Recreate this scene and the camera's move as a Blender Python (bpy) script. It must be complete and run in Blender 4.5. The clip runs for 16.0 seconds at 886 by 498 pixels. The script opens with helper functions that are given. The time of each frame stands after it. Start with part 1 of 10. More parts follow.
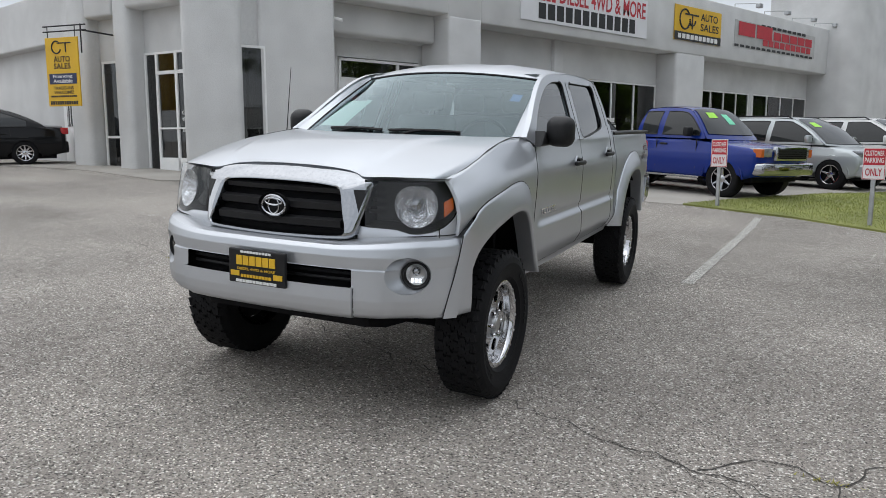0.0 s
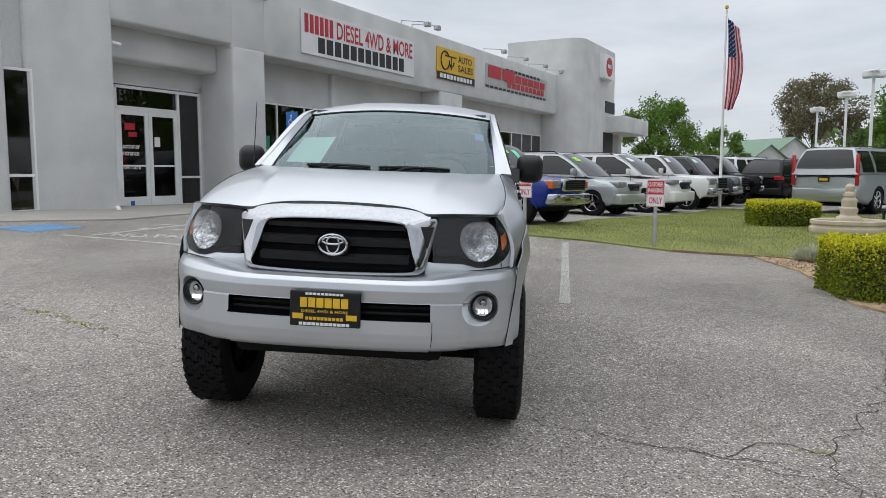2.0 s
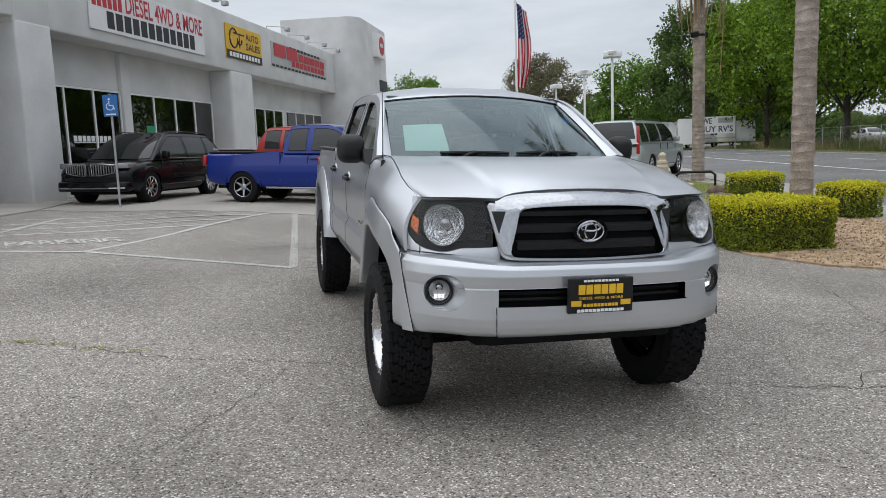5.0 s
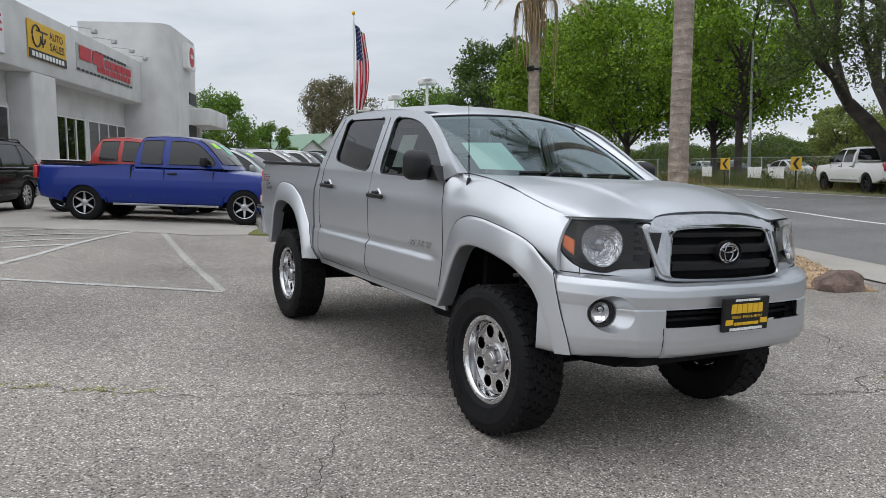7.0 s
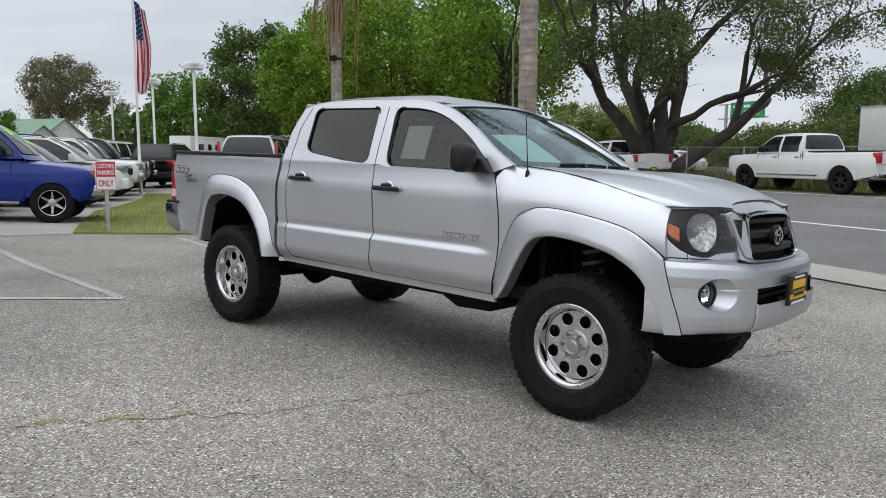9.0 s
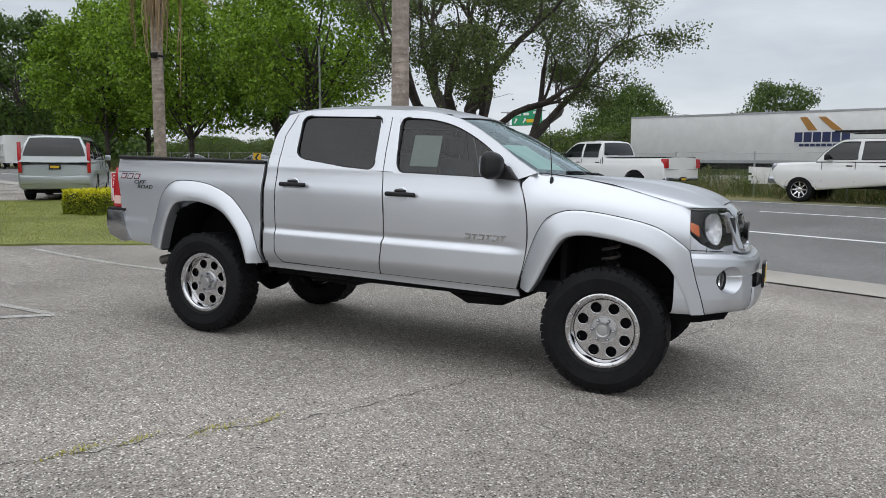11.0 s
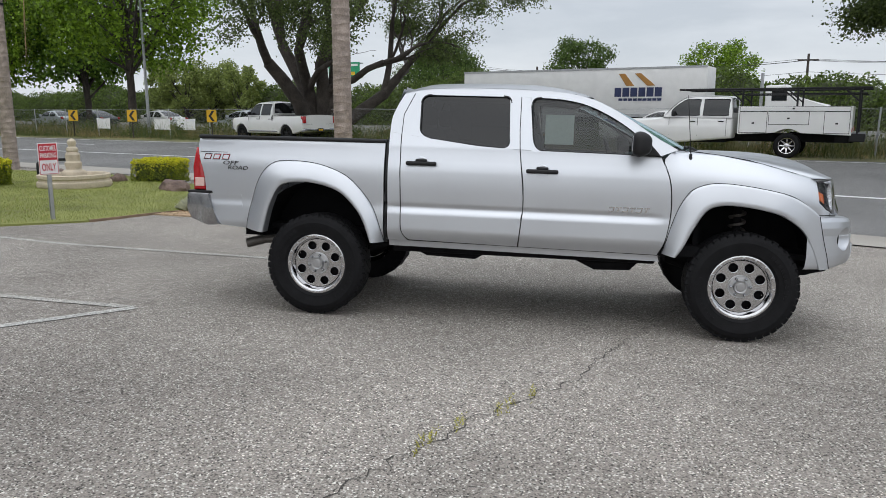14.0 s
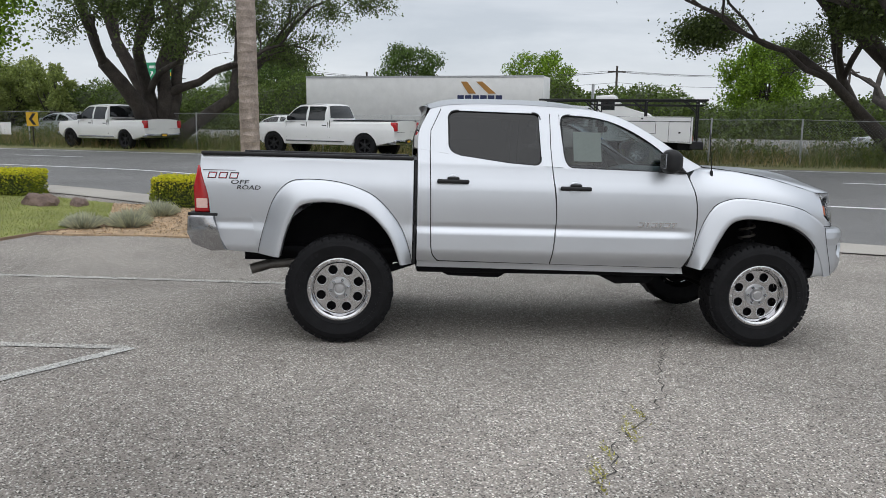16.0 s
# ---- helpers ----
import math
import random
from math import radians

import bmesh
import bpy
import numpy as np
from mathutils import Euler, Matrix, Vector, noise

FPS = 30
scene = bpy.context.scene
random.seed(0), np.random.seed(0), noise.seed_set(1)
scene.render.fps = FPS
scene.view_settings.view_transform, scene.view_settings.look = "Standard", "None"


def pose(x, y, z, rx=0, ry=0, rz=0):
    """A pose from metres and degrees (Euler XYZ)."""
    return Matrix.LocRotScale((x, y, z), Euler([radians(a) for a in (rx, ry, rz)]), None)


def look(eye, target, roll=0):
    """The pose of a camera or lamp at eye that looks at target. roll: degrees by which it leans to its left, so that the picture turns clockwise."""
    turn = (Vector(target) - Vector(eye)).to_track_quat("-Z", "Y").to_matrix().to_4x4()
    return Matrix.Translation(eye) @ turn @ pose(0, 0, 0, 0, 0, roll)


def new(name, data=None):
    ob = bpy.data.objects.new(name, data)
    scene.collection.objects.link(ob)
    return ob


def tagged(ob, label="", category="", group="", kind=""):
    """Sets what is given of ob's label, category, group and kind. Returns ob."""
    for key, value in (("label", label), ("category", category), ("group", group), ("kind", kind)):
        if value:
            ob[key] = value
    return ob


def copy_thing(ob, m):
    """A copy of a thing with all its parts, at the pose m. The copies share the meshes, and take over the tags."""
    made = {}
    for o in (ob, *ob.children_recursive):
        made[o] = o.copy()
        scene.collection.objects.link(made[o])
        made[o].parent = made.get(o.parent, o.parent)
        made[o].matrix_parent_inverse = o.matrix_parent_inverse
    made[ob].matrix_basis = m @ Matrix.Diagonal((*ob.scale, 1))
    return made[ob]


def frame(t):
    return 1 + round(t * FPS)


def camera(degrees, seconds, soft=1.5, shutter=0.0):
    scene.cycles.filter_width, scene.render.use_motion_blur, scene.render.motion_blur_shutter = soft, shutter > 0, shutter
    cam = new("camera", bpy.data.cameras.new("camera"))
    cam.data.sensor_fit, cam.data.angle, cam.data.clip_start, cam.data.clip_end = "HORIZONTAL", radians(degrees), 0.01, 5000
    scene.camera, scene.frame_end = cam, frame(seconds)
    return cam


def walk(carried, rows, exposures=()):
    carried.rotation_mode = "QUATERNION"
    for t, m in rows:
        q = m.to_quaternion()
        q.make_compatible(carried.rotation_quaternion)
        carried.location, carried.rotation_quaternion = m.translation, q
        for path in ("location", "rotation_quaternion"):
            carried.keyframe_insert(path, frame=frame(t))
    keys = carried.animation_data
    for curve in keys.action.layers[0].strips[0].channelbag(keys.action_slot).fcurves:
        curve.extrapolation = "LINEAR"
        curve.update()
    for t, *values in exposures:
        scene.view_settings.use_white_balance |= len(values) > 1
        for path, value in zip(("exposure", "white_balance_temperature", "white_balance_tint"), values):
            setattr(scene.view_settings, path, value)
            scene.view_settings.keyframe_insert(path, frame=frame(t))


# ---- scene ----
cam = camera(61.2, 16.0, soft=0.8)
PATH = [
    (0, 2.279, -3.693, 1.340, 81.83, -0.06, 25.13),
    (0.5, 1.941, -3.889, 1.347, 82.57, 0.20, 20.37),
    (1, 1.615, -4.026, 1.355, 83.54, 0.26, 15.02),
    (1.5, 1.221, -4.125, 1.360, 84.17, 0.11, 9.80),
    (2, 0.859, -4.251, 1.373, 84.21, 0.03, 5.21),
    (2.5, 0.473, -4.351, 1.379, 83.61, 0.31, 1.57),
    (3, 0.059, -4.345, 1.398, 82.52, 0.97, -1.37),
    (3.5, -0.314, -4.335, 1.441, 81.53, 1.71, -4.22),
    (4, -0.722, -4.295, 1.496, 81.38, 2.16, -7.23),
    (6.3, -2.534, -3.596, 1.411, 83.97, 0.92, -24.43),
    (6.5, -2.688, -3.514, 1.436, 83.87, 0.62, -26.00),
    (7, -3.065, -3.275, 1.473, 83.60, 0.13, -30.17),
    (7.5, -3.417, -2.965, 1.463, 83.31, -0.09, -34.83),
    (8, -3.729, -2.664, 1.487, 83.07, -0.22, -39.73),
    (8.5, -4.067, -2.394, 1.497, 82.89, -0.18, -44.65),
    (9, -4.403, -2.117, 1.485, 82.85, -0.14, -49.09),
    (9.5, -4.694, -1.845, 1.514, 82.79, -0.12, -53.46),
    (10, -5.003, -1.580, 1.516, 82.71, -0.31, -57.61),
    (10.2, -5.112, -1.484, 1.509, 82.74, -0.34, -59.17),
    (12.3, -6.115, -0.095, 1.534, 82.81, -0.43, -73.39),
    (12.5, -6.172, 0.053, 1.556, 82.46, -0.36, -74.16),
    (13, -6.341, 0.445, 1.572, 81.95, -0.31, -75.90),
    (13.5, -6.457, 0.848, 1.619, 80.80, -0.17, -77.87),
    (14, -6.517, 1.240, 1.698, 79.66, -0.06, -80.29),
    (14.5, -6.532, 1.621, 1.779, 78.66, -0.05, -83.16),
    (15, -6.518, 2.007, 1.754, 78.61, -0.28, -86.60),
    (15.5, -6.443, 2.407, 1.768, 79.05, -0.52, -90.19),
    (16, -6.399, 2.822, 1.777, 80.06, -0.66, -93.72),
]
walk(cam, [(t, pose(*row)) for t, *row in PATH])

# ---------------------------------------------------------------- light
world = bpy.data.worlds.new("overcast_world")
scene.world = world
world.use_nodes = True
wn, wl = world.node_tree.nodes, world.node_tree.links
wn.clear()


def wnode(kind, **kw):
    n = wn.new(kind)
    for k, v in kw.items():
        n.inputs[k].default_value = v
    return n


w_out, w_bg = wn.new("ShaderNodeOutputWorld"), wnode("ShaderNodeBackground", Strength=1.08)
w_sky = wn.new("ShaderNodeTexSky")
w_sky.sky_type, w_sky.sun_disc = "NISHITA", False
w_sky.sun_elevation, w_sky.sun_rotation = radians(58), radians(261)
w_tc = wn.new("ShaderNodeTexCoord")
w_sep = wn.new("ShaderNodeSeparateXYZ")
wl.new(w_tc.outputs["Generated"], w_sep.inputs[0])
# an overcast dome: about three times as bright overhead as at the horizon
w_el = wn.new("ShaderNodeMapRange")
for k, v in (("From Min", 0.0), ("From Max", 1.0), ("To Min", 0.74), ("To Max", 1.58)):
    w_el.inputs[k].default_value = v
w_up = wn.new("ShaderNodeMath")
w_up.operation, w_up.use_clamp, w_up.inputs[1].default_value = "POWER", True, 2.4
wl.new(w_sep.outputs["Z"], w_up.inputs[0])
wl.new(w_up.outputs[0], w_el.inputs["Value"])
# flattened cloud layers
w_map = wn.new("ShaderNodeMapping")
w_map.inputs["Scale"].default_value = (1.0, 1.0, 4.5)
wl.new(w_tc.outputs["Generated"], w_map.inputs["Vector"])
w_n1 = wnode("ShaderNodeTexNoise", Scale=2.6, Detail=7.0, Roughness=0.55, Distortion=0.25)
wl.new(w_map.outputs[0], w_n1.inputs["Vector"])
w_ramp = wn.new("ShaderNodeValToRGB")
w_ramp.color_ramp.elements[0].position, w_ramp.color_ramp.elements[0].color = 0.34, (0.735, 0.795, 0.875, 1)
w_ramp.color_ramp.elements[1].position, w_ramp.color_ramp.elements[1].color = 0.66, (1.01, 1.06, 1.13, 1)
wl.new(w_n1.outputs["Fac"], w_ramp.inputs["Fac"])
w_mul = wn.new("ShaderNodeVectorMath")
w_mul.operation = "SCALE"
wl.new(w_ramp.outputs["Color"], w_mul.inputs[0])
wl.new(w_el.outputs["Result"], w_mul.inputs["Scale"])
w_dim = wn.new("ShaderNodeVectorMath")
w_dim.operation = "SCALE"
w_dim.inputs["Scale"].default_value = 0.10
wl.new(w_sky.outputs["Color"], w_dim.inputs[0])
w_mix = wn.new("ShaderNodeMix")
w_mix.data_type = "RGBA"
w_mix.inputs["Factor"].default_value = 0.9
wl.new(w_dim.outputs[0], w_mix.inputs[6])
wl.new(w_mul.outputs[0], w_mix.inputs[7])
wl.new(w_mix.outputs[2], w_bg.inputs["Color"])
wl.new(w_bg.outputs[0], w_out.inputs["Surface"])
sun = new("sun", bpy.data.lights.new("sun", "SUN"))
sun.data.energy, sun.data.angle, sun.data.color = 1.15, radians(110), (1.0, 0.97, 0.93)
sun.matrix_world = look((0, 0, 30), (13.0, -2.0, 8.0))

# ---------------------------------------------------------------- materials
def rgb(c):
    return (c, c, c, 1) if isinstance(c, (int, float)) else (*c, 1)


def scaled(c, k):
    return tuple(max(0.0, v * k) for v in rgb(c)[:3])


def mat(name, col, rough=0.6, metal=0.0, var=0.12, scale=2.0, fine=60.0, fvar=0.06, bump=0.0, coat=0.0, island=0.0, rnd=0.0, spec=0.5, detail=5.0):
    """Colour varied at two scales, with a fine relief; island / rnd: from piece to piece of a mesh / from object to object."""
    m = bpy.data.materials.new(name)
    m.use_nodes = True
    t = m.node_tree
    b = t.nodes["Principled BSDF"]
    b.inputs["Roughness"].default_value, b.inputs["Metallic"].default_value = rough, metal
    b.inputs["Specular IOR Level"].default_value = spec
    if coat:
        b.inputs["Coat Weight"].default_value, b.inputs["Coat Roughness"].default_value = coat, 0.06
    tc = t.nodes.new("ShaderNodeTexCoord")
    n1 = t.nodes.new("ShaderNodeTexNoise")
    n1.inputs["Scale"].default_value, n1.inputs["Detail"].default_value = scale, detail
    n2 = t.nodes.new("ShaderNodeTexNoise")
    n2.inputs["Scale"].default_value, n2.inputs["Detail"].default_value = fine, 3.0
    t.links.new(tc.outputs["Object"], n1.inputs["Vector"])
    t.links.new(tc.outputs["Object"], n2.inputs["Vector"])
    r = t.nodes.new("ShaderNodeValToRGB")
    r.color_ramp.elements[0].position, r.color_ramp.elements[0].color = 0.3, (*scaled(col, 1 - var), 1)
    r.color_ramp.elements[1].position, r.color_ramp.elements[1].color = 0.7, (*scaled(col, 1 + var), 1)
    t.links.new(n1.outputs["Fac"], r.inputs["Fac"])
    mr = t.nodes.new("ShaderNodeMapRange")
    mr.inputs["To Min"].default_value, mr.inputs["To Max"].default_value = 1 - 2 * fvar, 1 + 2 * fvar
    t.links.new(n2.outputs["Fac"], mr.inputs["Value"])
    sc = t.nodes.new("ShaderNodeVectorMath")
    sc.operation = "SCALE"
    t.links.new(r.outputs["Color"], sc.inputs[0])
    t.links.new(mr.outputs["Result"], sc.inputs["Scale"])
    last = sc.outputs[0]
    for amount, socket in ((island, "island"), (rnd, "rnd")):
        if amount:
            if socket == "island":
                g = t.nodes.new("ShaderNodeNewGeometry").outputs["Random Per Island"]
            else:
                g = t.nodes.new("ShaderNodeObjectInfo").outputs["Random"]
            m2 = t.nodes.new("ShaderNodeMapRange")
            m2.inputs["To Min"].default_value, m2.inputs["To Max"].default_value = 1 - amount, 1 + amount
            t.links.new(g, m2.inputs["Value"])
            s2 = t.nodes.new("ShaderNodeVectorMath")
            s2.operation = "SCALE"
            t.links.new(last, s2.inputs[0])
            t.links.new(m2.outputs["Result"], s2.inputs["Scale"])
            last = s2.outputs[0]
    t.links.new(last, b.inputs["Base Color"])
    if bump:
        bp = t.nodes.new("ShaderNodeBump")
        bp.inputs["Strength"].default_value, bp.inputs["Distance"].default_value = bump, 0.02
        t.links.new(n2.outputs["Fac"], bp.inputs["Height"])
        t.links.new(bp.outputs["Normal"], b.inputs["Normal"])
    return m


def asphalt(name, dark, light, chip, chips=0.83, stain=0.35):
    """Worn asphalt: binder, pale stone chips of a centimetre, and broad stains."""
    m = bpy.data.materials.new(name)
    m.use_nodes = True
    t = m.node_tree
    N, L = t.nodes, t.links
    b = N["Principled BSDF"]
    b.inputs["Roughness"].default_value = 0.88
    b.inputs["Specular IOR Level"].default_value = 0.3
    tc = N.new("ShaderNodeTexCoord")

    def noise_tex(scale, detail=4.0, rough=0.5):
        n = N.new("ShaderNodeTexNoise")
        n.inputs["Scale"].default_value, n.inputs["Detail"].default_value, n.inputs["Roughness"].default_value = scale, detail, rough
        L.new(tc.outputs["Object"], n.inputs["Vector"])
        return n.outputs["Fac"]

    v = N.new("ShaderNodeTexVoronoi")
    v.inputs["Scale"].default_value, v.inputs["Randomness"].default_value = 125.0, 1.0
    L.new(tc.outputs["Object"], v.inputs["Vector"])
    cell = N.new("ShaderNodeSeparateColor")
    L.new(v.outputs["Color"], cell.inputs[0])
    ramp = N.new("ShaderNodeValToRGB")
    e = ramp.color_ramp.elements
    e[0].position, e[0].color = 0.0, rgb(dark)
    e[1].position, e[1].color = 1.0, rgb(chip)
    for p, c in ((0.12, scaled(light, 0.56)), (0.3, scaled(light, 0.88)), (0.6, scaled(light, 1.10)), (chips, scaled(light, 1.34)), (chips + 0.06, scaled(chip, 0.62))):
        k = e.new(p)
        k.color = rgb(c)
    L.new(cell.outputs["Red"], ramp.inputs["Fac"])
    big = N.new("ShaderNodeValToRGB")
    big.color_ramp.elements[0].position, big.color_ramp.elements[0].color = 0.32, rgb(1 - stain)
    big.color_ramp.elements[1].position, big.color_ramp.elements[1].color = 0.68, rgb(1.12)
    L.new(noise_tex(0.35, 6.0, 0.6), big.inputs["Fac"])
    mid = N.new("ShaderNodeMapRange")
    mid.inputs["To Min"].default_value, mid.inputs["To Max"].default_value = 0.78, 1.2
    L.new(noise_tex(9.0, 5.0, 0.7), mid.inputs["Value"])
    m1 = N.new("ShaderNodeVectorMath")
    m1.operation = "MULTIPLY"
    # scattered larger pale stones
    v2 = N.new("ShaderNodeTexVoronoi")
    v2.inputs["Scale"].default_value = 62.0
    L.new(tc.outputs["Object"], v2.inputs["Vector"])
    cell2 = N.new("ShaderNodeSeparateColor")
    L.new(v2.outputs["Color"], cell2.inputs[0])
    pick = N.new("ShaderNodeMath")
    pick.operation = "GREATER_THAN"
    pick.inputs[1].default_value = 0.925
    L.new(cell2.outputs["Green"], pick.inputs[0])
    core = N.new("ShaderNodeMath")
    core.operation = "LESS_THAN"
    core.inputs[1].default_value = 0.40
    L.new(v2.outputs["Distance"], core.inputs[0])
    both = N.new("ShaderNodeMath")
    both.operation = "MULTIPLY"
    L.new(pick.outputs[0], both.inputs[0])
    L.new(core.outputs[0], both.inputs[1])
    stone = N.new("ShaderNodeMix")
    stone.data_type = "RGBA"
    stone.inputs[7].default_value = rgb(scaled(chip, 0.78))
    L.new(both.outputs[0], stone.inputs[0])
    L.new(ramp.outputs["Color"], stone.inputs[6])
    L.new(stone.outputs[2], m1.inputs[0])
    L.new(big.outputs["Color"], m1.inputs[1])
    m2 = N.new("ShaderNodeVectorMath")
    m2.operation = "SCALE"
    L.new(m1.outputs[0], m2.inputs[0])
    L.new(mid.outputs["Result"], m2.inputs["Scale"])
    L.new(m2.outputs[0], b.inputs["Base Color"])
    bp = N.new("ShaderNodeBump")
    bp.inputs["Strength"].default_value, bp.inputs["Distance"].default_value = 0.9, 0.008
    L.new(v.outputs["Distance"], bp.inputs["Height"])
    L.new(bp.outputs["Normal"], b.inputs["Normal"])
    return m


def glass(name, tint, rough=0.0, face=0.05):
    """Thin tinted pane: part clear, part mirror by its gloss."""
    m = bpy.data.materials.new(name)
    m.use_nodes = True
    t = m.node_tree
    N, L = t.nodes, t.links
    N.remove(N["Principled BSDF"])
    out = N["Material Output"]
    tr, gl = N.new("ShaderNodeBsdfTransparent"), N.new("ShaderNodeBsdfGlossy")
    tr.inputs["Color"].default_value = rgb(tint)
    gl.inputs["Roughness"].default_value = rough
    gl.inputs["Color"].default_value = rgb(0.95)
    fr = N.new("ShaderNodeLayerWeight")
    fr.inputs["Blend"].default_value = 0.5
    power = N.new("ShaderNodeMath")
    power.operation, power.inputs[1].default_value = "POWER", 4.0
    L.new(fr.outputs["Facing"], power.inputs[0])
    gain = N.new("ShaderNodeMapRange")
    gain.inputs["To Min"].default_value, gain.inputs["To Max"].default_value = face, 0.9
    L.new(power.outputs[0], gain.inputs["Value"])
    mx = N.new("ShaderNodeMixShader")
    L.new(gain.outputs["Result"], mx.inputs[0])
    L.new(tr.outputs[0], mx.inputs[1])
    L.new(gl.outputs[0], mx.inputs[2])
    L.new(mx.outputs[0], out.inputs["Surface"])
    return m


def glow(name, col, power):
    m = bpy.data.materials.new(name)
    m.use_nodes = True
    b = m.node_tree.nodes["Principled BSDF"]
    b.inputs["Base Color"].default_value = rgb(col)
    b.inputs["Emission Color"].default_value = rgb(col)
    b.inputs["Emission Strength"].default_value = power
    return m


M_LOT = asphalt("lot_asphalt", (0.045, 0.041, 0.036), (0.315, 0.285, 0.254), (0.95, 0.91, 0.84), chips=0.87)
M_ROAD = asphalt("road_asphalt", (0.14, 0.139, 0.136), (0.20, 0.198, 0.195), (0.31, 0.305, 0.30), stain=0.2)
M_CRACK = mat("crack_filler", (0.055, 0.05, 0.045), 0.95, var=0.4, scale=9)
M_CONC = mat("pale_concrete", (0.34, 0.318, 0.285), 0.85, var=0.14, scale=0.7, fine=45, fvar=0.12, bump=0.15)
M_PAINT = asphalt("worn_white_paint", (0.12, 0.115, 0.105), (0.52, 0.51, 0.48), (0.88, 0.87, 0.83), chips=0.45, stain=0.3)
M_FADED = asphalt("faded_white_paint", (0.07, 0.066, 0.06), (0.42, 0.405, 0.375), (0.88, 0.85, 0.79), chips=0.6, stain=0.3)
M_BLUEPAINT = mat("worn_blue_paint", (0.12, 0.25, 0.42), 0.8, var=0.25, scale=5, fine=55, fvar=0.2)
M_STUCCO = mat("grey_stucco", (0.615, 0.615, 0.61), 0.9, var=0.10, scale=0.9, fine=38, fvar=0.09, bump=0.35)
M_ALU = mat("white_aluminium", (0.80, 0.80, 0.79), 0.45, var=0.06, scale=3)
M_ROOF = mat("roof_felt", (0.3, 0.3, 0.29), 0.9)
# floor, walls and ceiling share a grey with the room's dimness in it
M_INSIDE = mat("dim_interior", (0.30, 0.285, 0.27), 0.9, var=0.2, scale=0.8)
M_GLASS = glass("shop_glass", (0.34, 0.35, 0.36), 0.0, 0.07)
M_GREY_METAL = mat("galvanised_steel", (0.42, 0.43, 0.44), 0.5, 0.6, var=0.15, scale=6)
M_WHITE = mat("white_enamel", (0.78, 0.78, 0.77), 0.4, var=0.05)
M_BLACK = mat("black_plastic", (0.012, 0.012, 0.013), 0.55, var=0.15, scale=12, bump=0.05)
M_INK = mat("black_ink", (0.02, 0.02, 0.022), 0.6)
M_RED = mat("red_vinyl", (0.48, 0.02, 0.035), 0.5)
M_YELLOW = mat("yellow_vinyl", (0.72, 0.43, 0.02), 0.5, var=0.05)
M_BLUE = mat("blue_vinyl", (0.02, 0.14, 0.42), 0.45)
M_NAVY = mat("navy_vinyl", (0.02, 0.03, 0.09), 0.5)
M_GREEN = mat("green_vinyl", (0.02, 0.28, 0.13), 0.5)
M_LIME = mat("lime_vinyl", (0.35, 0.75, 0.05), 0.5)
M_GRASS = mat("lawn", (0.21, 0.225, 0.065), 0.9, var=0.35, scale=0.9, fine=80, fvar=0.25, bump=0.6)
M_DIRT = mat("bark_mulch", (0.40, 0.285, 0.18), 0.95, var=0.4, scale=6, fine=50, fvar=0.3, bump=0.9)
M_VERGE = mat("dry_verge", (0.17, 0.165, 0.07), 0.95, var=0.35, scale=0.35, fine=25, fvar=0.3, bump=0.6)

# ---------------------------------------------------------------- mesh helpers
def finish(name, bm, material, smooth=False):
    me = bpy.data.meshes.new(name)
    bmesh.ops.recalc_face_normals(bm, faces=bm.faces)
    bm.to_mesh(me)
    bm.free()
    if material:
        for m in material if isinstance(material, (list, tuple)) else (material,):
            me.materials.append(m)
    if smooth:
        me.shade_smooth()
        me.set_sharp_from_angle(angle=radians(smooth if smooth is not True else 40))
    return me


def part(name, bm, material, parent, label="", smooth=False, m=None):
    ob = new(name, finish(name, bm, material, smooth))
    ob.parent = parent
    if m is not None:
        ob.matrix_local = m
    if label:
        ob["label"] = label
    return ob


def thing(name, label, category, group="", kind="", m=None):
    ob = tagged(new(name), label, category, group, kind)
    if m is not None:
        ob.matrix_world = m
    return ob


def single(name, bm, material, label, category, group="", kind="", smooth=False, m=None):
    ob = tagged(new(name, finish(name, bm, material, smooth)), label, category, group, kind)
    if m is not None:
        ob.matrix_world = m
    return ob


def box(bm, x0, x1, y0, y1, z0, z1, bevel=0.0, seg=2, m=None):
    vs = [bm.verts.new((x, y, z)) for x in (x0, x1) for y in (y0, y1) for z in (z0, z1)]
    fs = [bm.faces.new([vs[i] for i in q]) for q in ((0, 1, 3, 2), (4, 6, 7, 5), (0, 4, 5, 1), (2, 3, 7, 6), (0, 2, 6, 4), (1, 5, 7, 3))]
    if m is not None:
        bmesh.ops.transform(bm, matrix=m, verts=vs)
    if bevel:
        es = list({e for f in fs for e in f.edges})
        bmesh.ops.bevel(bm, geom=es, offset=bevel, segments=seg, profile=0.5, affect="EDGES", clamp_overlap=True)
    return bm


def boxes(*rows, bevel=0.0, seg=2):
    bm = bmesh.new()
    for r in rows:
        box(bm, *r, bevel=bevel, seg=seg)
    return bm


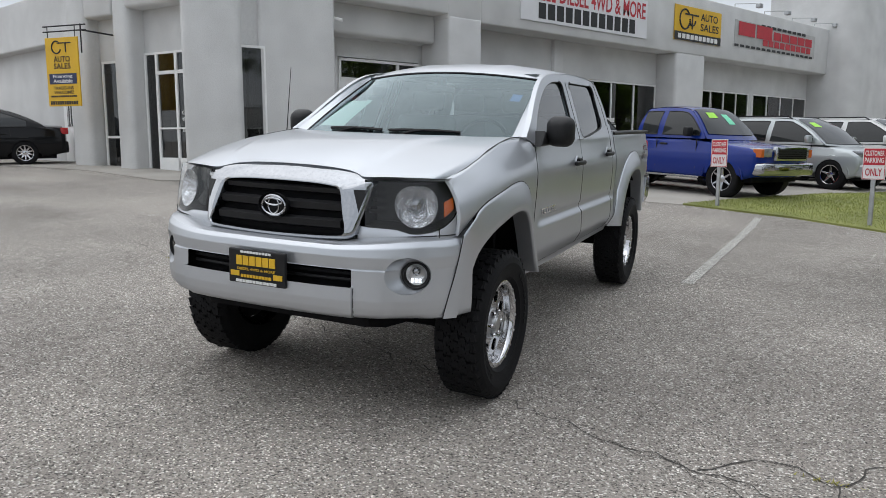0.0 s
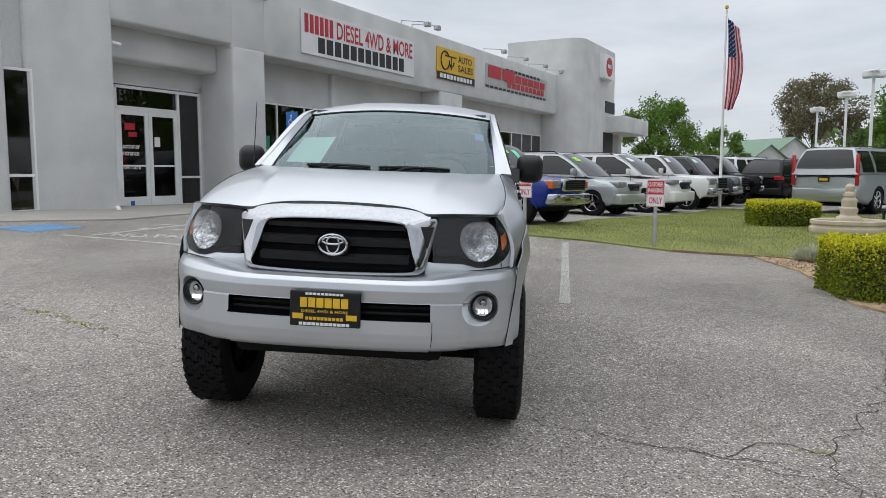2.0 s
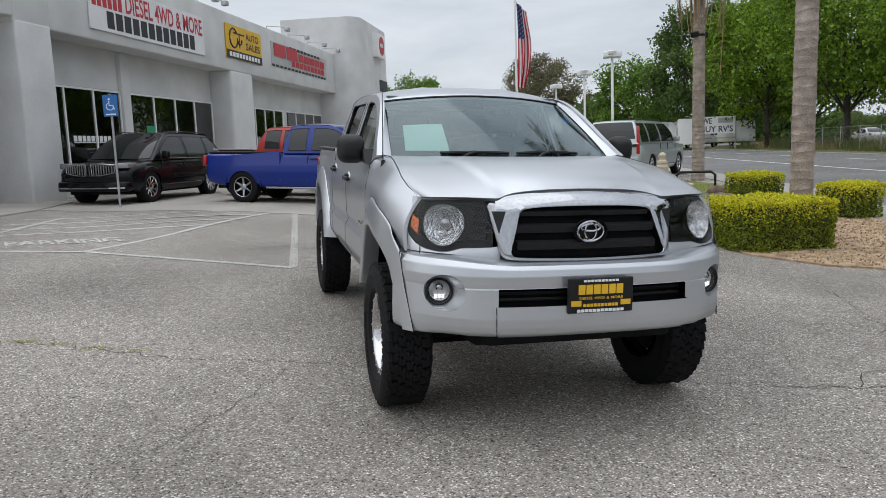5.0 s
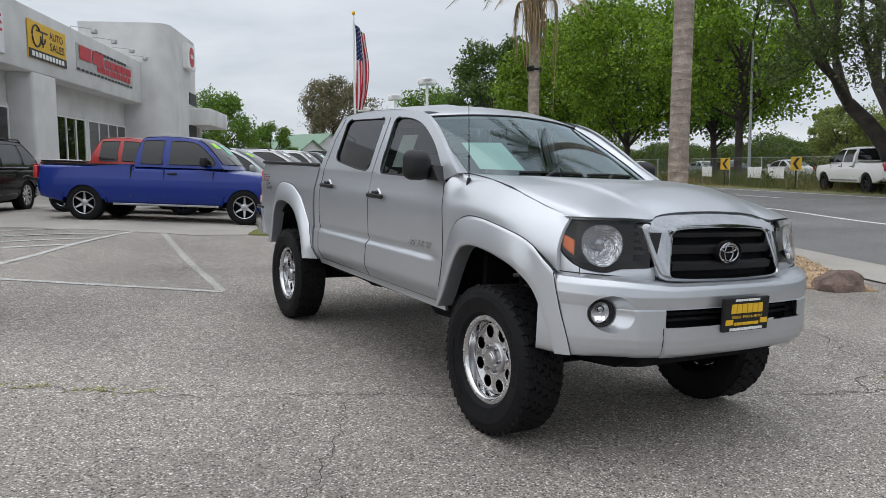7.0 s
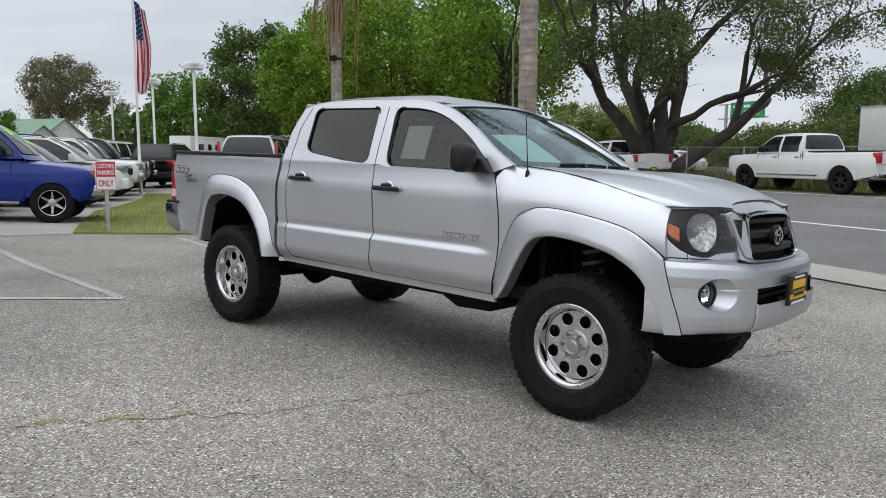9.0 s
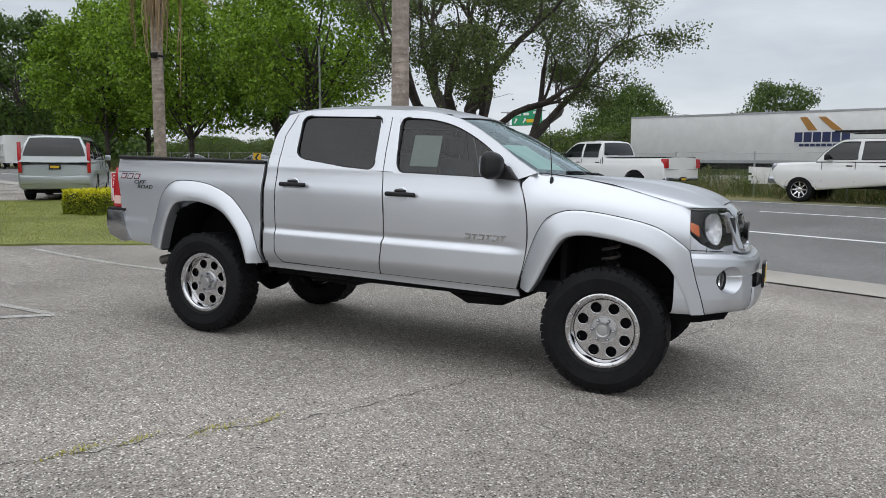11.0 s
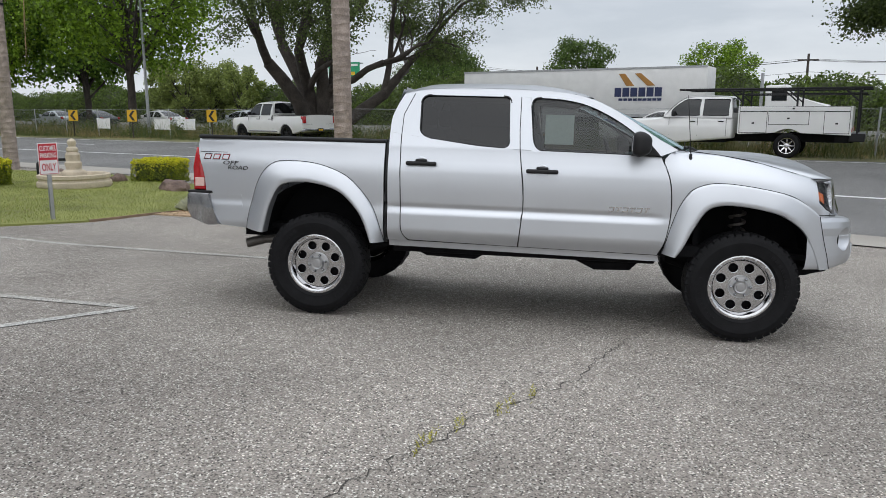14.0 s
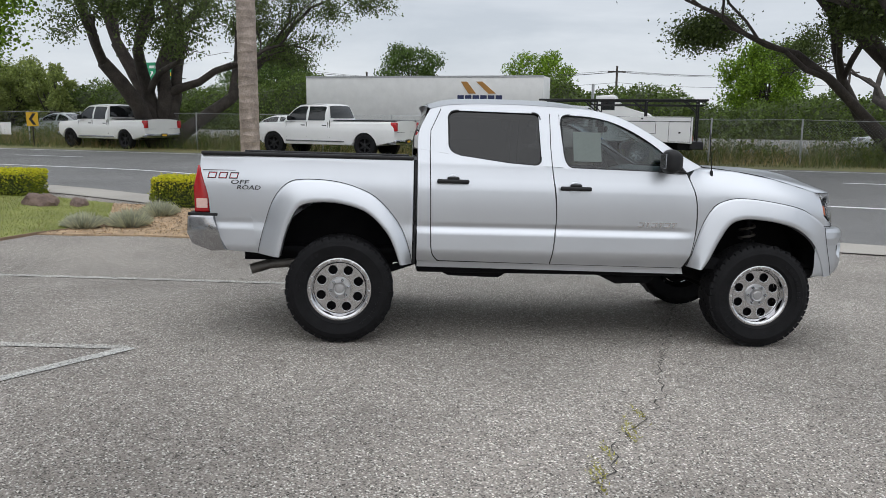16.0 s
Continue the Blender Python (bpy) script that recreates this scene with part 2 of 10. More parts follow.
def prism(bm, pts, a, b, axis="x", bevel=0.0, seg=2):
    """A polygon drawn in the plane across the axis, drawn out from a to b."""
    put = {"x": lambda u, v, w: (w, u, v), "y": lambda u, v, w: (u, w, v), "z": lambda u, v, w: (u, v, w)}[axis]
    lo, hi = [bm.verts.new(put(u, v, a)) for u, v in pts], [bm.verts.new(put(u, v, b)) for u, v in pts]
    fs = [bm.faces.new(lo[::-1]), bm.faces.new(hi)]
    n = len(pts)
    fs += [bm.faces.new((lo[i], lo[(i + 1) % n], hi[(i + 1) % n], hi[i])) for i in range(n)]
    if bevel:
        es = list({e for f in fs[:2] for e in f.edges})
        bmesh.ops.bevel(bm, geom=es, offset=bevel, segments=seg, profile=0.5, affect="EDGES", clamp_overlap=True)
    return bm


def rod(bm, p, q, r0, r1=None, seg=10, caps=True):
    """A round bar from p to q."""
    p, q = Vector(p), Vector(q)
    r1 = r0 if r1 is None else r1
    t = (q - p).to_track_quat("Z", "Y").to_matrix()
    rings = [[bm.verts.new(c + t @ Vector((r * math.cos(a), r * math.sin(a), 0))) for a in (2 * math.pi * k / seg for k in range(seg))] for c, r in ((p, r0), (q, r1))]
    for k in range(seg):
        bm.faces.new((rings[0][k], rings[0][(k + 1) % seg], rings[1][(k + 1) % seg], rings[1][k]))
    if caps:
        bm.faces.new(rings[0][::-1]), bm.faces.new(rings[1])
    return bm


def tube(bm, pts, radii, seg=8):
    """A round bar along many points, with a radius at each."""
    pts = [Vector(p) for p in pts]
    rings = []
    for i, p in enumerate(pts):
        d = (pts[min(i + 1, len(pts) - 1)] - pts[max(i - 1, 0)]).normalized()
        t = d.to_track_quat("Z", "Y").to_matrix()
        r = radii[i] if isinstance(radii, (list, tuple)) else radii
        rings.append([bm.verts.new(p + t @ Vector((r * math.cos(2 * math.pi * k / seg), r * math.sin(2 * math.pi * k / seg), 0))) for k in range(seg)])
    for a, b in zip(rings, rings[1:]):
        for k in range(seg):
            bm.faces.new((a[k], a[(k + 1) % seg], b[(k + 1) % seg], b[k]))
    bm.faces.new(rings[0][::-1]), bm.faces.new(rings[-1])
    return bm


def lathe(bm, prof, seg=32, m=None, closed=False):
    """A profile of (radius, height) turned about z."""
    rings = []
    for r, z in prof:
        rings.append([bm.verts.new((r * math.cos(2 * math.pi * k / seg), r * math.sin(2 * math.pi * k / seg), z)) for k in range(seg)] if r > 1e-6 else [bm.verts.new((0, 0, z))])
    pairs = list(zip(rings, rings[1:])) + ([(rings[-1], rings[0])] if closed else [])
    for a, b in pairs:
        for k in range(seg):
            q = []
            for v in (a[k % len(a)], a[(k + 1) % len(a)], b[(k + 1) % len(b)], b[k % len(b)]):
                if v not in q:
                    q.append(v)
            if len(q) > 2:
                bm.faces.new(q)
    if m is not None:
        bmesh.ops.transform(bm, matrix=m, verts=[v for r in rings for v in r])
    return bm


def grid(bm, rows):
    """Faces over rows of points of one length."""
    vs = [[bm.verts.new(p) for p in r] for r in rows]
    for a, b in zip(vs, vs[1:]):
        for i in range(len(a) - 1):
            bm.faces.new((a[i], a[i + 1], b[i + 1], b[i]))
    return vs


def lerp(a, b, t):
    return a + (b - a) * t


def curve_at(pts, t):
    """The point at share t of the length of a line of points."""
    seg = [math.dist(a, b) for a, b in zip(pts, pts[1:])]
    d = t * sum(seg)
    for (a, b), s in zip(zip(pts, pts[1:]), seg):
        if d <= s or b is pts[-1]:
            k = min(1.0, d / s) if s else 0
            return tuple(lerp(u, v, k) for u, v in zip(a, b))
        d -= s


def smooth_line(pts, n=4):
    """A Catmull-Rom line through the points."""
    out = []
    P = [pts[0], *pts, pts[-1]]
    for a, b, c, d in zip(P, P[1:], P[2:], P[3:]):
        for k in range(n):
            t = k / n
            out.append(tuple(0.5 * (2 * q + (r - p) * t + (2 * p - 5 * q + 4 * r - s) * t * t + (3 * q - p - 3 * r + s) * t ** 3) for p, q, r, s in zip(a, b, c, d)))
    return out + [tuple(pts[-1])]


def lettering(body, height, width=None, depth=0.004, align="CENTER"):
    """The bmesh of a line of writing in the x-z plane, facing -y, its middle at the origin; width squeezes it to fit."""
    cu = bpy.data.curves.new("writing", "FONT")
    cu.body, cu.size, cu.align_x, cu.align_y, cu.extrude, cu.resolution_u = body, 1.0, align, "CENTER", 0.0, 3
    cu.offset = 0.016
    ob = bpy.data.objects.new("writing", cu)
    scene.collection.objects.link(ob)
    bpy.context.view_layer.update()
    me = bpy.data.meshes.new_from_object(ob.evaluated_get(bpy.context.evaluated_depsgraph_get()))
    bm = bmesh.new()
    bm.from_mesh(me)
    bpy.data.objects.remove(ob)
    bpy.data.curves.remove(cu)
    bpy.data.meshes.remove(me)
    xs, ys = [v.co.x for v in bm.verts], [v.co.y for v in bm.verts]
    ky = height / max(1e-6, max(ys) - min(ys))
    kx = width / (max(xs) - min(xs)) if width else ky
    cx, cy = (max(xs) + min(xs)) / 2, (max(ys) + min(ys)) / 2
    for v in bm.verts:
        v.co = ((v.co.x - cx) * kx, -depth, (v.co.y - cy) * ky)
    return bm


def shift(bm, x=0, y=0, z=0):
    for v in bm.verts:
        v.co += Vector((x, y, z))
    return bm


# ---------------------------------------------------------------- lie of the land
def soft_clamp(v, lo, hi, w=1.2):
    sp = lambda u: w * math.log1p(math.exp(u / w)) if u / w < 30 else u
    return lo + sp(v - lo) - sp(v - hi)


def ease(v, a, b):
    w = min(max((v - a) / (b - a), 0.0), 1.0)
    return w * w * (3 - 2 * w)


def land(x, y):
    """Height of the ground: the lot falls from the building to the road, which is crowned a little higher."""
    lot = -0.0388 * soft_clamp(x, -14, 4.5) + 0.0204 * soft_clamp(y, -9, 11.5) + 0.10 * ease(y, 7, 10.5) * ease(x, -5, -2)
    w = ease(0.938 * x - 0.347 * y, 6.5, 17)
    return lot * (1 - w) + 0.28 * w - 0.0011


def at(x, y, yaw=0.0, dz=0.0):
    """A pose on the ground, upright."""
    return pose(x, y, land(x, y) + dz, 0, 0, yaw)


def standing(x, y, yaw=0.0):
    """A pose on the ground that leans with it, as a vehicle does; its nose points to -y turned by yaw."""
    e = 1.2
    nx, ny = (land(x - e, y) - land(x + e, y)) / (2 * e), (land(x, y - e) - land(x, y + e)) / (2 * e)
    up = Vector((nx, ny, 1)).normalized()
    f = Vector((-math.sin(radians(yaw)), math.cos(radians(yaw)), 0))
    f = (f - up * f.dot(up)).normalized()
    r = f.cross(up)
    m = Matrix((r, f, up)).transposed().to_4x4()
    m.translation = (x, y, land(x, y))
    return m


def draped(name, pts, material, dz, label, category, cell=0.5, kind="structure"):
    """A sheet over the ground within an outline."""
    bm = bmesh.new()
    bm.faces.new([bm.verts.new((x, y, 0)) for x, y in pts])
    xs, ys = [p[0] for p in pts], [p[1] for p in pts]
    for axis, lo, hi in ((0, min(xs), max(xs)), (1, min(ys), max(ys))):
        k = max(1, int((hi - lo) / cell))
        for i in range(1, k):
            co, no = [0, 0, 0], [0, 0, 0]
            co[axis], no[axis] = lo + (hi - lo) * i / k, 1
            bmesh.ops.bisect_plane(bm, geom=[*bm.verts, *bm.edges, *bm.faces], plane_co=co, plane_no=no)
    for v in bm.verts:
        v.co.z = land(v.co.x, v.co.y) + dz
    rim = bmesh.ops.extrude_edge_only(bm, edges=[e for e in bm.edges if e.is_boundary])
    for v in rim["geom"]:
        if isinstance(v, bmesh.types.BMVert):
            v.co.z -= dz + 0.05
    return single(name, bm, material, label, category, kind=kind, smooth=40)


def ribbon(bm, pts, width, dz=0.006, ragged=0.0, step=0.25):
    """A strip laid on the ground along points."""
    line = []
    for a, b in zip(pts, pts[1:]):
        n = max(1, int(math.dist(a, b) / step))
        line += [(lerp(a[0], b[0], k / n), lerp(a[1], b[1], k / n)) for k in range(n)]
    line.append(pts[-1])
    left, right = [], []
    for i, p in enumerate(line):
        d = Vector(line[min(i + 1, len(line) - 1)]) - Vector(line[max(i - 1, 0)])
        d = Vector((-d.y, d.x)).normalized()
        j = random.uniform(-ragged, ragged)
        w = width / 2 * (1 + random.uniform(-ragged, ragged) * 8)
        for some, s in ((left, 1), (right, -1)):
            x, y = p[0] + d.x * (s * w + j), p[1] + d.y * (s * w + j)
            some.append(bm.verts.new((x, y, land(x, y) + dz)))
    for i in range(len(line) - 1):
        bm.faces.new((right[i], right[i + 1], left[i + 1], left[i]))
    return bm


# one sheet to the horizon, closer-meshed where the camera is
def ladder(near, far, steps, fine):
    v = [k * fine for k in range(int(near / fine) + 1)]
    return [-(near * (far / near) ** (k / steps)) for k in range(steps, 0, -1)] + [-u for u in v[:0:-1]] + v + [near * (far / near) ** (k / steps) for k in range(1, steps + 1)]


bm = bmesh.new()
lx = ladder(30, 1800, 14, 0.75)
grid(bm, [[(x, y + 6, land(x, y + 6)) for x in lx] for y in lx])
single("ground", bm, M_LOT, "worn grey asphalt parking lot with pale stone chips", "ground", kind="structure", smooth=True)

RD = Vector((0.347, 0.938))     # along the road
RN = Vector((0.938, -0.347))    # across it, away from the lot


def road_at(c, l):
    p = RN * c + RD * l
    return p.x, p.y


def strip(name, c0, c1, l0, l1, material, dz, label, category, n=60, kc=6):
    bm = bmesh.new()
    grid(bm, [[(*road_at(lerp(c0, c1, j / kc), lerp(l0, l1, i / n)), land(*road_at(lerp(c0, c1, j / kc), lerp(l0, l1, i / n))) + dz) for j in range(kc + 1)] for i in range(n + 1)])
    return single(name, bm, material, label, category, kind="structure", smooth=True)


strip("road", 6.9, 18.7, -160, 74, M_ROAD, 0.012, "grey asphalt road with white edge lines", "road", 240, 16)
strip("pavement", 5.75, 6.95, -60, 72, M_CONC, 0.02, "pale concrete strip along the road edge", "pavement", 120, 4)
strip("verge", 18.65, 27.5, -160, 260, M_VERGE, 0.016, "dry grassy verge beyond the road", "verge", 240, 8)
strip("freeway", 26.5, 60, -260, 400, M_ROAD, 0.03, "grey freeway beyond the fence", "road", 120, 8)
bm = bmesh.new()
for l0, l1 in ((-80, 73),):
    ribbon(bm, [road_at(11.17, l0), road_at(11.17, l1)], 0.13, 0.018, step=1.0)
    ribbon(bm, [road_at(18.05, l0), road_at(18.05, l1)], 0.13, 0.018, step=1.0)
for k in range(-8, 8):
    ribbon(bm, [road_at(14.7, k * 9.0 + 2), road_at(14.7, k * 9.0 + 5)], 0.11, 0.018, step=0.6)
single("road_marking", bm, M_WHITE, "white solid and dashed road lines", "road marking", kind="structure")

# parking lines and their faded fellows
def lines(name, rows, width, material, label):
    bm = bmesh.new()
    for r in rows:
        ribbon(bm, r, width, 0.006, ragged=0.004, step=0.2)
    return single(name, bm, material, label, "parking line", kind="structure")


lines("parking_line", [[(-0.80, 10.15), (-1.14, 4.72)]], 0.10, M_FADED, "faded white painted parking bay line")
lines("parking_line", [[(-6.3, 7.1), (-4.8, 6.78), (-3.72, 6.5), (-2.66, 5.76), (-1.14, 4.68)]], 0.10, M_PAINT, "worn white painted parking bay line")
lines("parking_line", [[(1.80, 8.87), (1.42, 3.53)], [(6.2, 1.6), (7.3, -1.4)]], 0.11, M_FADED, "faded white parking bay line")
lines("hatched_line", [[(-3.3, 7.2), (-2.26, 8.94), (-1.19, 10.47)], [(-5.6, 10.15), (-1.54, 10.15)], [(-5.7, 9.3), (-1.85, 9.55)], [(-5.75, 8.5), (-2.26, 8.94)], [(-5.6, 11.0), (-2.0, 11.1)],
                       [(-5.87, 7.2), (-5.4, 9.0), (-5.2, 10.0), (-5.0, 11.2)], [(-3.72, 6.5), (-3.19, 7.4)]], 0.10, M_PAINT, "white hatched lines of the access aisle")
bm = lettering("NO PARKING", 0.5, 2.4, 0.0)
for v in bm.verts:
    x, y = -4.55 + v.co.x * 0.9 - v.co.z * 0.32, 7.55 + v.co.z * 0.95 + v.co.x * 0.1
    v.co = (x, y, land(x, y) + 0.007)
single("ground_writing", bm, M_PAINT, "white words painted on the asphalt", "road marking", kind="structure")
draped("accessible_bay_mark", [(-7.9, 7.6), (-7.4, 8.55), (-6.6, 8.3), (-6.95, 7.25)], M_BLUEPAINT, 0.006, "faded blue painted square on the asphalt", "road marking", 0.4)

# cracks
def crack(pts, width=0.022):
    bm = bmesh.new()
    out = [pts[0]]
    for a, b in zip(pts, pts[1:]):
        n = max(2, int(math.dist(a, b) / 0.06))
        d = Vector((a[1] - b[1], b[0] - a[0])).normalized()
        w = 0
        for k in range(1, n + 1):
            w = 0.85 * w + random.uniform(-0.004, 0.004)
            w = 0 if k == n else w
            out.append((lerp(a[0], b[0], k / n) + d.x * w, lerp(a[1], b[1], k / n) + d.y * w))
    ribbon(bm, out, width * 0.34, 0.004, ragged=0.045, step=1.0)
    return single("crack", bm, M_CRACK, "dark ragged crack in the asphalt", "crack", kind="structure")


crack([(-9.65, 4.44), (-6.96, 3.4), (-5.01, 2.63), (-3.9, 2.15), (-3.24, 1.85), (-2.6, 1.5), (-2.2, 1.22), (-1.6, 1.0), (-0.86, 0.66), (-0.3, 0.5), (0.4, 0.15), (0.8, 0.02), (1.18, -0.14), (1.65, -0.32), (2.0, -0.43), (2.3, -0.52)], 0.020)
crack([(-1.35, 0.8), (-1.6, 0.34), (-1.86, -0.07), (-2.03, -0.35), (-2.2, -0.8)], 0.012)
crack([(2.0, -0.44), (2.2, -0.2), (2.36, -0.2), (2.49, -0.28), (2.75, 0.02), (3.3, 0.8), (3.8, 1.8), (4.18, 2.61)], 0.024)
crack([(1.55, -0.3), (2.3, -0.62), (3.4, -1.2)], 0.014)
crack([(2.49, -0.28), (2.46, -0.6), (2.6, -1.3)], 0.02)
for pts in ([(-7.5, 6.2), (-5.8, 5.2), (-4.0, 4.6)], [(-0.2, 8.8), (1.2, 8.6), (3.0, 7.3)], [(-2.2, 5.9), (-1.4, 6.3), (0.4, 6.4)]):
    crack(pts, 0.012)
# weeds and pale dust in the crack
bm = bmesh.new()
for cx, cy in ((-2.62, 1.53), (-2.72, 1.58), (-3.0, 1.76), (-3.2, 1.86), (-3.3, 1.9), (-2.45, 1.42), (2.49, -0.27)):
    for k in range(34):
        x, y = cx + random.gauss(0, 0.075), cy + random.gauss(0, 0.010)
        z, a, h = land(x, y), random.uniform(0, 6.3), random.uniform(0.006, 0.02)
        d = Vector((math.cos(a), math.sin(a), 0)) * 0.005
        p = Vector((x, y, z))
        bm.faces.new([bm.verts.new(q) for q in (p - d, p + d, p + Vector((random.uniform(-0.02, 0.02), random.uniform(-0.02, 0.02), h)))])
single("crack_weeds", bm, mat("yellow_weed", (0.33, 0.31, 0.06), 0.8, island=0.4), "small yellow-green weeds growing in the crack", "weeds", kind="stuff")

# concrete pad under the parked row, walk along the building
draped("pavement_pad", [(-0.35, 9.75), (0.55, 9.72), (1.72, 12.0), (2.9, 14.2), (4.2, 15.8), (6.2, 18.6), (7.9, 21.4), (9.4, 24.5), (16, 38), (4, 44), (-5.6, 17.2), (-5.9, 13.2), (-3.2, 11.76), (-1.53, 10.61)], M_CONC, 0.012,
       "pale concrete forecourt under the parked cars", "pavement", 1.0)
draped("walkway", [(-5.75, 15.6), (-5.9, 13.0), (-6.7, 9.8), (-8.2, 8.5), (-9.6, 7.8), (-12.6, 8.6), (-17, 8.9), (-17, 11), (-10, 11), (-8, 14), (-7.2, 16.5)], M_CONC, 0.03, "concrete walkway along the showroom", "pavement", 1.0)

# ---------------------------------------------------------------- showroom building
# its frame: x along the long front, y inwards, z up
FRONT = pose(-6.12, 16.8, 0, 0, 0, 67.0)
FI = FRONT.inverted()


building = thing("showroom_building", "grey stucco car showroom with deep fascia and tower", "building", kind="structure", m=FRONT)
WIN_Y = 0.85      # the window wall stands back under the fascia
SOFFIT, TOP = 4.68, 6.85


def wall(name, *rows, bevel=0.05, material=M_STUCCO, parent=building, label=""):
    return part(name, boxes(*rows, bevel=bevel, seg=3), material, parent, label, smooth=35)


# fascia, hung over the windows, and the solid top of the entrance part
wall("fascia", (-0.02, 24.75, 0.0, 0.9, SOFFIT, TOP))
wall("column", (-1.27, 0.0, -0.02, 1.2, -0.3, SOFFIT + 0.1), bevel=0.07)
wall("column", (10.4, 12.5, -0.0, 0.95, -0.3, SOFFIT + 0.05), bevel=0.12)
wall("upper_wall", (0.0, 24.8, WIN_Y + 0.05, 1.3, 3.52, SOFFIT + 0.1), bevel=0)
wall("pilaster", (4.15, 4.6, WIN_Y - 0.1, 1.2, -0.2, SOFFIT), bevel=0.03)
wall("sill_wall", (0.0, 10.42, WIN_Y + 0.02, 1.2, -0.3, 0.78), (12.48, 24.8, WIN_Y + 0.02, 1.2, -0.3, 0.95), bevel=0.01)
wall("end_pier", (10.3, 13.4, WIN_Y + 0.03, 1.25, -0.3, 3.6), (17.9, 18.35, WIN_Y + 0.03, 1.25, -0.3, 3.6), bevel=0.01)
wall("entrance_head", (-5.04, -1.25, 0.0, 1.6, 4.8, TOP + 0.25), bevel=0.06)
wall("entrance_beam", (-5.04, -1.25, 0.55, 1.6, 4.05, 4.85), bevel=0.10)
wall("entrance_wall", (-5.04, -1.25, 1.17, 1.6, 3.56, 4.2), bevel=0)
wall("entrance_side", (-5.3, -4.15, 1.17, 1.6, -0.3, 3.7), (-1.40, -1.25, 1.17, 1.6, -0.3, 3.7), bevel=0)
wall("corner_head", (-1.3, 0.02, 0.0, 1.4, SOFFIT, TOP + 0.25), bevel=0.06)
wall("roof", (-4.8, 24.6, 0.5, 14, TOP - 0.5, TOP - 0.3), material=M_ROOF, bevel=0)
wall("back_wall", (-4.8, 31, 13.6, 14, -0.3, TOP - 0.4), (24.6, 24.9, 0.9, 14, -0.3, TOP), bevel=0)
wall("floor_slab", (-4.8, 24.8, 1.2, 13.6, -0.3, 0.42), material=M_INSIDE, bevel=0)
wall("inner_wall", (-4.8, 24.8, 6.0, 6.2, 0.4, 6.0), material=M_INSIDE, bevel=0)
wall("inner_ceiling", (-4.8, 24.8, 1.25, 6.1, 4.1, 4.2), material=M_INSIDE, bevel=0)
# tower, its canopy, and black slabs that paint the shade of its recesses
bm = bmesh.new()
prism(bm, [(24.2, -1.45), (30.9, -1.45), (30.9, 3.0), (24.2, 3.0)], -0.3, 8.85, "z")
tops = [e for e in bm.edges if abs(e.verts[0].co.x - 24.2) < 0.01 and abs(e.verts[1].co.x - 24.2) < 0.01 and abs(e.verts[0].co.y + 1.45) < 0.01 and abs(e.verts[1].co.y + 1.45) < 0.01]
bmesh.ops.bevel(bm, geom=tops, offset=0.9, segments=6, profile=0.5, affect="EDGES")
part("tower", bm, M_STUCCO, building, smooth=50)
wall("canopy", (29.2, 35.4, -2.6, 1.5, 3.85, 4.85), bevel=0.05)
wall("canopy_pier", (33.0, 33.8, -1.2, 0.0, -0.3, 3.9), (30.8, 36.0, 1.4, 3.0, -0.3, 5.2), bevel=0.03)
part("doorway", boxes((28.6, 30.6, -1.49, -1.40, -0.2, 3.85), (28.9, 30.9, -1.49, -1.4, 5.05, 5.75)), M_BLACK, building, "black slabs painted for the shade of recesses by the canopy")

# ---- windows of the long front
def window(x0, x1, z0, z1, panes, name, y=WIN_Y, bar=0.055, parent=building):
    w = part(name, boxes((x0 - 0.02, x1 + 0.02, y - 0.03, y + 0.07, z1 - bar, z1), (x0 - 0.02, x1 + 0.02, y - 0.035, y + 0.07, z0, z0 + bar)), M_ALU, parent, "white aluminium shop window")
    step = (x1 - x0) / panes
    for k in range(panes + 1):
        part("mullion", boxes((x0 + k * step - bar / 2, x0 + k * step + bar / 2, y - 0.028, y + 0.06, z0 + bar, z1 - bar)), M_ALU, w)
    for k in range(panes):
        p = part("pane", boxes((x0 + k * step + bar / 2, x0 + (k + 1) * step - bar / 2, y + 0.01, y + 0.02, z0 + bar, z1 - bar)), M_GLASS, w)
        p.visible_shadow = False
    return w


window(0.12, 4.1, 0.78, 3.5, 3, "window_1")
window(4.65, 10.3, 0.78, 3.5, 4, "window_2")
window(13.4, 17.9, 0.95, 3.5, 4, "window_3")
window(18.35, 24.0, 0.95, 3.5, 4, "window_4")

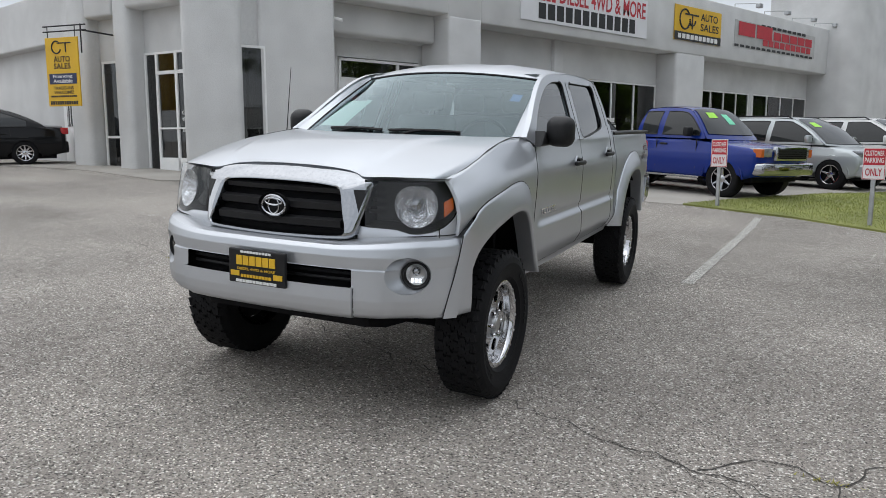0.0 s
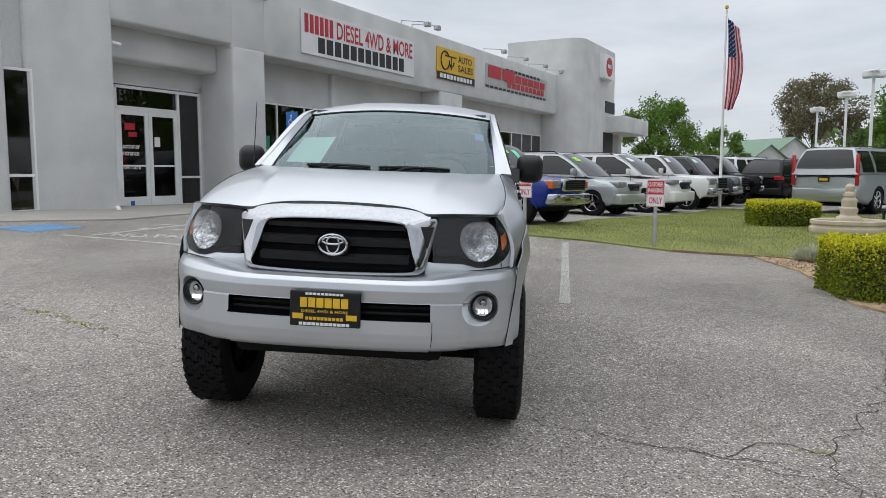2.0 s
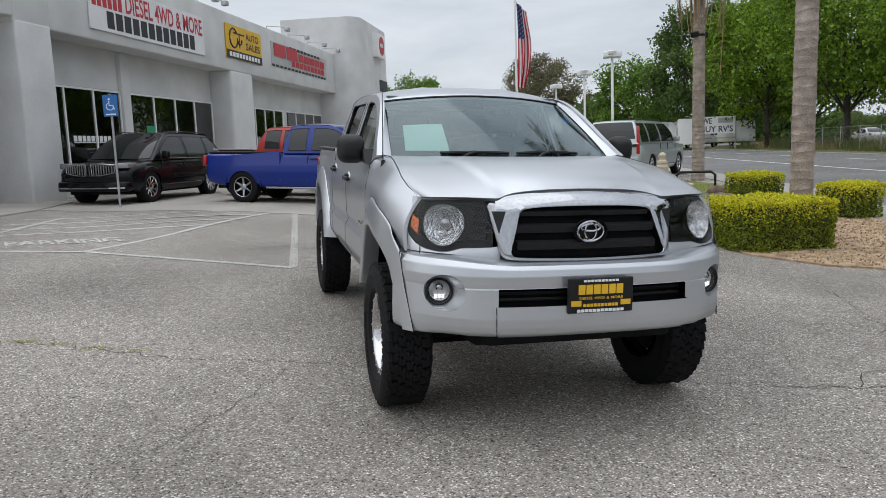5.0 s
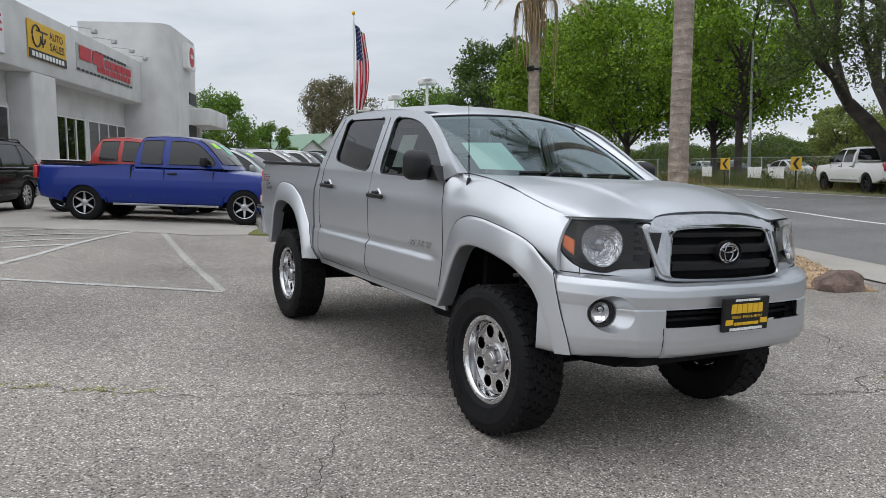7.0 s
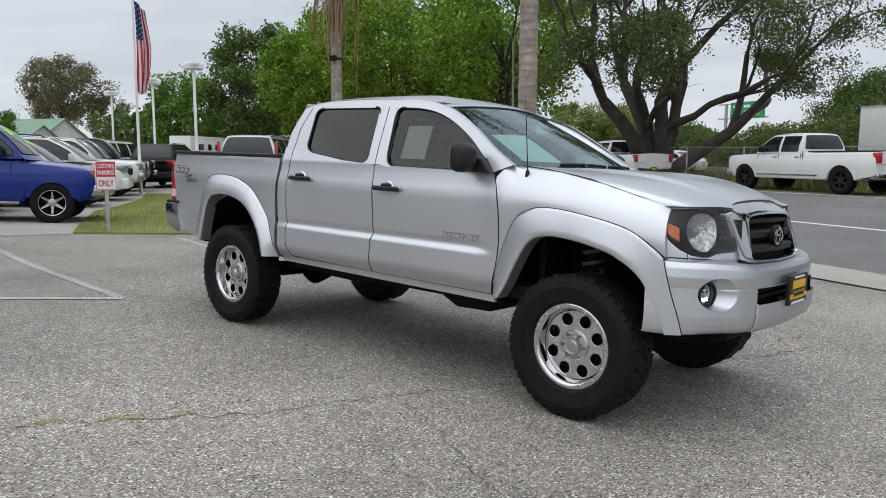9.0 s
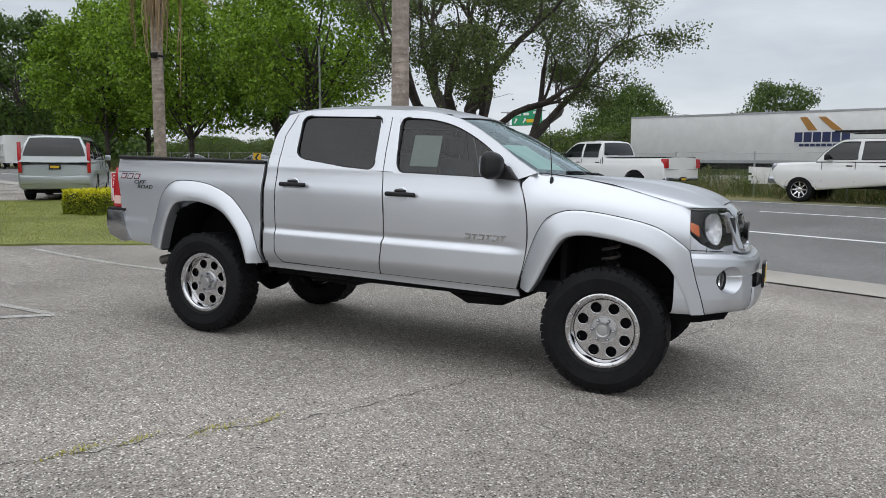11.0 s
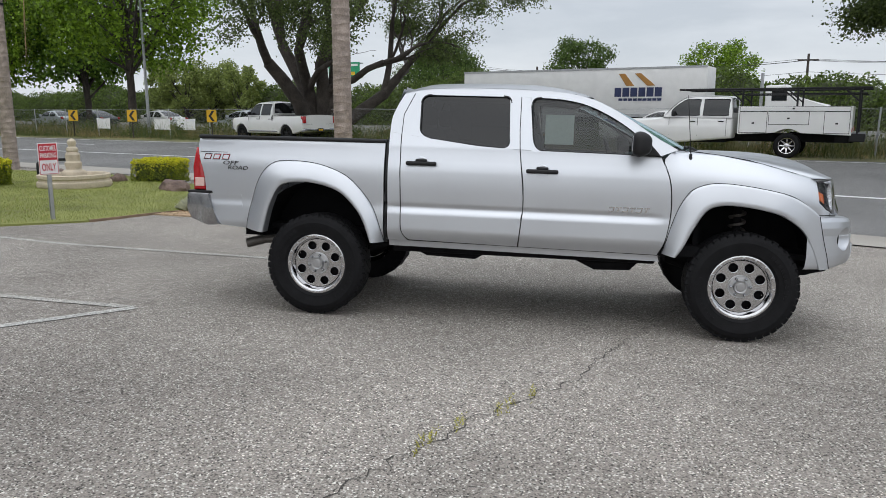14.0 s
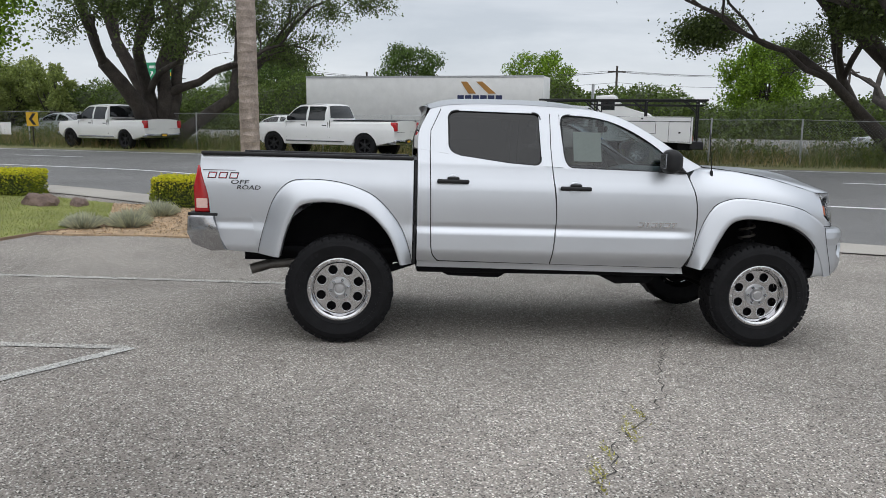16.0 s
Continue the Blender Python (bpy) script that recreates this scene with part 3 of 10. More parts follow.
# ---- entrance doors
def double_door(parent, x0, x1, z0, y, top, name, side=0.0, transom=3.53):
    """Two glazed leaves, a transom over them and a side light."""
    d = part(name, boxes((x0 - 0.03, x1 + 0.03 + side, y - 0.04, y + 0.08, transom - 0.07, transom), (x0, x1, y - 0.04, y + 0.08, top, top + 0.08), (x0 - 0.03, x0 + 0.05, y - 0.04, y + 0.08, z0, transom),
                         (x1 - 0.05, x1 + 0.03, y - 0.045, y + 0.08, z0, transom - 0.07)), M_ALU, parent, "white aluminium glazed double door")
    mid = (x0 + x1) / 2
    for a, b in ((x0 + 0.05, mid - 0.005), (mid + 0.005, x1 - 0.05)):
        leaf = part("leaf", boxes((a, a + 0.11, y - 0.03, y + 0.03, z0 + 0.02, top), (b - 0.11, b, y - 0.03, y + 0.03, z0 + 0.02, top), (a + 0.11, b - 0.11, y - 0.03, y + 0.03, top - 0.13, top), (a + 0.11, b - 0.11, y - 0.03, y + 0.03, z0 + 0.02, z0 + 0.32)), M_ALU, d)
        part("push_bar", boxes((a + 0.11, b - 0.11, y - 0.05, y - 0.01, z0 + 1.08, z0 + 1.12)), M_ALU, leaf)
        g = part("pane", boxes((a + 0.11, b - 0.11, y, y + 0.01, z0 + 0.32, top - 0.13)), M_GLASS, leaf)
        g.visible_shadow = False
    for q in ((x0 + 0.05, x1 - 0.05, y, y + 0.01, top + 0.08, transom - 0.07),) + (((x1 + 0.03, x1 + side, y, y + 0.01, z0 + 0.1, z0 + 0.78), (x1 + 0.03, x1 + side, y, y + 0.01, z0 + 0.84, transom - 0.07)) if side else ()):
        g = part("pane", boxes(q), M_GLASS, d)
        g.visible_shadow = False
    if side:
        part("side_frame", boxes((x1 + side - 0.03, x1 + side + 0.03, y - 0.035, y + 0.07, z0, transom - 0.07), (x1 + 0.03, x1 + side - 0.03, y - 0.03, y + 0.06, z0 + 0.78, z0 + 0.84), (x1 + 0.03, x1 + side - 0.03, y - 0.03, y + 0.06, z0, z0 + 0.1)), M_ALU, d)
    return d


DOOR_Z = 0.46
door = double_door(building, -4.12, -2.15, DOOR_Z, 1.17, 2.95, "door_1", side=0.74)
part("step", boxes((-5.0, -1.3, -0.0, 1.3, 0.2, DOOR_Z - 0.01)), M_CONC, building)
for words, z, h, w in (("Customer", 2.02, 0.13, 0.62), ("entrance", 1.84, 0.11, 0.55), ("showroom", 1.50, 0.12, 0.62)):
    part("door_lettering", shift(lettering(words, h, w, 0.008), -3.72, 1.17, z + 0.03), M_WHITE, door, "white door lettering")
part("sticker", boxes((-3.85, -3.55, 1.155, 1.168, 2.45, 2.62), (-3.75, -3.5, 1.155, 1.168, 2.28, 2.4)), M_RED, door, "red and white door sticker")
part("notice", boxes((-2.95, -2.78, 1.155, 1.168, 2.05, 2.3)), M_WHITE, door)
part("access_sticker", boxes((-3.78, -3.66, 1.13, 1.138, DOOR_Z + 0.1, DOOR_Z + 0.22)), M_BLUE, door)
# strip lights inside the showroom, some added to brighten the interior
for x, y in ((-3.9, 2.6), (-2.4, 2.8), (-3.0, 3.8), (1.6, 3.2), (6.4, 3.4), (15.2, 3.4), (21.0, 3.4)):
    lamp = tagged(new("strip_light", finish("strip_light", boxes((x - 0.75, x + 0.75, y - 0.06, y + 0.06, 3.98, 4.05)), glow("strip_tube", (1.0, 0.98, 0.93), 2.2))), "lit white tube light under the showroom ceiling", "ceiling light", "showroom tubes")
    lamp.matrix_world = FRONT
    for dx in (-0.48, 0.48):
        part("bracket", boxes((x + dx - 0.02, x + dx + 0.02, y - 0.01, y + 0.01, 4.05, 4.11)), M_WHITE, lamp)

# ---- the corner and the short front, in world directions
corner = thing("showroom_corner", "rounded grey stucco corner of the showroom with glazed door", "building", kind="structure")


def slab(parent, name, p, q, depth, z0, z1, bevel=0.06, material=M_STUCCO, out=0.0):
    """A wall with its outer face from p to q (the outside to the right of the way), and its depth inwards."""
    p, q = Vector((*p, 0)), Vector((*q, 0))
    d = (q - p).normalized()
    m = Matrix((d, Vector((-d.y, d.x, 0)), Vector((0, 0, 1)))).transposed().to_4x4()
    m.translation = p
    return part(name, box(bmesh.new(), 0, (q - p).length, -out, depth, z0, z1, bevel=bevel, seg=3), material, parent, smooth=35, m=m)


slab(corner, "column", (-9.22, 10.72), (-8.06, 12.18), 1.3, 0.0, 7.1, 0.10)
slab(corner, "window_head", (-9.5, 10.05), (-9.12, 10.9), 0.8, 3.55, 7.08, 0.02, out=-0.12)
slab(corner, "column", (-10.28, 9.33), (-9.22, 10.06), 1.2, 0.0, 7.1, 0.14)
slab(corner, "door_head", (-12.2, 9.98), (-10.2, 9.7), 0.6, 3.42, 7.05, 0.02, out=-0.05)
slab(corner, "door_soffit", (-12.2, 9.55), (-10.2, 9.35), 1.0, 4.42, 7.05, 0.08)
slab(corner, "column", (-12.72, 9.62), (-12.12, 9.55), 1.2, 0.0, 7.05, 0.14)
slab(corner, "window_head", (-13.75, 10.1), (-12.7, 9.98), 0.6, 3.3, 7.05, 0.02)
slab(corner, "window_soffit", (-13.75, 9.72), (-12.7, 9.6), 0.8, 4.3, 7.05, 0.06)
slab(corner, "column", (-14.55, 9.82), (-13.72, 9.72), 1.2, 0.0, 7.05, 0.14)
# door and windows in the corner
m_door = Matrix.Translation((-12.05, 9.98, 0)) @ pose(0, 0, 0, 0, 0, -8)
holder = part("door_2", boxes((0.0, 1.85, -0.03, 0.07, 3.37, 3.42), (0.0, 1.85, -0.03, 0.07, 0.6, 0.66)), M_ALU, corner, "white aluminium glazed door", m=m_door)
for a, b in ((0.0, 0.07), (0.42, 0.5), (1.12, 1.2), (1.78, 1.85)):
    part("mullion", boxes((a, b, -0.035, 0.06, 0.66, 3.37)), M_ALU, holder)
part("rail", boxes((0.5, 1.78, -0.035, 0.06, 2.9, 2.98), (0.5, 1.78, -0.035, 0.06, 0.66, 0.95), (0.5, 1.78, -0.05, 0.03, 1.62, 1.66)), M_ALU, holder)
for q in ((0.07, 0.42, 0.0, 0.01, 0.66, 3.37), (0.5, 1.12, 0.0, 0.01, 0.95, 2.9), (1.2, 1.78, 0.0, 0.01, 0.95, 2.9), (0.5, 1.78, 0.0, 0.01, 2.98, 3.37)):
    part("pane", boxes(q), M_GLASS, holder).visible_shadow = False
for words, z in (("Customer", 2.0), ("entrance", 1.86), ("showroom", 1.6)):
    part("door_lettering", shift(lettering(words, 0.09, 0.36, 0.008), 1.48, 0, z), M_WHITE, holder)


def slit(p, q, z0, z1, name):
    p, q = Vector((*p, 0)), Vector((*q, 0))
    d = (q - p).normalized()
    m = Matrix((d, Vector((-d.y, d.x, 0)), Vector((0, 0, 1)))).transposed().to_4x4()
    m.translation = p
    w = (q - p).length
    f = part(name, boxes((0, w, 0, 0.08, z1 - 0.06, z1), (0, w, 0, 0.08, z0, z0 + 0.06), (0, 0.06, 0, 0.08, z0 + 0.06, z1 - 0.06), (w - 0.06, w, 0, 0.08, z0 + 0.06, z1 - 0.06), (0.06, w - 0.06, 0.01, 0.07, z0 + 0.75, z0 + 0.81)), M_ALU, corner, "tall white aluminium window", m=m)
    part("pane", boxes((0.06, w - 0.06, 0.03, 0.04, z0 + 0.06, z1 - 0.06)), M_GLASS, f).visible_shadow = False


slit((-9.52, 10.15), (-9.12, 10.85), 0.55, 3.54, "window_5")
slit((-13.6, 10.05), (-12.75, 9.95), 0.66, 3.3, "window_6")
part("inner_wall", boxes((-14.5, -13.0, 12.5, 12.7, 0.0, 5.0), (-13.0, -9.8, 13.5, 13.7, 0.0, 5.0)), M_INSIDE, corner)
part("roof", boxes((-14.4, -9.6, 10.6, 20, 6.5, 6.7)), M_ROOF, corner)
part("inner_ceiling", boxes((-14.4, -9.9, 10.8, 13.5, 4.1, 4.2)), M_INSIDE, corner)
# lower wing beyond, with a white roll-up door
wing = thing("workshop_wing", "low grey workshop wing with a white door", "building", kind="structure")
slab(wing, "wall", (-24.0, 13.6), (-14.5, 10.75), 6.0, 0.2, 5.35, 0.04, M_STUCCO)
m_wing = Matrix.Translation((-24.0, 13.6, 0)) @ pose(0, 0, 0, 0, 0, -16.7)
part("fascia", boxes((-0.1, 9.7, -0.35, 0.1, 4.0, 5.4), bevel=0.05), M_STUCCO, wing, m=m_wing)
door3 = part("door_3", boxes((7.6, 9.2, -0.05, 0.02, 0.6, 3.2)), M_WHITE, wing, "white metal door", m=m_wing)
part("pane", boxes((7.85, 8.95, -0.062, -0.05, 1.75, 2.85)), mat("dark_pane", 0.03, 0.1), door3)
for k in range(7):
    part("bar", boxes((7.93 + k * 0.15, 7.95 + k * 0.15, -0.08, -0.064, 1.75, 2.85)), M_ALU, door3)

# ---- signs on the building
def board(name, x0, x1, z0, z1, material, label, y=-0.02, thick=0.03, category="sign", m=FRONT):
    s = tagged(new(name, finish(name, boxes((x0, x1, y - thick, y, z0, z1), bevel=0.004, seg=1), material)), label, category)
    s.matrix_world = m
    return s


def bars(s, rows, material, y=-0.056, name="lettering_bar", label=""):
    """Plain bars in the place of writing, each row (x0, x1, z0, z1)."""
    for a, b, c, d in rows:
        part(name, boxes((a, b, y, y + 0.005, c, d)), material, s, label)


def word_bars(x0, x1, z0, z1, n, gap=0.25):
    w = (x1 - x0) / n
    return [(x0 + k * w, x0 + (k + 1 - gap) * w, z0, z1) for k in range(n)]


banner = board("banner", 1.6, 8.25, 4.98, 6.28, mat("banner_vinyl", (0.74, 0.74, 0.76), 0.55, var=0.05, scale=1.2), "white vinyl banner with red and black lettering", category="banner")
part("lettering", shift(lettering("DIESEL 4WD & MORE", 0.55, 4.75, 0.058), 5.75, 0, 5.9), M_RED, banner, "red capital letters")
bars(banner, word_bars(1.75, 3.25, 5.62, 6.18, 6), M_RED)
bars(banner, word_bars(2.4, 7.6, 5.08, 5.55, 12, 0.22), M_INK)
gt = board("yellow_sign", 10.06, 13.5, 5.15, 6.42, M_YELLOW, "yellow sign board with black lettering", category="sign")
part("lettering", shift(lettering("AUTO", 0.28, 1.3, 0.058), 12.55, 0, 6.12), M_INK, gt)
part("lettering", shift(lettering("SALES", 0.28, 1.4, 0.058), 12.6, 0, 5.74), M_INK, gt)
bars(gt, [(10.06, 13.5, 5.15, 5.46)], M_INK)
bars(gt, word_bars(10.3, 13.3, 5.22, 5.39, 10), M_WHITE, y=-0.062)
bm = bmesh.new()
for cx, r, a0, a1 in ((10.75, 0.36, 40, 340), (11.3, 0.2, 170, 360)):
    tube(bm, [(cx + r * math.cos(radians(lerp(a0, a1, k / 20))), -0.058, 5.93 + r * math.sin(radians(lerp(a0, a1, k / 20)))) for k in range(21)], 0.035, 5)
box(bm, 10.75, 11.75, -0.062, -0.055, 6.1, 6.16), box(bm, 11.25, 11.33, -0.062, -0.055, 5.6, 6.1)
part("emblem", bm, M_INK, gt, "black looped emblem")
red = board("red_sign", 14.7, 22.6, 5.3, 6.35, mat("fascia_patch", (0.45, 0.45, 0.44), 0.9), "red cut-out shop sign with black small print", y=-0.004, thick=0.012)
bars(red, word_bars(15.0, 18.2, 5.75, 6.3, 2, 0.1) + word_bars(18.2, 22.3, 5.8, 6.15, 5, 0.12) + word_bars(17.2, 22.2, 5.48, 5.74, 9, 0.2), M_RED, y=-0.04)
bars(red, word_bars(14.7, 22.5, 5.28, 5.38, 16, 0.3) + word_bars(17.0, 21.6, 6.24, 6.36, 9, 0.25), M_INK, y=-0.034)
logo = board("tower_sign", 27.6, 29.6, 7.0, 8.4, M_WHITE, "white box sign with a dark red oval", y=-1.45, thick=0.3)
bm = bmesh.new()
lathe(bm, [(0.62, 0), (0.62, 0.02), (0, 0.02)], 32, Matrix.Translation((28.6, -1.755, 7.7)) @ pose(0, 0, 0, 90, 0, 0) @ Matrix.Diagonal((1, 0.9, 1, 1)))
part("oval", bm, M_RED, logo)
bars(logo, word_bars(28.2, 29.0, 7.62, 7.85, 3), M_WHITE, y=-1.782)
# black banner over the entrance
dark = board("black_banner", -4.2, 0.1, 6.2, 7.05, M_BLACK, "black vinyl banner with white lettering", category="banner")
bars(dark, word_bars(-3.6, -0.2, 6.3, 6.45, 8), M_WHITE)
# window writing and posters
for x, z, n in ((2.6, 1.95, 9), (6.9, 2.0, 6), (7.0, 1.75, 7)):
    s = board("window_lettering", x - 0.9, x + 0.9, z, z + 0.02, M_WHITE, "white lettering on the shop window", y=WIN_Y - 0.002, thick=0.004, category="lettering")
    bars(s, word_bars(x - 0.9, x + 0.9, z + 0.04, z + 0.2, n), M_WHITE, y=WIN_Y - 0.01)
for x in (0.55, 5.5):
    s = board("poster", x, x + 0.55, 1.3, 2.5, M_GREEN, "green poster in the shop window", y=WIN_Y - 0.002, thick=0.006, category="poster")
    bars(s, [(x + 0.08, x + 0.47, 1.45, 1.6), (x + 0.1, x + 0.45, 1.7, 2.1)], M_LIME, y=WIN_Y - 0.012)
# flood lamps on arms over the fascia
for x in (2.6, 8.9, 9.7, 16.2, 18.9, 21.7, 24.2):
    f = thing("flood_lamp", "small grey flood lamp on an arm above the fascia", "lamp", "fascia lamps", m=FRONT)
    part("arm", rod(rod(bmesh.new(), (x - 0.9, 0.35, TOP - 0.02), (x - 0.9, 0.35, TOP + 0.22), 0.018), (x - 0.9, 0.35, TOP + 0.22), (x, -0.25, TOP + 0.26), 0.015), M_GREY_METAL, f)
    part("head", boxes((x - 0.13, x + 0.13, -0.38, -0.16, TOP + 0.08, TOP + 0.26), bevel=0.03), M_GREY_METAL, f)
# camera and spot in the recess
cc = thing("security_camera", "small white security camera on the wall", "camera", m=FRONT)
part("body", rod(bmesh.new(), (-4.95, 0.25, 4.35), (-4.75, 0.05, 4.28), 0.045), M_WHITE, cc)
part("bracket", boxes((-5.05, -4.93, 0.24, 0.28, 4.33, 4.37)), M_WHITE, cc)
bm = tube(bmesh.new(), [(-5.3, -0.01, 0.25), (-5.3, -0.01, 0.72), (-5.3, -0.03, 0.78), (-5.32, -0.12, 0.8), (-5.34, -0.2, 0.77), (-5.35, -0.22, 0.68)], 0.055, 10)
pipe = single("downpipe", bm, M_WHITE, "short white drain elbow on the wall", "pipe", smooth=True, m=FRONT @ pose(0.1, -0.06, -0.2))

# ---- hanging yellow sign at the corner
hang = thing("hanging_sign", "yellow hanging sign with black lettering on an iron bracket", "sign", m=pose(-13.35, 8.75, 0, 0, 0, 4))
part("board", boxes((-0.5, 0.5, -0.02, 0.02, 2.15, 3.72), bevel=0.008, seg=1), M_YELLOW, hang)
part("bracket", rod(rod(rod(rod(bmesh.new(), (-0.55, 0, 3.86), (0.75, 0, 3.86), 0.016), (-0.55, 0, 3.98), (0.75, 0, 3.98), 0.016), (0.6, 0, 3.35), (0.6, 0, 4.0), 0.016), (0.62, 0, 3.86), (0.62, 0.95, 3.86), 0.02), M_INK, hang, "black iron bracket")
for dx in (-0.42, 0.42):
    part("hanger", rod(bmesh.new(), (dx, 0, 3.7), (dx, 0, 3.98), 0.01), M_INK, hang)
for words, z, h, w in (("AUTO", 3.23, 0.13, 0.5), ("SALES", 3.07, 0.13, 0.52), ("TRADE-INS", 2.57, 0.075, 0.62), ("WELCOME!", 2.47, 0.075, 0.6)):
    part("lettering", shift(lettering(words, h, w, 0.026), 0, 0, z), M_INK, hang)
part("panel", boxes((-0.42, 0.42, -0.026, -0.018, 2.66, 2.9)), M_NAVY, hang)
for words, z in (("Financing", 2.83), ("Available", 2.73)):
    part("lettering", shift(lettering(words, 0.09, 0.6, 0.032), 0, 0, z), M_WHITE, hang)
bars(hang, word_bars(-0.43, 0.43, 2.19, 2.27, 12) + word_bars(-0.4, 0.4, 2.36, 2.4, 14), M_INK, y=-0.027)
bm = bmesh.new()
tube(bm, [(-0.15 + 0.14 * math.cos(radians(a)), -0.026, 3.5 + 0.14 * math.sin(radians(a))) for a in range(40, 341, 15)], 0.016, 5)
box(bm, -0.12, 0.3, -0.03, -0.022, 3.58, 3.605), box(bm, 0.12, 0.15, -0.03, -0.022, 3.38, 3.58)
part("emblem", bm, M_INK, hang, "black looped emblem")

# ---------------------------------------------------------------- the silver pickup
# its frame: nose to -y, front axle at y = 0, ground at z = 0; it stands on the sloping lot
M_SILVER = mat("silver_metallic_paint", (0.57, 0.59, 0.622), 0.34, 0.76, var=0.03, scale=1.5, fine=900, fvar=0.05, coat=0.35)
M_SILVER.node_tree.nodes["Principled BSDF"].inputs["Specular Tint"].default_value = (0.55, 0.55, 0.55, 1)     # flake paint darkens towards grazing
M_CHROME = mat("chrome", (0.43, 0.44, 0.46), 0.09, 1.0, var=0.03)
M_ALLOY = mat("polished_alloy", (0.62, 0.62, 0.63), 0.10, 1.0, var=0.05, scale=20)
M_ALLOY_DULL = mat("satin_alloy", (0.5, 0.5, 0.51), 0.32, 1.0, var=0.06, scale=20)
M_RUBBER = mat("tyre_rubber", (0.0075, 0.0075, 0.0085), 0.7, spec=0.18, var=0.25, scale=14, fine=120, fvar=0.2, bump=0.1)
M_TRIM = mat("black_trim", (0.010, 0.010, 0.011), 0.5, spec=0.32, var=0.2, scale=20, bump=0.05)
M_UNDER = mat("dark_underbody", (0.007, 0.007, 0.008), 0.85, spec=0.15, var=0.4, scale=6)
M_STEEL = mat("dirty_steel", (0.12, 0.11, 0.1), 0.5, 0.6, var=0.3, scale=9)
M_SEAT = mat("grey_seat_cloth", (0.11, 0.115, 0.117), 0.9, var=0.15, scale=8)
M_DASH = mat("grey_dashboard", (0.135, 0.155, 0.158), 0.7, var=0.1)
M_PAPER = mat("pale_green_paper", (0.52, 0.68, 0.55), 0.7, var=0.04)
M_AMBER = mat("amber_plastic", (0.52, 0.11, 0.015), 0.2)
M_TAIL = mat("red_tail_plastic", (0.42, 0.012, 0.016), 0.12, var=0.1, coat=0.5)
M_WIND = glass("windscreen_glass", (0.50, 0.61, 0.63), 0.0, 0.085)
M_SIDE = glass("side_glass", (0.36, 0.38, 0.38))
M_TINT = glass("tinted_glass", (0.045, 0.045, 0.05))
M_SEAM = mat("panel_seam", (0.015, 0.015, 0.016), 0.7)
M_WIND.node_tree.nodes["Glossy BSDF"].inputs["Color"].default_value = (0.80, 0.94, 0.98, 1)
M_LENS = glass("clear_lens", (0.92, 0.92, 0.92), 0.0, 0.03)

slope = Vector((0.03881, -0.02041, 0.99904)).normalized()
ax_y = (Vector((0.0004, 0.99979, 0.02041)))
ax_y = (ax_y - slope * ax_y.dot(slope)).normalized()
TRUCK = Matrix((ax_y.cross(slope), ax_y, slope)).transposed().to_4x4()
TRUCK.translation = (-0.020, 0, 0.002)
truck = thing("pickup_truck", "silver lifted four-door pickup truck on chrome wheels", "pickup truck", m=TRUCK)


def hood_edge(y):
    return 1.385 - 0.105 * ease(y, 0.55, -0.30) * 0.75 - 0.115 * max(0.0, (0.05 - y) / 0.55) ** 1.5


def half_width(y, z):
    """How far the flank stands out, by place along the truck and height."""
    w = 0.85 + 0.067 * ease(z, 0.56, 0.72)
    along = ease(y, 0.52, 0.74)
    if y > 2.4:
        along *= lerp(1.0, 0.35, ease(y, 2.45, 2.75))
    # the belt crease: in under the upper door skin, then out again in a ledge
    w -= along * (0.026 * ease(z, 0.836, 0.886) - 0.012 * ease(z, 0.890, 0.925))
    w += 0.006 * math.sin(max(0.0, min(1.0, (z - 0.93) / 0.32)) * math.pi)
    w -= 0.036 * ease(z, 1.16, 1.37)
    if z > 1.355:
        w -= (z - 1.355) * 0.36
    if y < 0.62:
        top = hood_edge(y)
        w -= 0.085 * max(0.0, min(1.0, (z - top + 0.2) / 0.2)) ** 2 * ease(y, 0.62, 0.45)
    w -= 0.10 * max(0.0, (0.0 - y) / 0.6) ** 2.2
    w -= 0.02 * max(0.0, (y - 3.2) / 1.1) ** 2
    return w - 0.032 * ease(y, -0.30, 0.45)


def coons(bottom, top, left, right, u, v):
    b, t, l, r = curve_at(bottom, u), curve_at(top, u), curve_at(left, v), curve_at(right, v)
    return tuple((1 - v) * b[i] + v * t[i] + (1 - u) * l[i] + u * r[i] - ((1 - u) * (1 - v) * bottom[0][i] + u * (1 - v) * bottom[-1][i] + (1 - u) * v * top[0][i] + u * v * top[-1][i]) for i in (0, 1))


def flank(name, side, bottom, top, left=None, right=None, nu=24, nv=12, lift=0.0, material=M_SILVER, width=half_width, lip=0.018, label=""):
    """A panel of the flank, given by its four edges in (y, z), with a turned-in rim."""
    left, right = left or [bottom[0], top[0]], right or [bottom[-1], top[-1]]
    bm = bmesh.new()
    vs = grid(bm, [[(side * (width(*p) + lift), *p) for p in (coons(bottom, top, left, right, i / nu, j / nv) for i in range(nu + 1))] for j in range(nv + 1)])
    if lip:
        ring = vs[0] + [r[-1] for r in vs[1:]] + vs[-1][-2::-1] + [r[0] for r in vs[-2:0:-1]]
        inner = [bm.verts.new(v.co - Vector((side * lip, 0, 0))) for v in ring]
        n = len(ring)
        for k in range(n):
            bm.faces.new((ring[k], ring[(k + 1) % n], inner[(k + 1) % n], inner[k]))
    return part(name, bm, material, truck, label, smooth=50)


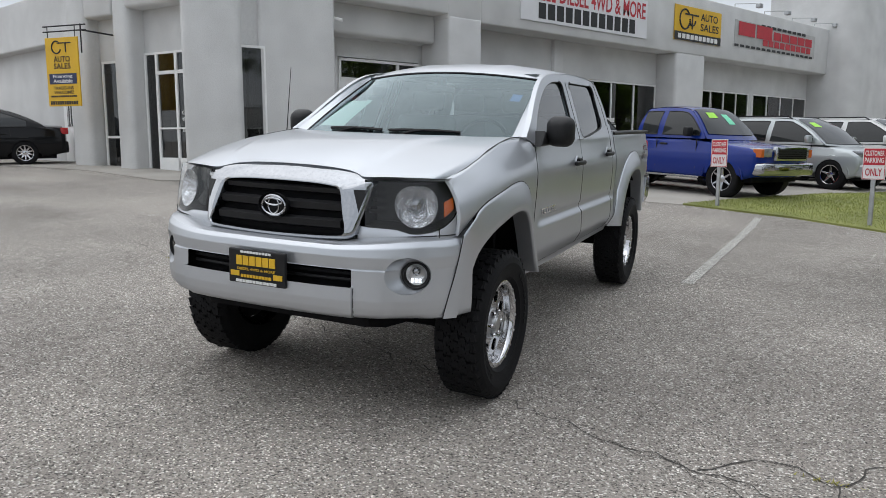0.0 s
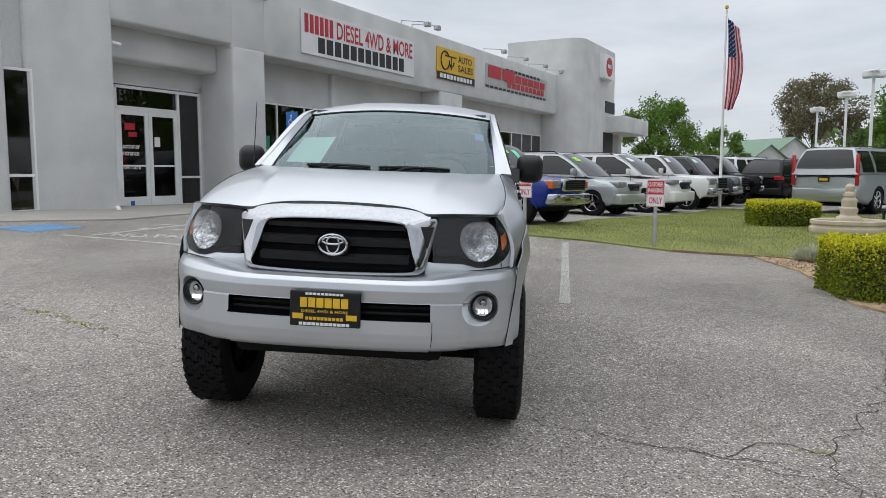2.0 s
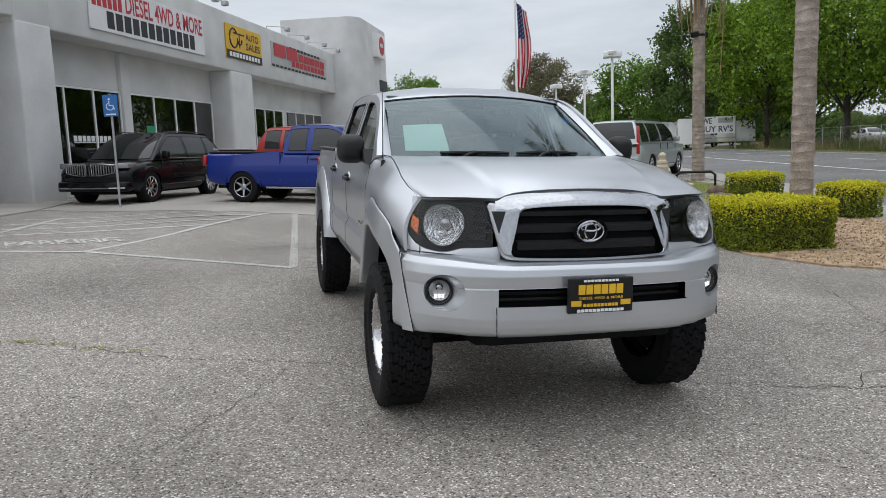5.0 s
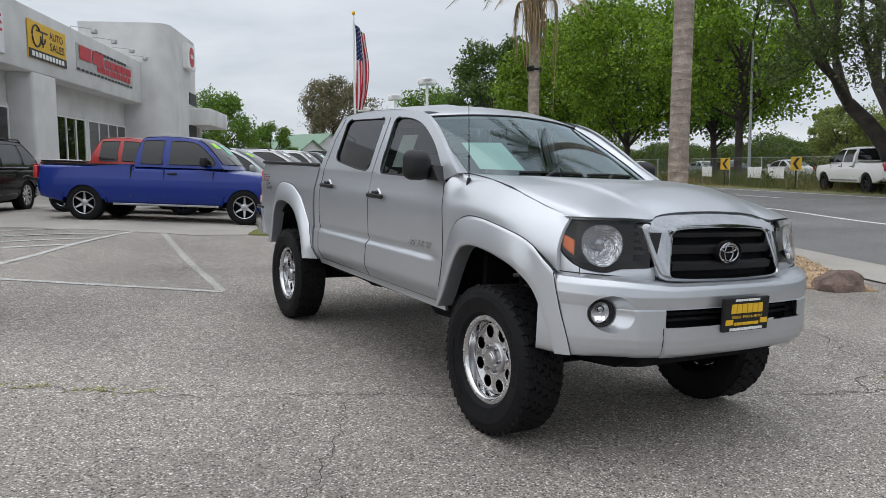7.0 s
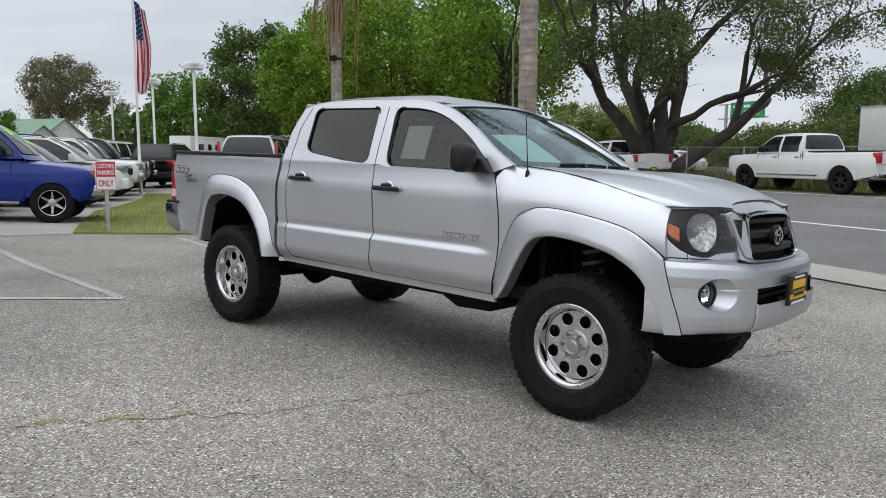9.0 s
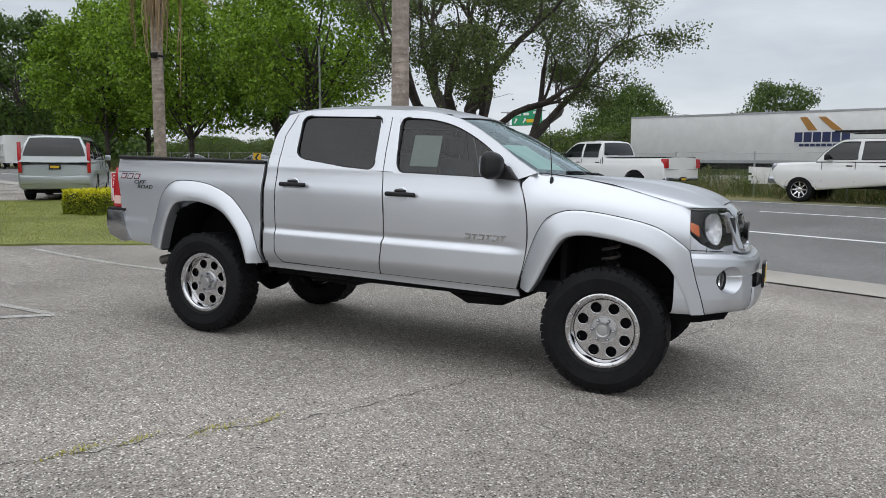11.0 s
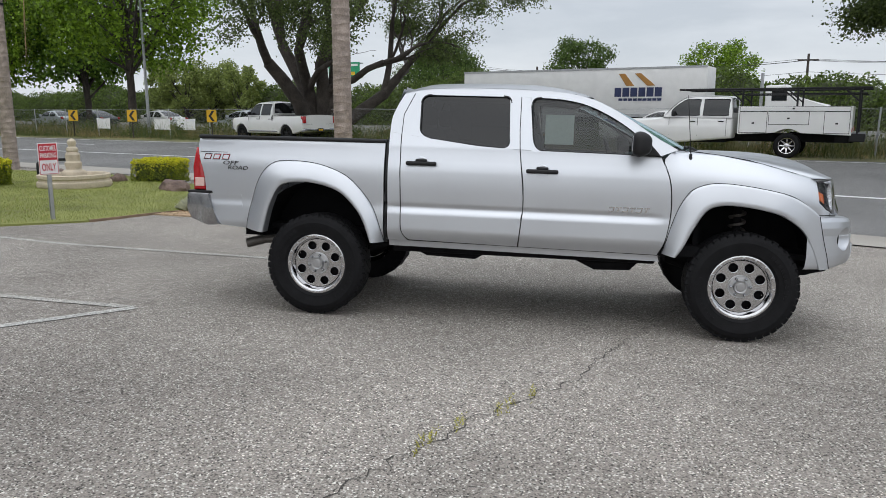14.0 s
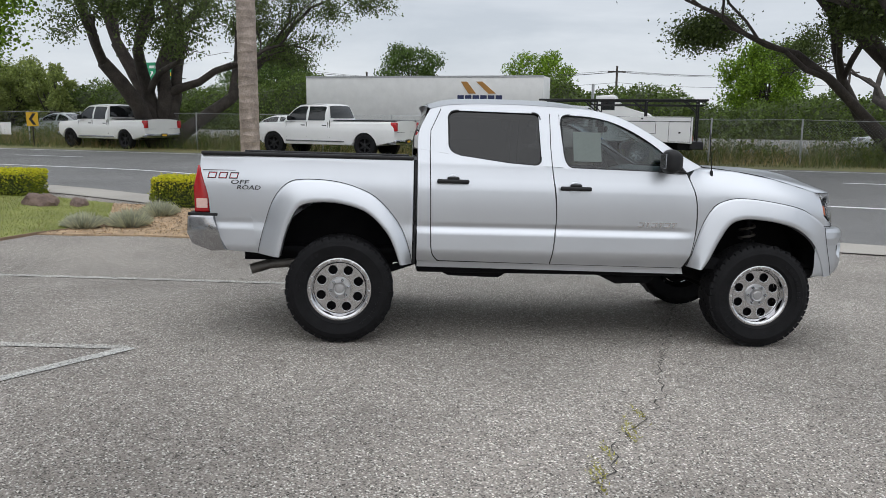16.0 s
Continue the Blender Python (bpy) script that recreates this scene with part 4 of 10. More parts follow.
G = 0.004   # half a panel gap
R_OUT = smooth_line([(2.70, 0.60), (2.725, 0.72), (2.80, 0.90), (2.95, 1.075), (3.09, 1.155), (3.275, 1.205), (3.50, 1.215), (3.62, 1.185), (3.72, 1.07), (3.79, 0.87), (3.84, 0.66)], 5)
R_IN = smooth_line([(2.79, 0.60), (2.835, 0.73), (2.90, 0.85), (3.04, 0.985), (3.23, 1.045), (3.41, 1.05), (3.535, 1.015), (3.62, 0.85), (3.675, 0.64)], 5)
F_TOP = [(-0.495, 0.945), (-0.37, 1.04), (-0.24, 1.097), (0.02, 1.143), (0.22, 1.155), (0.335, 1.13), (0.42, 1.07), (0.50, 0.905), (0.575, 0.62)]
F_SEAM = [(-0.60, 0.565), (-0.575, 0.66), (-0.54, 0.77), (-0.51, 0.88)]
F_EDGE = smooth_line(F_TOP, 5)
F_OUT = smooth_line(F_SEAM + F_TOP, 5)
F_IN = smooth_line([(-0.525, 0.56), (-0.475, 0.687), (-0.385, 0.837), (-0.245, 0.933), (-0.085, 0.978), (0.06, 0.997), (0.18, 0.998), (0.285, 0.958), (0.37, 0.82), (0.435, 0.68), (0.485, 0.605)], 5)


plan = smooth_line([(0, -0.865), (0.25, -0.858), (0.45, -0.838), (0.60, -0.795), (0.72, -0.725), (0.80, -0.645), (0.86, -0.54), (0.90, -0.42)], 6)


def plan_x(y):
    """Half width of the bumper's plan at a place along the truck."""
    if y >= -0.42:
        return 0.90
    for (xa, ya), (xb, yb) in zip(plan, plan[1:]):
        if ya <= y <= yb:
            return lerp(xa, xb, (y - ya) / (yb - ya))
    return 0.0


def flare(name, side, outer, inner):
    """The swollen arch round a wheel: out from the flank, over, and in again behind its edge."""
    n = 44
    bm = bmesh.new()
    rows = []
    for share, out in ((0.0, -0.004), (0.012, 0.004), (0.12, 0.010), (0.4, 0.022), (0.75, 0.033), (0.94, 0.036), (1.0, 0.030), (1.0, 0.016), (1.0, -0.07)):
        row = []
        for k in range(n + 1):
            a, b = curve_at(outer, k / n), curve_at(inner, k / n)
            p = (lerp(a[0], b[0], share), lerp(a[1], b[1], share))
            front = ease(p[0], -0.20, -0.44)
            base = lerp(half_width(*a), max(half_width(*b), 0.905), min(1, share * 1.5))
            base = lerp(base, plan_x(p[0]), front)
            row.append((side * (base + (out * (1 - 0.5 * front) if out < 0 else out * (1 - 0.9 * front))), *p))
        rows.append(row)
    grid(bm, rows)
    return part(name, bm, M_SILVER, truck, smooth=60)


ROOF_RAIL = smooth_line([(0.50, 1.385), (0.66, 1.475), (0.88, 1.62), (1.10, 1.735), (1.34, 1.79), (1.70, 1.812), (2.1, 1.815), (2.42, 1.80), (2.58, 1.765)], 6)
FW_TOP = smooth_line([(0.63, 1.335), (0.73, 1.43), (0.91, 1.57), (1.13, 1.685), (1.34, 1.737), (1.58, 1.75)], 6)


def cab_width(y, z):
    return 0.838 - max(0.0, z - 1.34) * 0.35


for side in (-1, 1):
    flank("front_door", side, [(0.605, 0.605), (1.64, 0.615)], [(0.625, 1.335), (1.575, 1.35), (1.655 - G, 1.352)],
          smooth_line([(0.605, 0.605), (0.555, 0.74), (0.535, 0.94), (0.555, 1.16), (0.625, 1.335)]), smooth_line([(1.64, 0.615), (1.625 - G, 0.79), (1.615 - G, 1.0), (1.655 - G, 1.352)]), 34, 72)
    flank("rear_door", side, [(1.65, 0.615), (2.50, 0.63)], [(1.655 + G, 1.352), (1.98, 1.372), (2.44, 1.43), (2.575, 1.45)],
          smooth_line([(1.65, 0.615), (1.625 + G, 0.79), (1.615 + G, 1.0), (1.655 + G, 1.352)]), smooth_line([(2.50, 0.63), (2.55, 0.70), (2.56, 0.9), (2.575, 1.45)]), 30, 72)
    flank("cab_corner", side, [(2.508, 0.62), (2.665, 0.625)], [(2.583, 1.45), (2.67, 1.46)], smooth_line([(2.508, 0.62), (2.558, 0.70), (2.568, 0.9), (2.583, 1.45)]), None, 6, 60)
    flank("rocker", side, [(0.585, 0.553), (2.66, 0.575)], [(0.60, 0.60), (2.66, 0.622)], None, None, 40, 3, lift=-0.006)
    flank("front_fender", side, [(p[0], p[1]) for p in F_EDGE], [(-0.47, 1.205), (-0.3, hood_edge(-0.3)), (-0.1, hood_edge(-0.1)), (0.2, hood_edge(0.2)), (0.52, hood_edge(0.52))],
          [(-0.495, 0.945), (-0.47, 1.205)], smooth_line([(0.575, 0.62), (0.55, 0.74), (0.525, 0.94), (0.545, 1.16), (0.60, 1.30), (0.52, hood_edge(0.52))]), 44, 16)
    flank("bed_side", side, R_OUT, [(2.70, 1.375), (3.95, 1.375)], [(2.70, 0.60), (2.70, 1.375)], [(3.84, 0.66), (3.95, 1.375)], 46, 18)
    flank("bed_rear_corner", side, [(3.84, 0.66), (4.17, 0.69)], [(3.95, 1.375), (4.25, 1.375)], [(3.84, 0.66), (3.95, 1.375)], smooth_line([(4.17, 0.69), (4.185, 0.96), (4.20, 1.1), (4.255, 1.28), (4.25, 1.375)]), 12, 60, lip=0.01)
    flare("rear_flare", side, R_OUT, R_IN)
    flare("front_flare", side, F_OUT, F_IN)
    # greenhouse
    flank("a_pillar", side, FW_TOP[:-1] + [(1.58, 1.75), (1.665, 1.752)], [p for p in ROOF_RAIL if p[0] < 1.66] + [(1.665, 1.81)], None, None, 40, 4, width=cab_width, lip=0.03)
    flank("b_pillar", side, [(1.555, 1.352), (1.735, 1.357)], [(1.60, 1.75), (1.755, 1.755)], None, None, 4, 10, width=cab_width, lip=0.03)
    flank("roof_rail", side, [(1.665, 1.752), (2.45, 1.757)], [p for p in [(1.665, 1.81)] + [q for q in ROOF_RAIL if q[0] > 1.67]], None, [(2.45, 1.757), (2.58, 1.765)], 20, 4, width=cab_width, lip=0.03)
    flank("c_pillar", side, [(2.44, 1.432), (2.672, 1.462)], [(2.45, 1.757), (2.58, 1.765)], None, smooth_line([(2.672, 1.462), (2.66, 1.6), (2.58, 1.765)]), 6, 10, width=cab_width, lip=0.03)
    # panes and their rubber
    for name, edge, low, m in (("front_window", FW_TOP, [(0.63, 1.335), (1.56, 1.352)], M_SIDE), ("rear_window", smooth_line([(1.745, 1.735), (1.775, 1.753), (2.40, 1.757), (2.445, 1.735)], 5), [(1.732, 1.358), (1.95, 1.373), (2.25, 1.405), (2.435, 1.438)], M_TINT)):
        w = flank(name, side, low, edge, None, None, 24, 8, lift=-0.016, material=m, width=cab_width, lip=0)
        w.visible_shadow = False
        loop = [*low, *edge[::-1]]
        bm = tube(bmesh.new(), [(side * (cab_width(*p) - 0.008), *p) for p in loop + loop[:1]], 0.008, 6)
        part("window_seal", bm, M_TRIM, w)
        turns = (((1.575, 1.66), (1.562, 1.352), (1.42, 1.349), 0.5), ((1.44, 1.745), (1.585, 1.752), (1.58, 1.64), 0.5)) if name == "front_window" else (
            ((1.74, 1.47), (1.735, 1.358), (1.85, 1.366), 0.6), ((2.30, 1.415), (2.436, 1.438), (2.442, 1.56), 0.6), ((2.442, 1.64), (2.448, 1.757), (2.31, 1.757), 0.6), ((1.87, 1.756), (1.743, 1.757), (1.74, 1.65), 0.5))
        for a, c, b, r in turns:      # the panel fills the rounded corner of the opening
            arc = []
            for k in range(9):
                t = k / 8
                p0, p2 = (lerp(c[0], a[0], r), lerp(c[1], a[1], r)), (lerp(c[0], b[0], r), lerp(c[1], b[1], r))
                arc.append(tuple((1 - t) ** 2 * p0[i] + 2 * t * (1 - t) * c[i] + t * t * p2[i] for i in (0, 1)))
            bm = bmesh.new()
            na, nb = (Vector(c) - Vector(a)).normalized() * 0.011, (Vector(c) - Vector(b)).normalized() * 0.011
            outer = [tuple(Vector(arc[0]) + nb), tuple(Vector(c) + na + nb), tuple(Vector(arc[-1]) + na)]
            bm.faces.new([bm.verts.new((side * (cab_width(*p) + 0.001), *p)) for p in outer + arc[::-1]])
            part("window_corner", bm, M_SILVER, truck)
            part("window_corner_seal", tube(bmesh.new(), [(side * (cab_width(*p) - 0.004), *p) for p in arc], 0.007, 6), M_TRIM, w)
    # mirror
    bm = bmesh.new()
    box(bm, 0.855 if side > 0 else -1.03, 1.03 if side > 0 else -0.855, 0.705, 0.845, 1.328, 1.512, bevel=0.055, seg=5)
    for q in bm.verts:      # the shell narrows forwards
        k = ease(q.co.y, 0.80, 0.70)
        q.co.z = lerp(q.co.z, 1.415, 0.22 * k)
        q.co.x = lerp(q.co.x, side * 0.94, 0.22 * k)
    mirror = part("door_mirror", bm, M_TRIM, truck, "black plastic door mirror", smooth=60)
    part("stalk", prism(bmesh.new(), [(0.62, 1.33), (0.84, 1.335), (0.80, 1.40), (0.70, 1.42)], side * 0.80, side * 0.88, "x", 0.012), M_TRIM, mirror)
    part("mirror_glass", boxes((side * 0.943 - 0.058, side * 0.943 + 0.058, 0.838, 0.8465, 1.368, 1.474), bevel=0.003), M_CHROME, mirror)
    # handles
    for y, z in ((1.48, 1.197), (2.405, 1.228)):
        w = half_width(y, z)
        bm = bmesh.new()
        xa, xb = sorted((side * (w + 0.012), side * (w + 0.038)))
        box(bm, xa, xb, y - 0.12, y + 0.12, z - 0.016, z + 0.016, bevel=0.012, seg=3)
        box(bm, *sorted((side * (w + 0.006), side * (w + 0.03))), y - 0.045, y + 0.045, z + 0.012, z + 0.034, bevel=0.009, seg=2)
        h = part("door_handle", bm, M_TRIM, truck, "black plastic door handle", smooth=50)
        part("handle_cup", lathe(bmesh.new(), [(0.0, 0.004), (0.048, 0.006), (0.056, -0.004)], 20, Matrix.Translation((side * w, y, z - 0.004)) @ pose(0, 0, 0, 0, 90 * side, 0)), M_SILVER, h, smooth=True)
    # badges: a shape in place of the maker's words
    bm = bmesh.new()
    for k in range(6):
        y, wd = 0.69 + 0.0505 * k, 0.043
        for a, b, c, d in ((0, wd, 0.0, 0.009), (0, wd, 0.029, 0.038), (0, 0.010, 0.009, 0.029)) if k % 2 else ((0, wd, 0.029, 0.038), (wd * 0.35, wd * 0.65, 0.0, 0.029)):
            n0 = len(bm.verts)
            x = half_width(y, 0.935)
            box(bm, *sorted((side * (x - 0.006), side * (x + 0.007))), y + a, y + b, 0.918 + c, 0.918 + d)
            bm.verts.ensure_lookup_table()
            for q in bm.verts[n0:]:
                q.co.y -= (q.co.z - 0.918) * 0.3
    part("door_badge", bm, M_ALLOY, truck, "chrome letter-like badge")["kind"] = "stuff"
    # decal: three slanted outlined shapes, edged red, with black words under them
    for k in range(3):
        y0 = 3.985 + 0.078 * k
        loop = [(y0, 1.205), (y0 + 0.062, 1.205), (y0 + 0.050, 1.252), (y0 - 0.012, 1.252)]
        for inset, lift, mt, nm in ((0.0, 0.0022, M_INK, "decal_outline"), (0.006, 0.0036, M_RED, "decal_edge"), (0.009, 0.005, M_SILVER, "decal_fill")):
            cy, cz = y0 + 0.025, 1.2285
            bm = bmesh.new()
            bm.faces.new([bm.verts.new((side * (half_width(y, z) + lift), y, z)) for y, z in ((lerp(p[0], cy, inset / 0.031), lerp(p[1], cz, inset / 0.0235)) for p in loop)])
            part(nm, bm, mt, truck)
    part("decal_small_print", boxes((*sorted((side * (half_width(4.1, 1.265) - 0.004), side * (half_width(4.1, 1.265) + 0.003))), 4.0, 4.235, 1.263, 1.268)), mat("decal_grey", (0.10, 0.10, 0.105), 0.5), truck)
    for words, y, z, wd in (("OFF", 3.965, 1.183, 0.13), ("ROAD", 3.90, 1.145, 0.17)):
        bm = lettering(words, 0.032, wd, 0.0)
        for v in bm.verts:
            yy = y + (v.co.x if side > 0 else -v.co.x) - v.co.z * 0.25
            v.co = (side * (half_width(yy, z + v.co.z) + 0.004), yy, z + v.co.z)
        part("bed_lettering", bm, M_INK, truck)
    # tail lamp
    bm = prism(bmesh.new(), [(4.19, 0.955), (4.205, 1.1), (4.255, 1.28), (4.272, 1.298), (4.305, 1.14), (4.30, 0.955)], side * 0.68, side * 0.852, "x", 0.012)
    tail = part("tail_lamp", bm, M_TAIL, truck, "red tail lamp", smooth=50)
    part("reverse_lens", boxes((min(side * 0.845, side * 0.857), max(side * 0.845, side * 0.857), 4.205, 4.285, 0.985, 1.055), bevel=0.004), mat("clear_pink_lens", (0.75, 0.5, 0.45), 0.15), tail)

# roof, with two shallow beads along it
bm = bmesh.new()
rows = []
for k in range(25):
    v = k / 24
    p = curve_at([q for q in ROOF_RAIL if q[0] >= 1.2], v)
    row = []
    for i in range(33):
        s = -1 + 2 * i / 32
        zc = p[1] + (0.062 if v > 0.08 else 0.052) * (1 - abs(s) ** 2.6) - 0.02 * max(0, v - 0.85) / 0.15 * (1 - abs(s) ** 2)
        zc += 0.006 * (math.exp(-((abs(s) - 0.45) / 0.06) ** 2)) * ease(v, 0.05, 0.2) * ease(1 - v, 0.03, 0.15)
        yc = p[0] - 0.10 * (1 - s * s) * (1 - v) + 0.06 * (1 - s * s) * v
        q = Vector((s * (cab_width(*p) + 0.004), yc, zc))
        meet = Vector((s * lerp(0.655, 0.683, abs(s) ** 6), 1.25 - 0.13 * (1 - abs(s) ** 2.2), 1.749 + 0.042 * (1 - s * s)))
        row.append(meet.lerp(q, ease(v, 0.0, 0.30)))
    rows.append(row)
vs = grid(bm, rows)
low = [bm.verts.new(v.co + Vector((0, 0.01, -0.03))) for v in vs[0]]
for a, b, c, d in zip(vs[0], vs[0][1:], low[1:], low):
    bm.faces.new((a, b, c, d))
for side in (-1, 1):    # the face of each windscreen pillar
    rail = [p for p in ROOF_RAIL if p[0] <= 1.26]
    a = [(side * (cab_width(*curve_at(rail, k / 16)) + 0.002), *curve_at(rail, k / 16)) for k in range(17)]
    b = [(side * lerp(0.722, 0.651, k / 16), lerp(0.53, 1.245, k / 16) - 0.004, lerp(1.370, 1.742, k / 16) + 0.012 * math.sin(k / 16 * math.pi) + 0.004) for k in range(17)]
    mid = [tuple(lerp(u, v, 0.5) + (0.008 if i == 2 else 0) for i, (u, v) in enumerate(zip(p, q))) for p, q in zip(a, b)]
    grid(bm, [a, mid, b])
part("roof", bm, M_SILVER, truck, smooth=60)
# back of the cab
bm = bmesh.new()
grid(bm, [[(s * (cab_width(2.6, z) - 0.01 if z > 1.4 else 0.84), 2.675 - 0.05 * ease(z, 1.5, 1.83), z) for s in (-1, -0.6, 0, 0.6, 1)] for z in (0.62, 0.9, 1.2, 1.40)])
grid(bm, [[(s * (cab_width(2.6, z) - 0.01), 2.675 - 0.08 * ease(z, 1.5, 1.83), z) for s in (-1, -0.86)] for z in (1.40, 1.55, 1.7, 1.80)])
grid(bm, [[(s * (cab_width(2.6, z) - 0.01), 2.675 - 0.08 * ease(z, 1.5, 1.83), z) for s in (0.86, 1)] for z in (1.40, 1.55, 1.7, 1.80)])
grid(bm, [[(s * (cab_width(2.6, z) - 0.01), 2.675 - 0.08 * ease(z, 1.5, 1.83), z) for s in (-0.86, 0, 0.86)] for z in (1.74, 1.82)])
part("cab_back", bm, M_SILVER, truck, smooth=40)
bm = bmesh.new()
grid(bm, [[(s * 0.62, 2.672 - 0.08 * ease(z, 1.5, 1.83), z) for s in (-1, 0, 1)] for z in (1.40, 1.57, 1.74)])
part("back_window", bm, M_TINT, truck).visible_shadow = False

# windscreen: bowed in plan
bm = bmesh.new()
rows = []
for k in range(13):
    v = k / 12
    row = []
    for i in range(25):
        s = -1 + 2 * i / 24
        w = lerp(0.727, 0.655, v)
        y = lerp(0.53, 1.245, v) - lerp(0.24, 0.13, v) * (1 - abs(s) ** 2.2)
        z = lerp(1.370, 1.742, v) + 0.042 * v * (1 - s * s) + 0.012 * math.sin(v * math.pi)
        row.append((s * w, y, z))
    rows.append(row)
grid(bm, rows)
screen = part("windscreen", bm, M_WIND, truck, smooth=True)
screen.visible_shadow = False
edge = rows[0] + [r[-1] for r in rows[1:]] + rows[-1][-2::-1] + [r[0] for r in rows[-2:0:-1]]
part("windscreen_seal", tube(bmesh.new(), edge + edge[:1], 0.008, 6), M_TRIM, screen)


def on_screen(s, v, out=0.0):
    w = lerp(0.727, 0.655, v)
    return (s * w, lerp(0.53, 1.245, v) - lerp(0.24, 0.13, v) * (1 - abs(s) ** 2.2) - out, lerp(1.370, 1.742, v) + 0.042 * v * (1 - s * s) + 0.012 * math.sin(v * math.pi))


bm = bmesh.new()
grid(bm, [[on_screen(s + 0.05 * (v - 0.3), v, -0.012) for s in (-0.87, -0.75, -0.63, -0.52)] for v in (0.10, 0.23, 0.36, 0.50)])
part("window_card", bm, M_PAPER, screen, "pale green paper card behind the glass")
bm = bmesh.new()
grid(bm, [[on_screen(s, v, -0.008) for s in (0.83, 0.915)] for v in (0.56, 0.68)])
part("blue_sticker", bm, M_BLUE, screen)
bm = bmesh.new()
box(bm, -0.025, 0.025, 1.05, 1.12, 1.69, 1.75, bevel=0.008)
box(bm, -0.11, 0.11, 1.04, 1.07, 1.645, 1.70, bevel=0.012)
part("rear_view_mirror", bm, M_TRIM, truck)
# wipers and cowl
for s0, s1 in ((-0.62, -0.05), (0.02, 0.62)):
    bm = tube(bmesh.new(), [Vector(on_screen(lerp(s0, s1, k / 8), 0.07 + 0.05 * (k / 8) * (1 - k / 8), 0.022)) for k in range(9)], 0.010, 6)
    tube(bm, [Vector(on_screen(s0 + 0.1, -0.03, 0.05)), Vector(on_screen(s0 + 0.22, 0.06, 0.05)), Vector(on_screen((s0 + s1) / 2, 0.085, 0.035))], 0.009, 6)
    part("wiper", bm, M_TRIM, truck, "black wiper")
bm = bmesh.new()
grid(bm, [[(s * 0.68, lerp(a, b, abs(s) ** 2.2), z) for s in [-1 + k / 8 for k in range(17)]] for a, b, z in ((0.20, 0.46, 1.352), (0.31, 0.56, 1.360))])
part("cowl", bm, M_TRIM, truck, smooth=True)

# bonnet: its front edge arches over the chrome, then runs on along the lamps
HOOD_FRONT = smooth_line([(0.0, -0.648, 1.249), (0.2, -0.645, 1.245), (0.34, -0.632, 1.233), (0.41, -0.638, 1.219), (0.465, -0.664, 1.208), (0.60, -0.640, 1.212), (0.72, -0.602, 1.212), (0.78, -0.552, 1.210), (0.81, -0.487, 1.208), (0.815, -0.43, 1.207)], 6)


def hood_front(x):
    for a, b in zip(HOOD_FRONT, HOOD_FRONT[1:]):
        if a[0] <= x <= b[0] and b[0] > a[0]:
            t = (x - a[0]) / (b[0] - a[0])
            return lerp(a[1], b[1], t), lerp(a[2], b[2], t)
    return HOOD_FRONT[-1][1:]


def hood_old(v, s):
    """The plain sheet before its front edge is shaped."""
    a = abs(s)
    ye, yc = lerp(0.515, -0.45, v), lerp(0.215, -0.70, v)
    y = lerp(yc, ye, a ** lerp(2.4, 3.4, v))
    w = half_width(ye, hood_edge(ye)) - 0.004
    zc = 1.379 - 0.022 * v - 0.108 * v ** 3.6
    z = lerp(zc, hood_edge(ye), a ** 2.6) + 0.015 * ease(lerp(0.70, 0.52, v) - a, -0.035, 0.035) * math.sin(math.pi * min(1, v * 1.05)) ** 0.5
    return Vector((s * w, y, z))


bm = bmesh.new()
rows = []
for k in range(31):
    v = k / 30
    row = []
    for i in range(85):
        s = -1 + 2 * i / 84
        p, end = hood_old(v, s), hood_old(1.0, s)
        fy, fz = hood_front(abs(s) * 0.815)
        p.y += (fy - end.y) * v ** 2
        p.z += (fz - end.z) * v ** 4
        row.append(p)
    rows.append(row)
vs = grid(bm, rows)
low = [bm.verts.new(v.co + Vector((0, 0.020, -0.014))) for v in vs[-1]]
for a, b, c, d in zip(vs[-1], vs[-1][1:], low[1:], low):
    bm.faces.new((a, b, c, d))
part("bonnet", bm, M_SILVER, truck, smooth=50)

# front: how far forward the nose stands at a given x and z
def nose(x, z):
    return -0.785 + 0.30 * (z - 0.94) + 0.55 * max(0.0, z - 1.16) * ease(abs(x), 0.47, 0.36) + 0.20 * abs(x) ** 2.0 + 0.45 * max(0.0, abs(x) - 0.45) ** 1.6


OUT = [(-0.492, 1.190), (-0.445, 1.200), (-0.375, 1.222), (-0.2, 1.239), (0.0, 1.244), (0.2, 1.239), (0.375, 1.222), (0.445, 1.200), (0.492, 1.190), (0.474, 1.09), (0.450, 0.985), (0.436, 0.938), (0.395, 0.914), (0.0, 0.908), (-0.395, 0.914), (-0.436, 0.938), (-0.450, 0.985), (-0.474, 1.09)]
INN = [(-0.345, 1.118), (-0.338, 1.140), (-0.312, 1.158), (-0.2, 1.167), (0.0, 1.170), (0.2, 1.167), (0.312, 1.158), (0.338, 1.140), (0.345, 1.118), (0.362, 1.06), (0.386, 0.985), (0.395, 0.955), (0.375, 0.938), (0.0, 0.932), (-0.375, 0.938), (-0.395, 0.955), (-0.386, 0.985), (-0.362, 1.06)]


def rounded(loop, times=2):
    """A closed line with its corners cut, over and over."""
    for _ in range(times):
        loop = [tuple(lerp(u, v, t) for u, v in zip(a, b)) for a, b in zip(loop, loop[1:] + loop[:1]) for t in (0.2, 0.8)]
    return loop


def dense(loop, n=8):
    return [tuple(lerp(u, v, k / n) for u, v in zip(a, b)) for a, b in zip(loop, loop[1:] + loop[:1]) for k in range(n)]


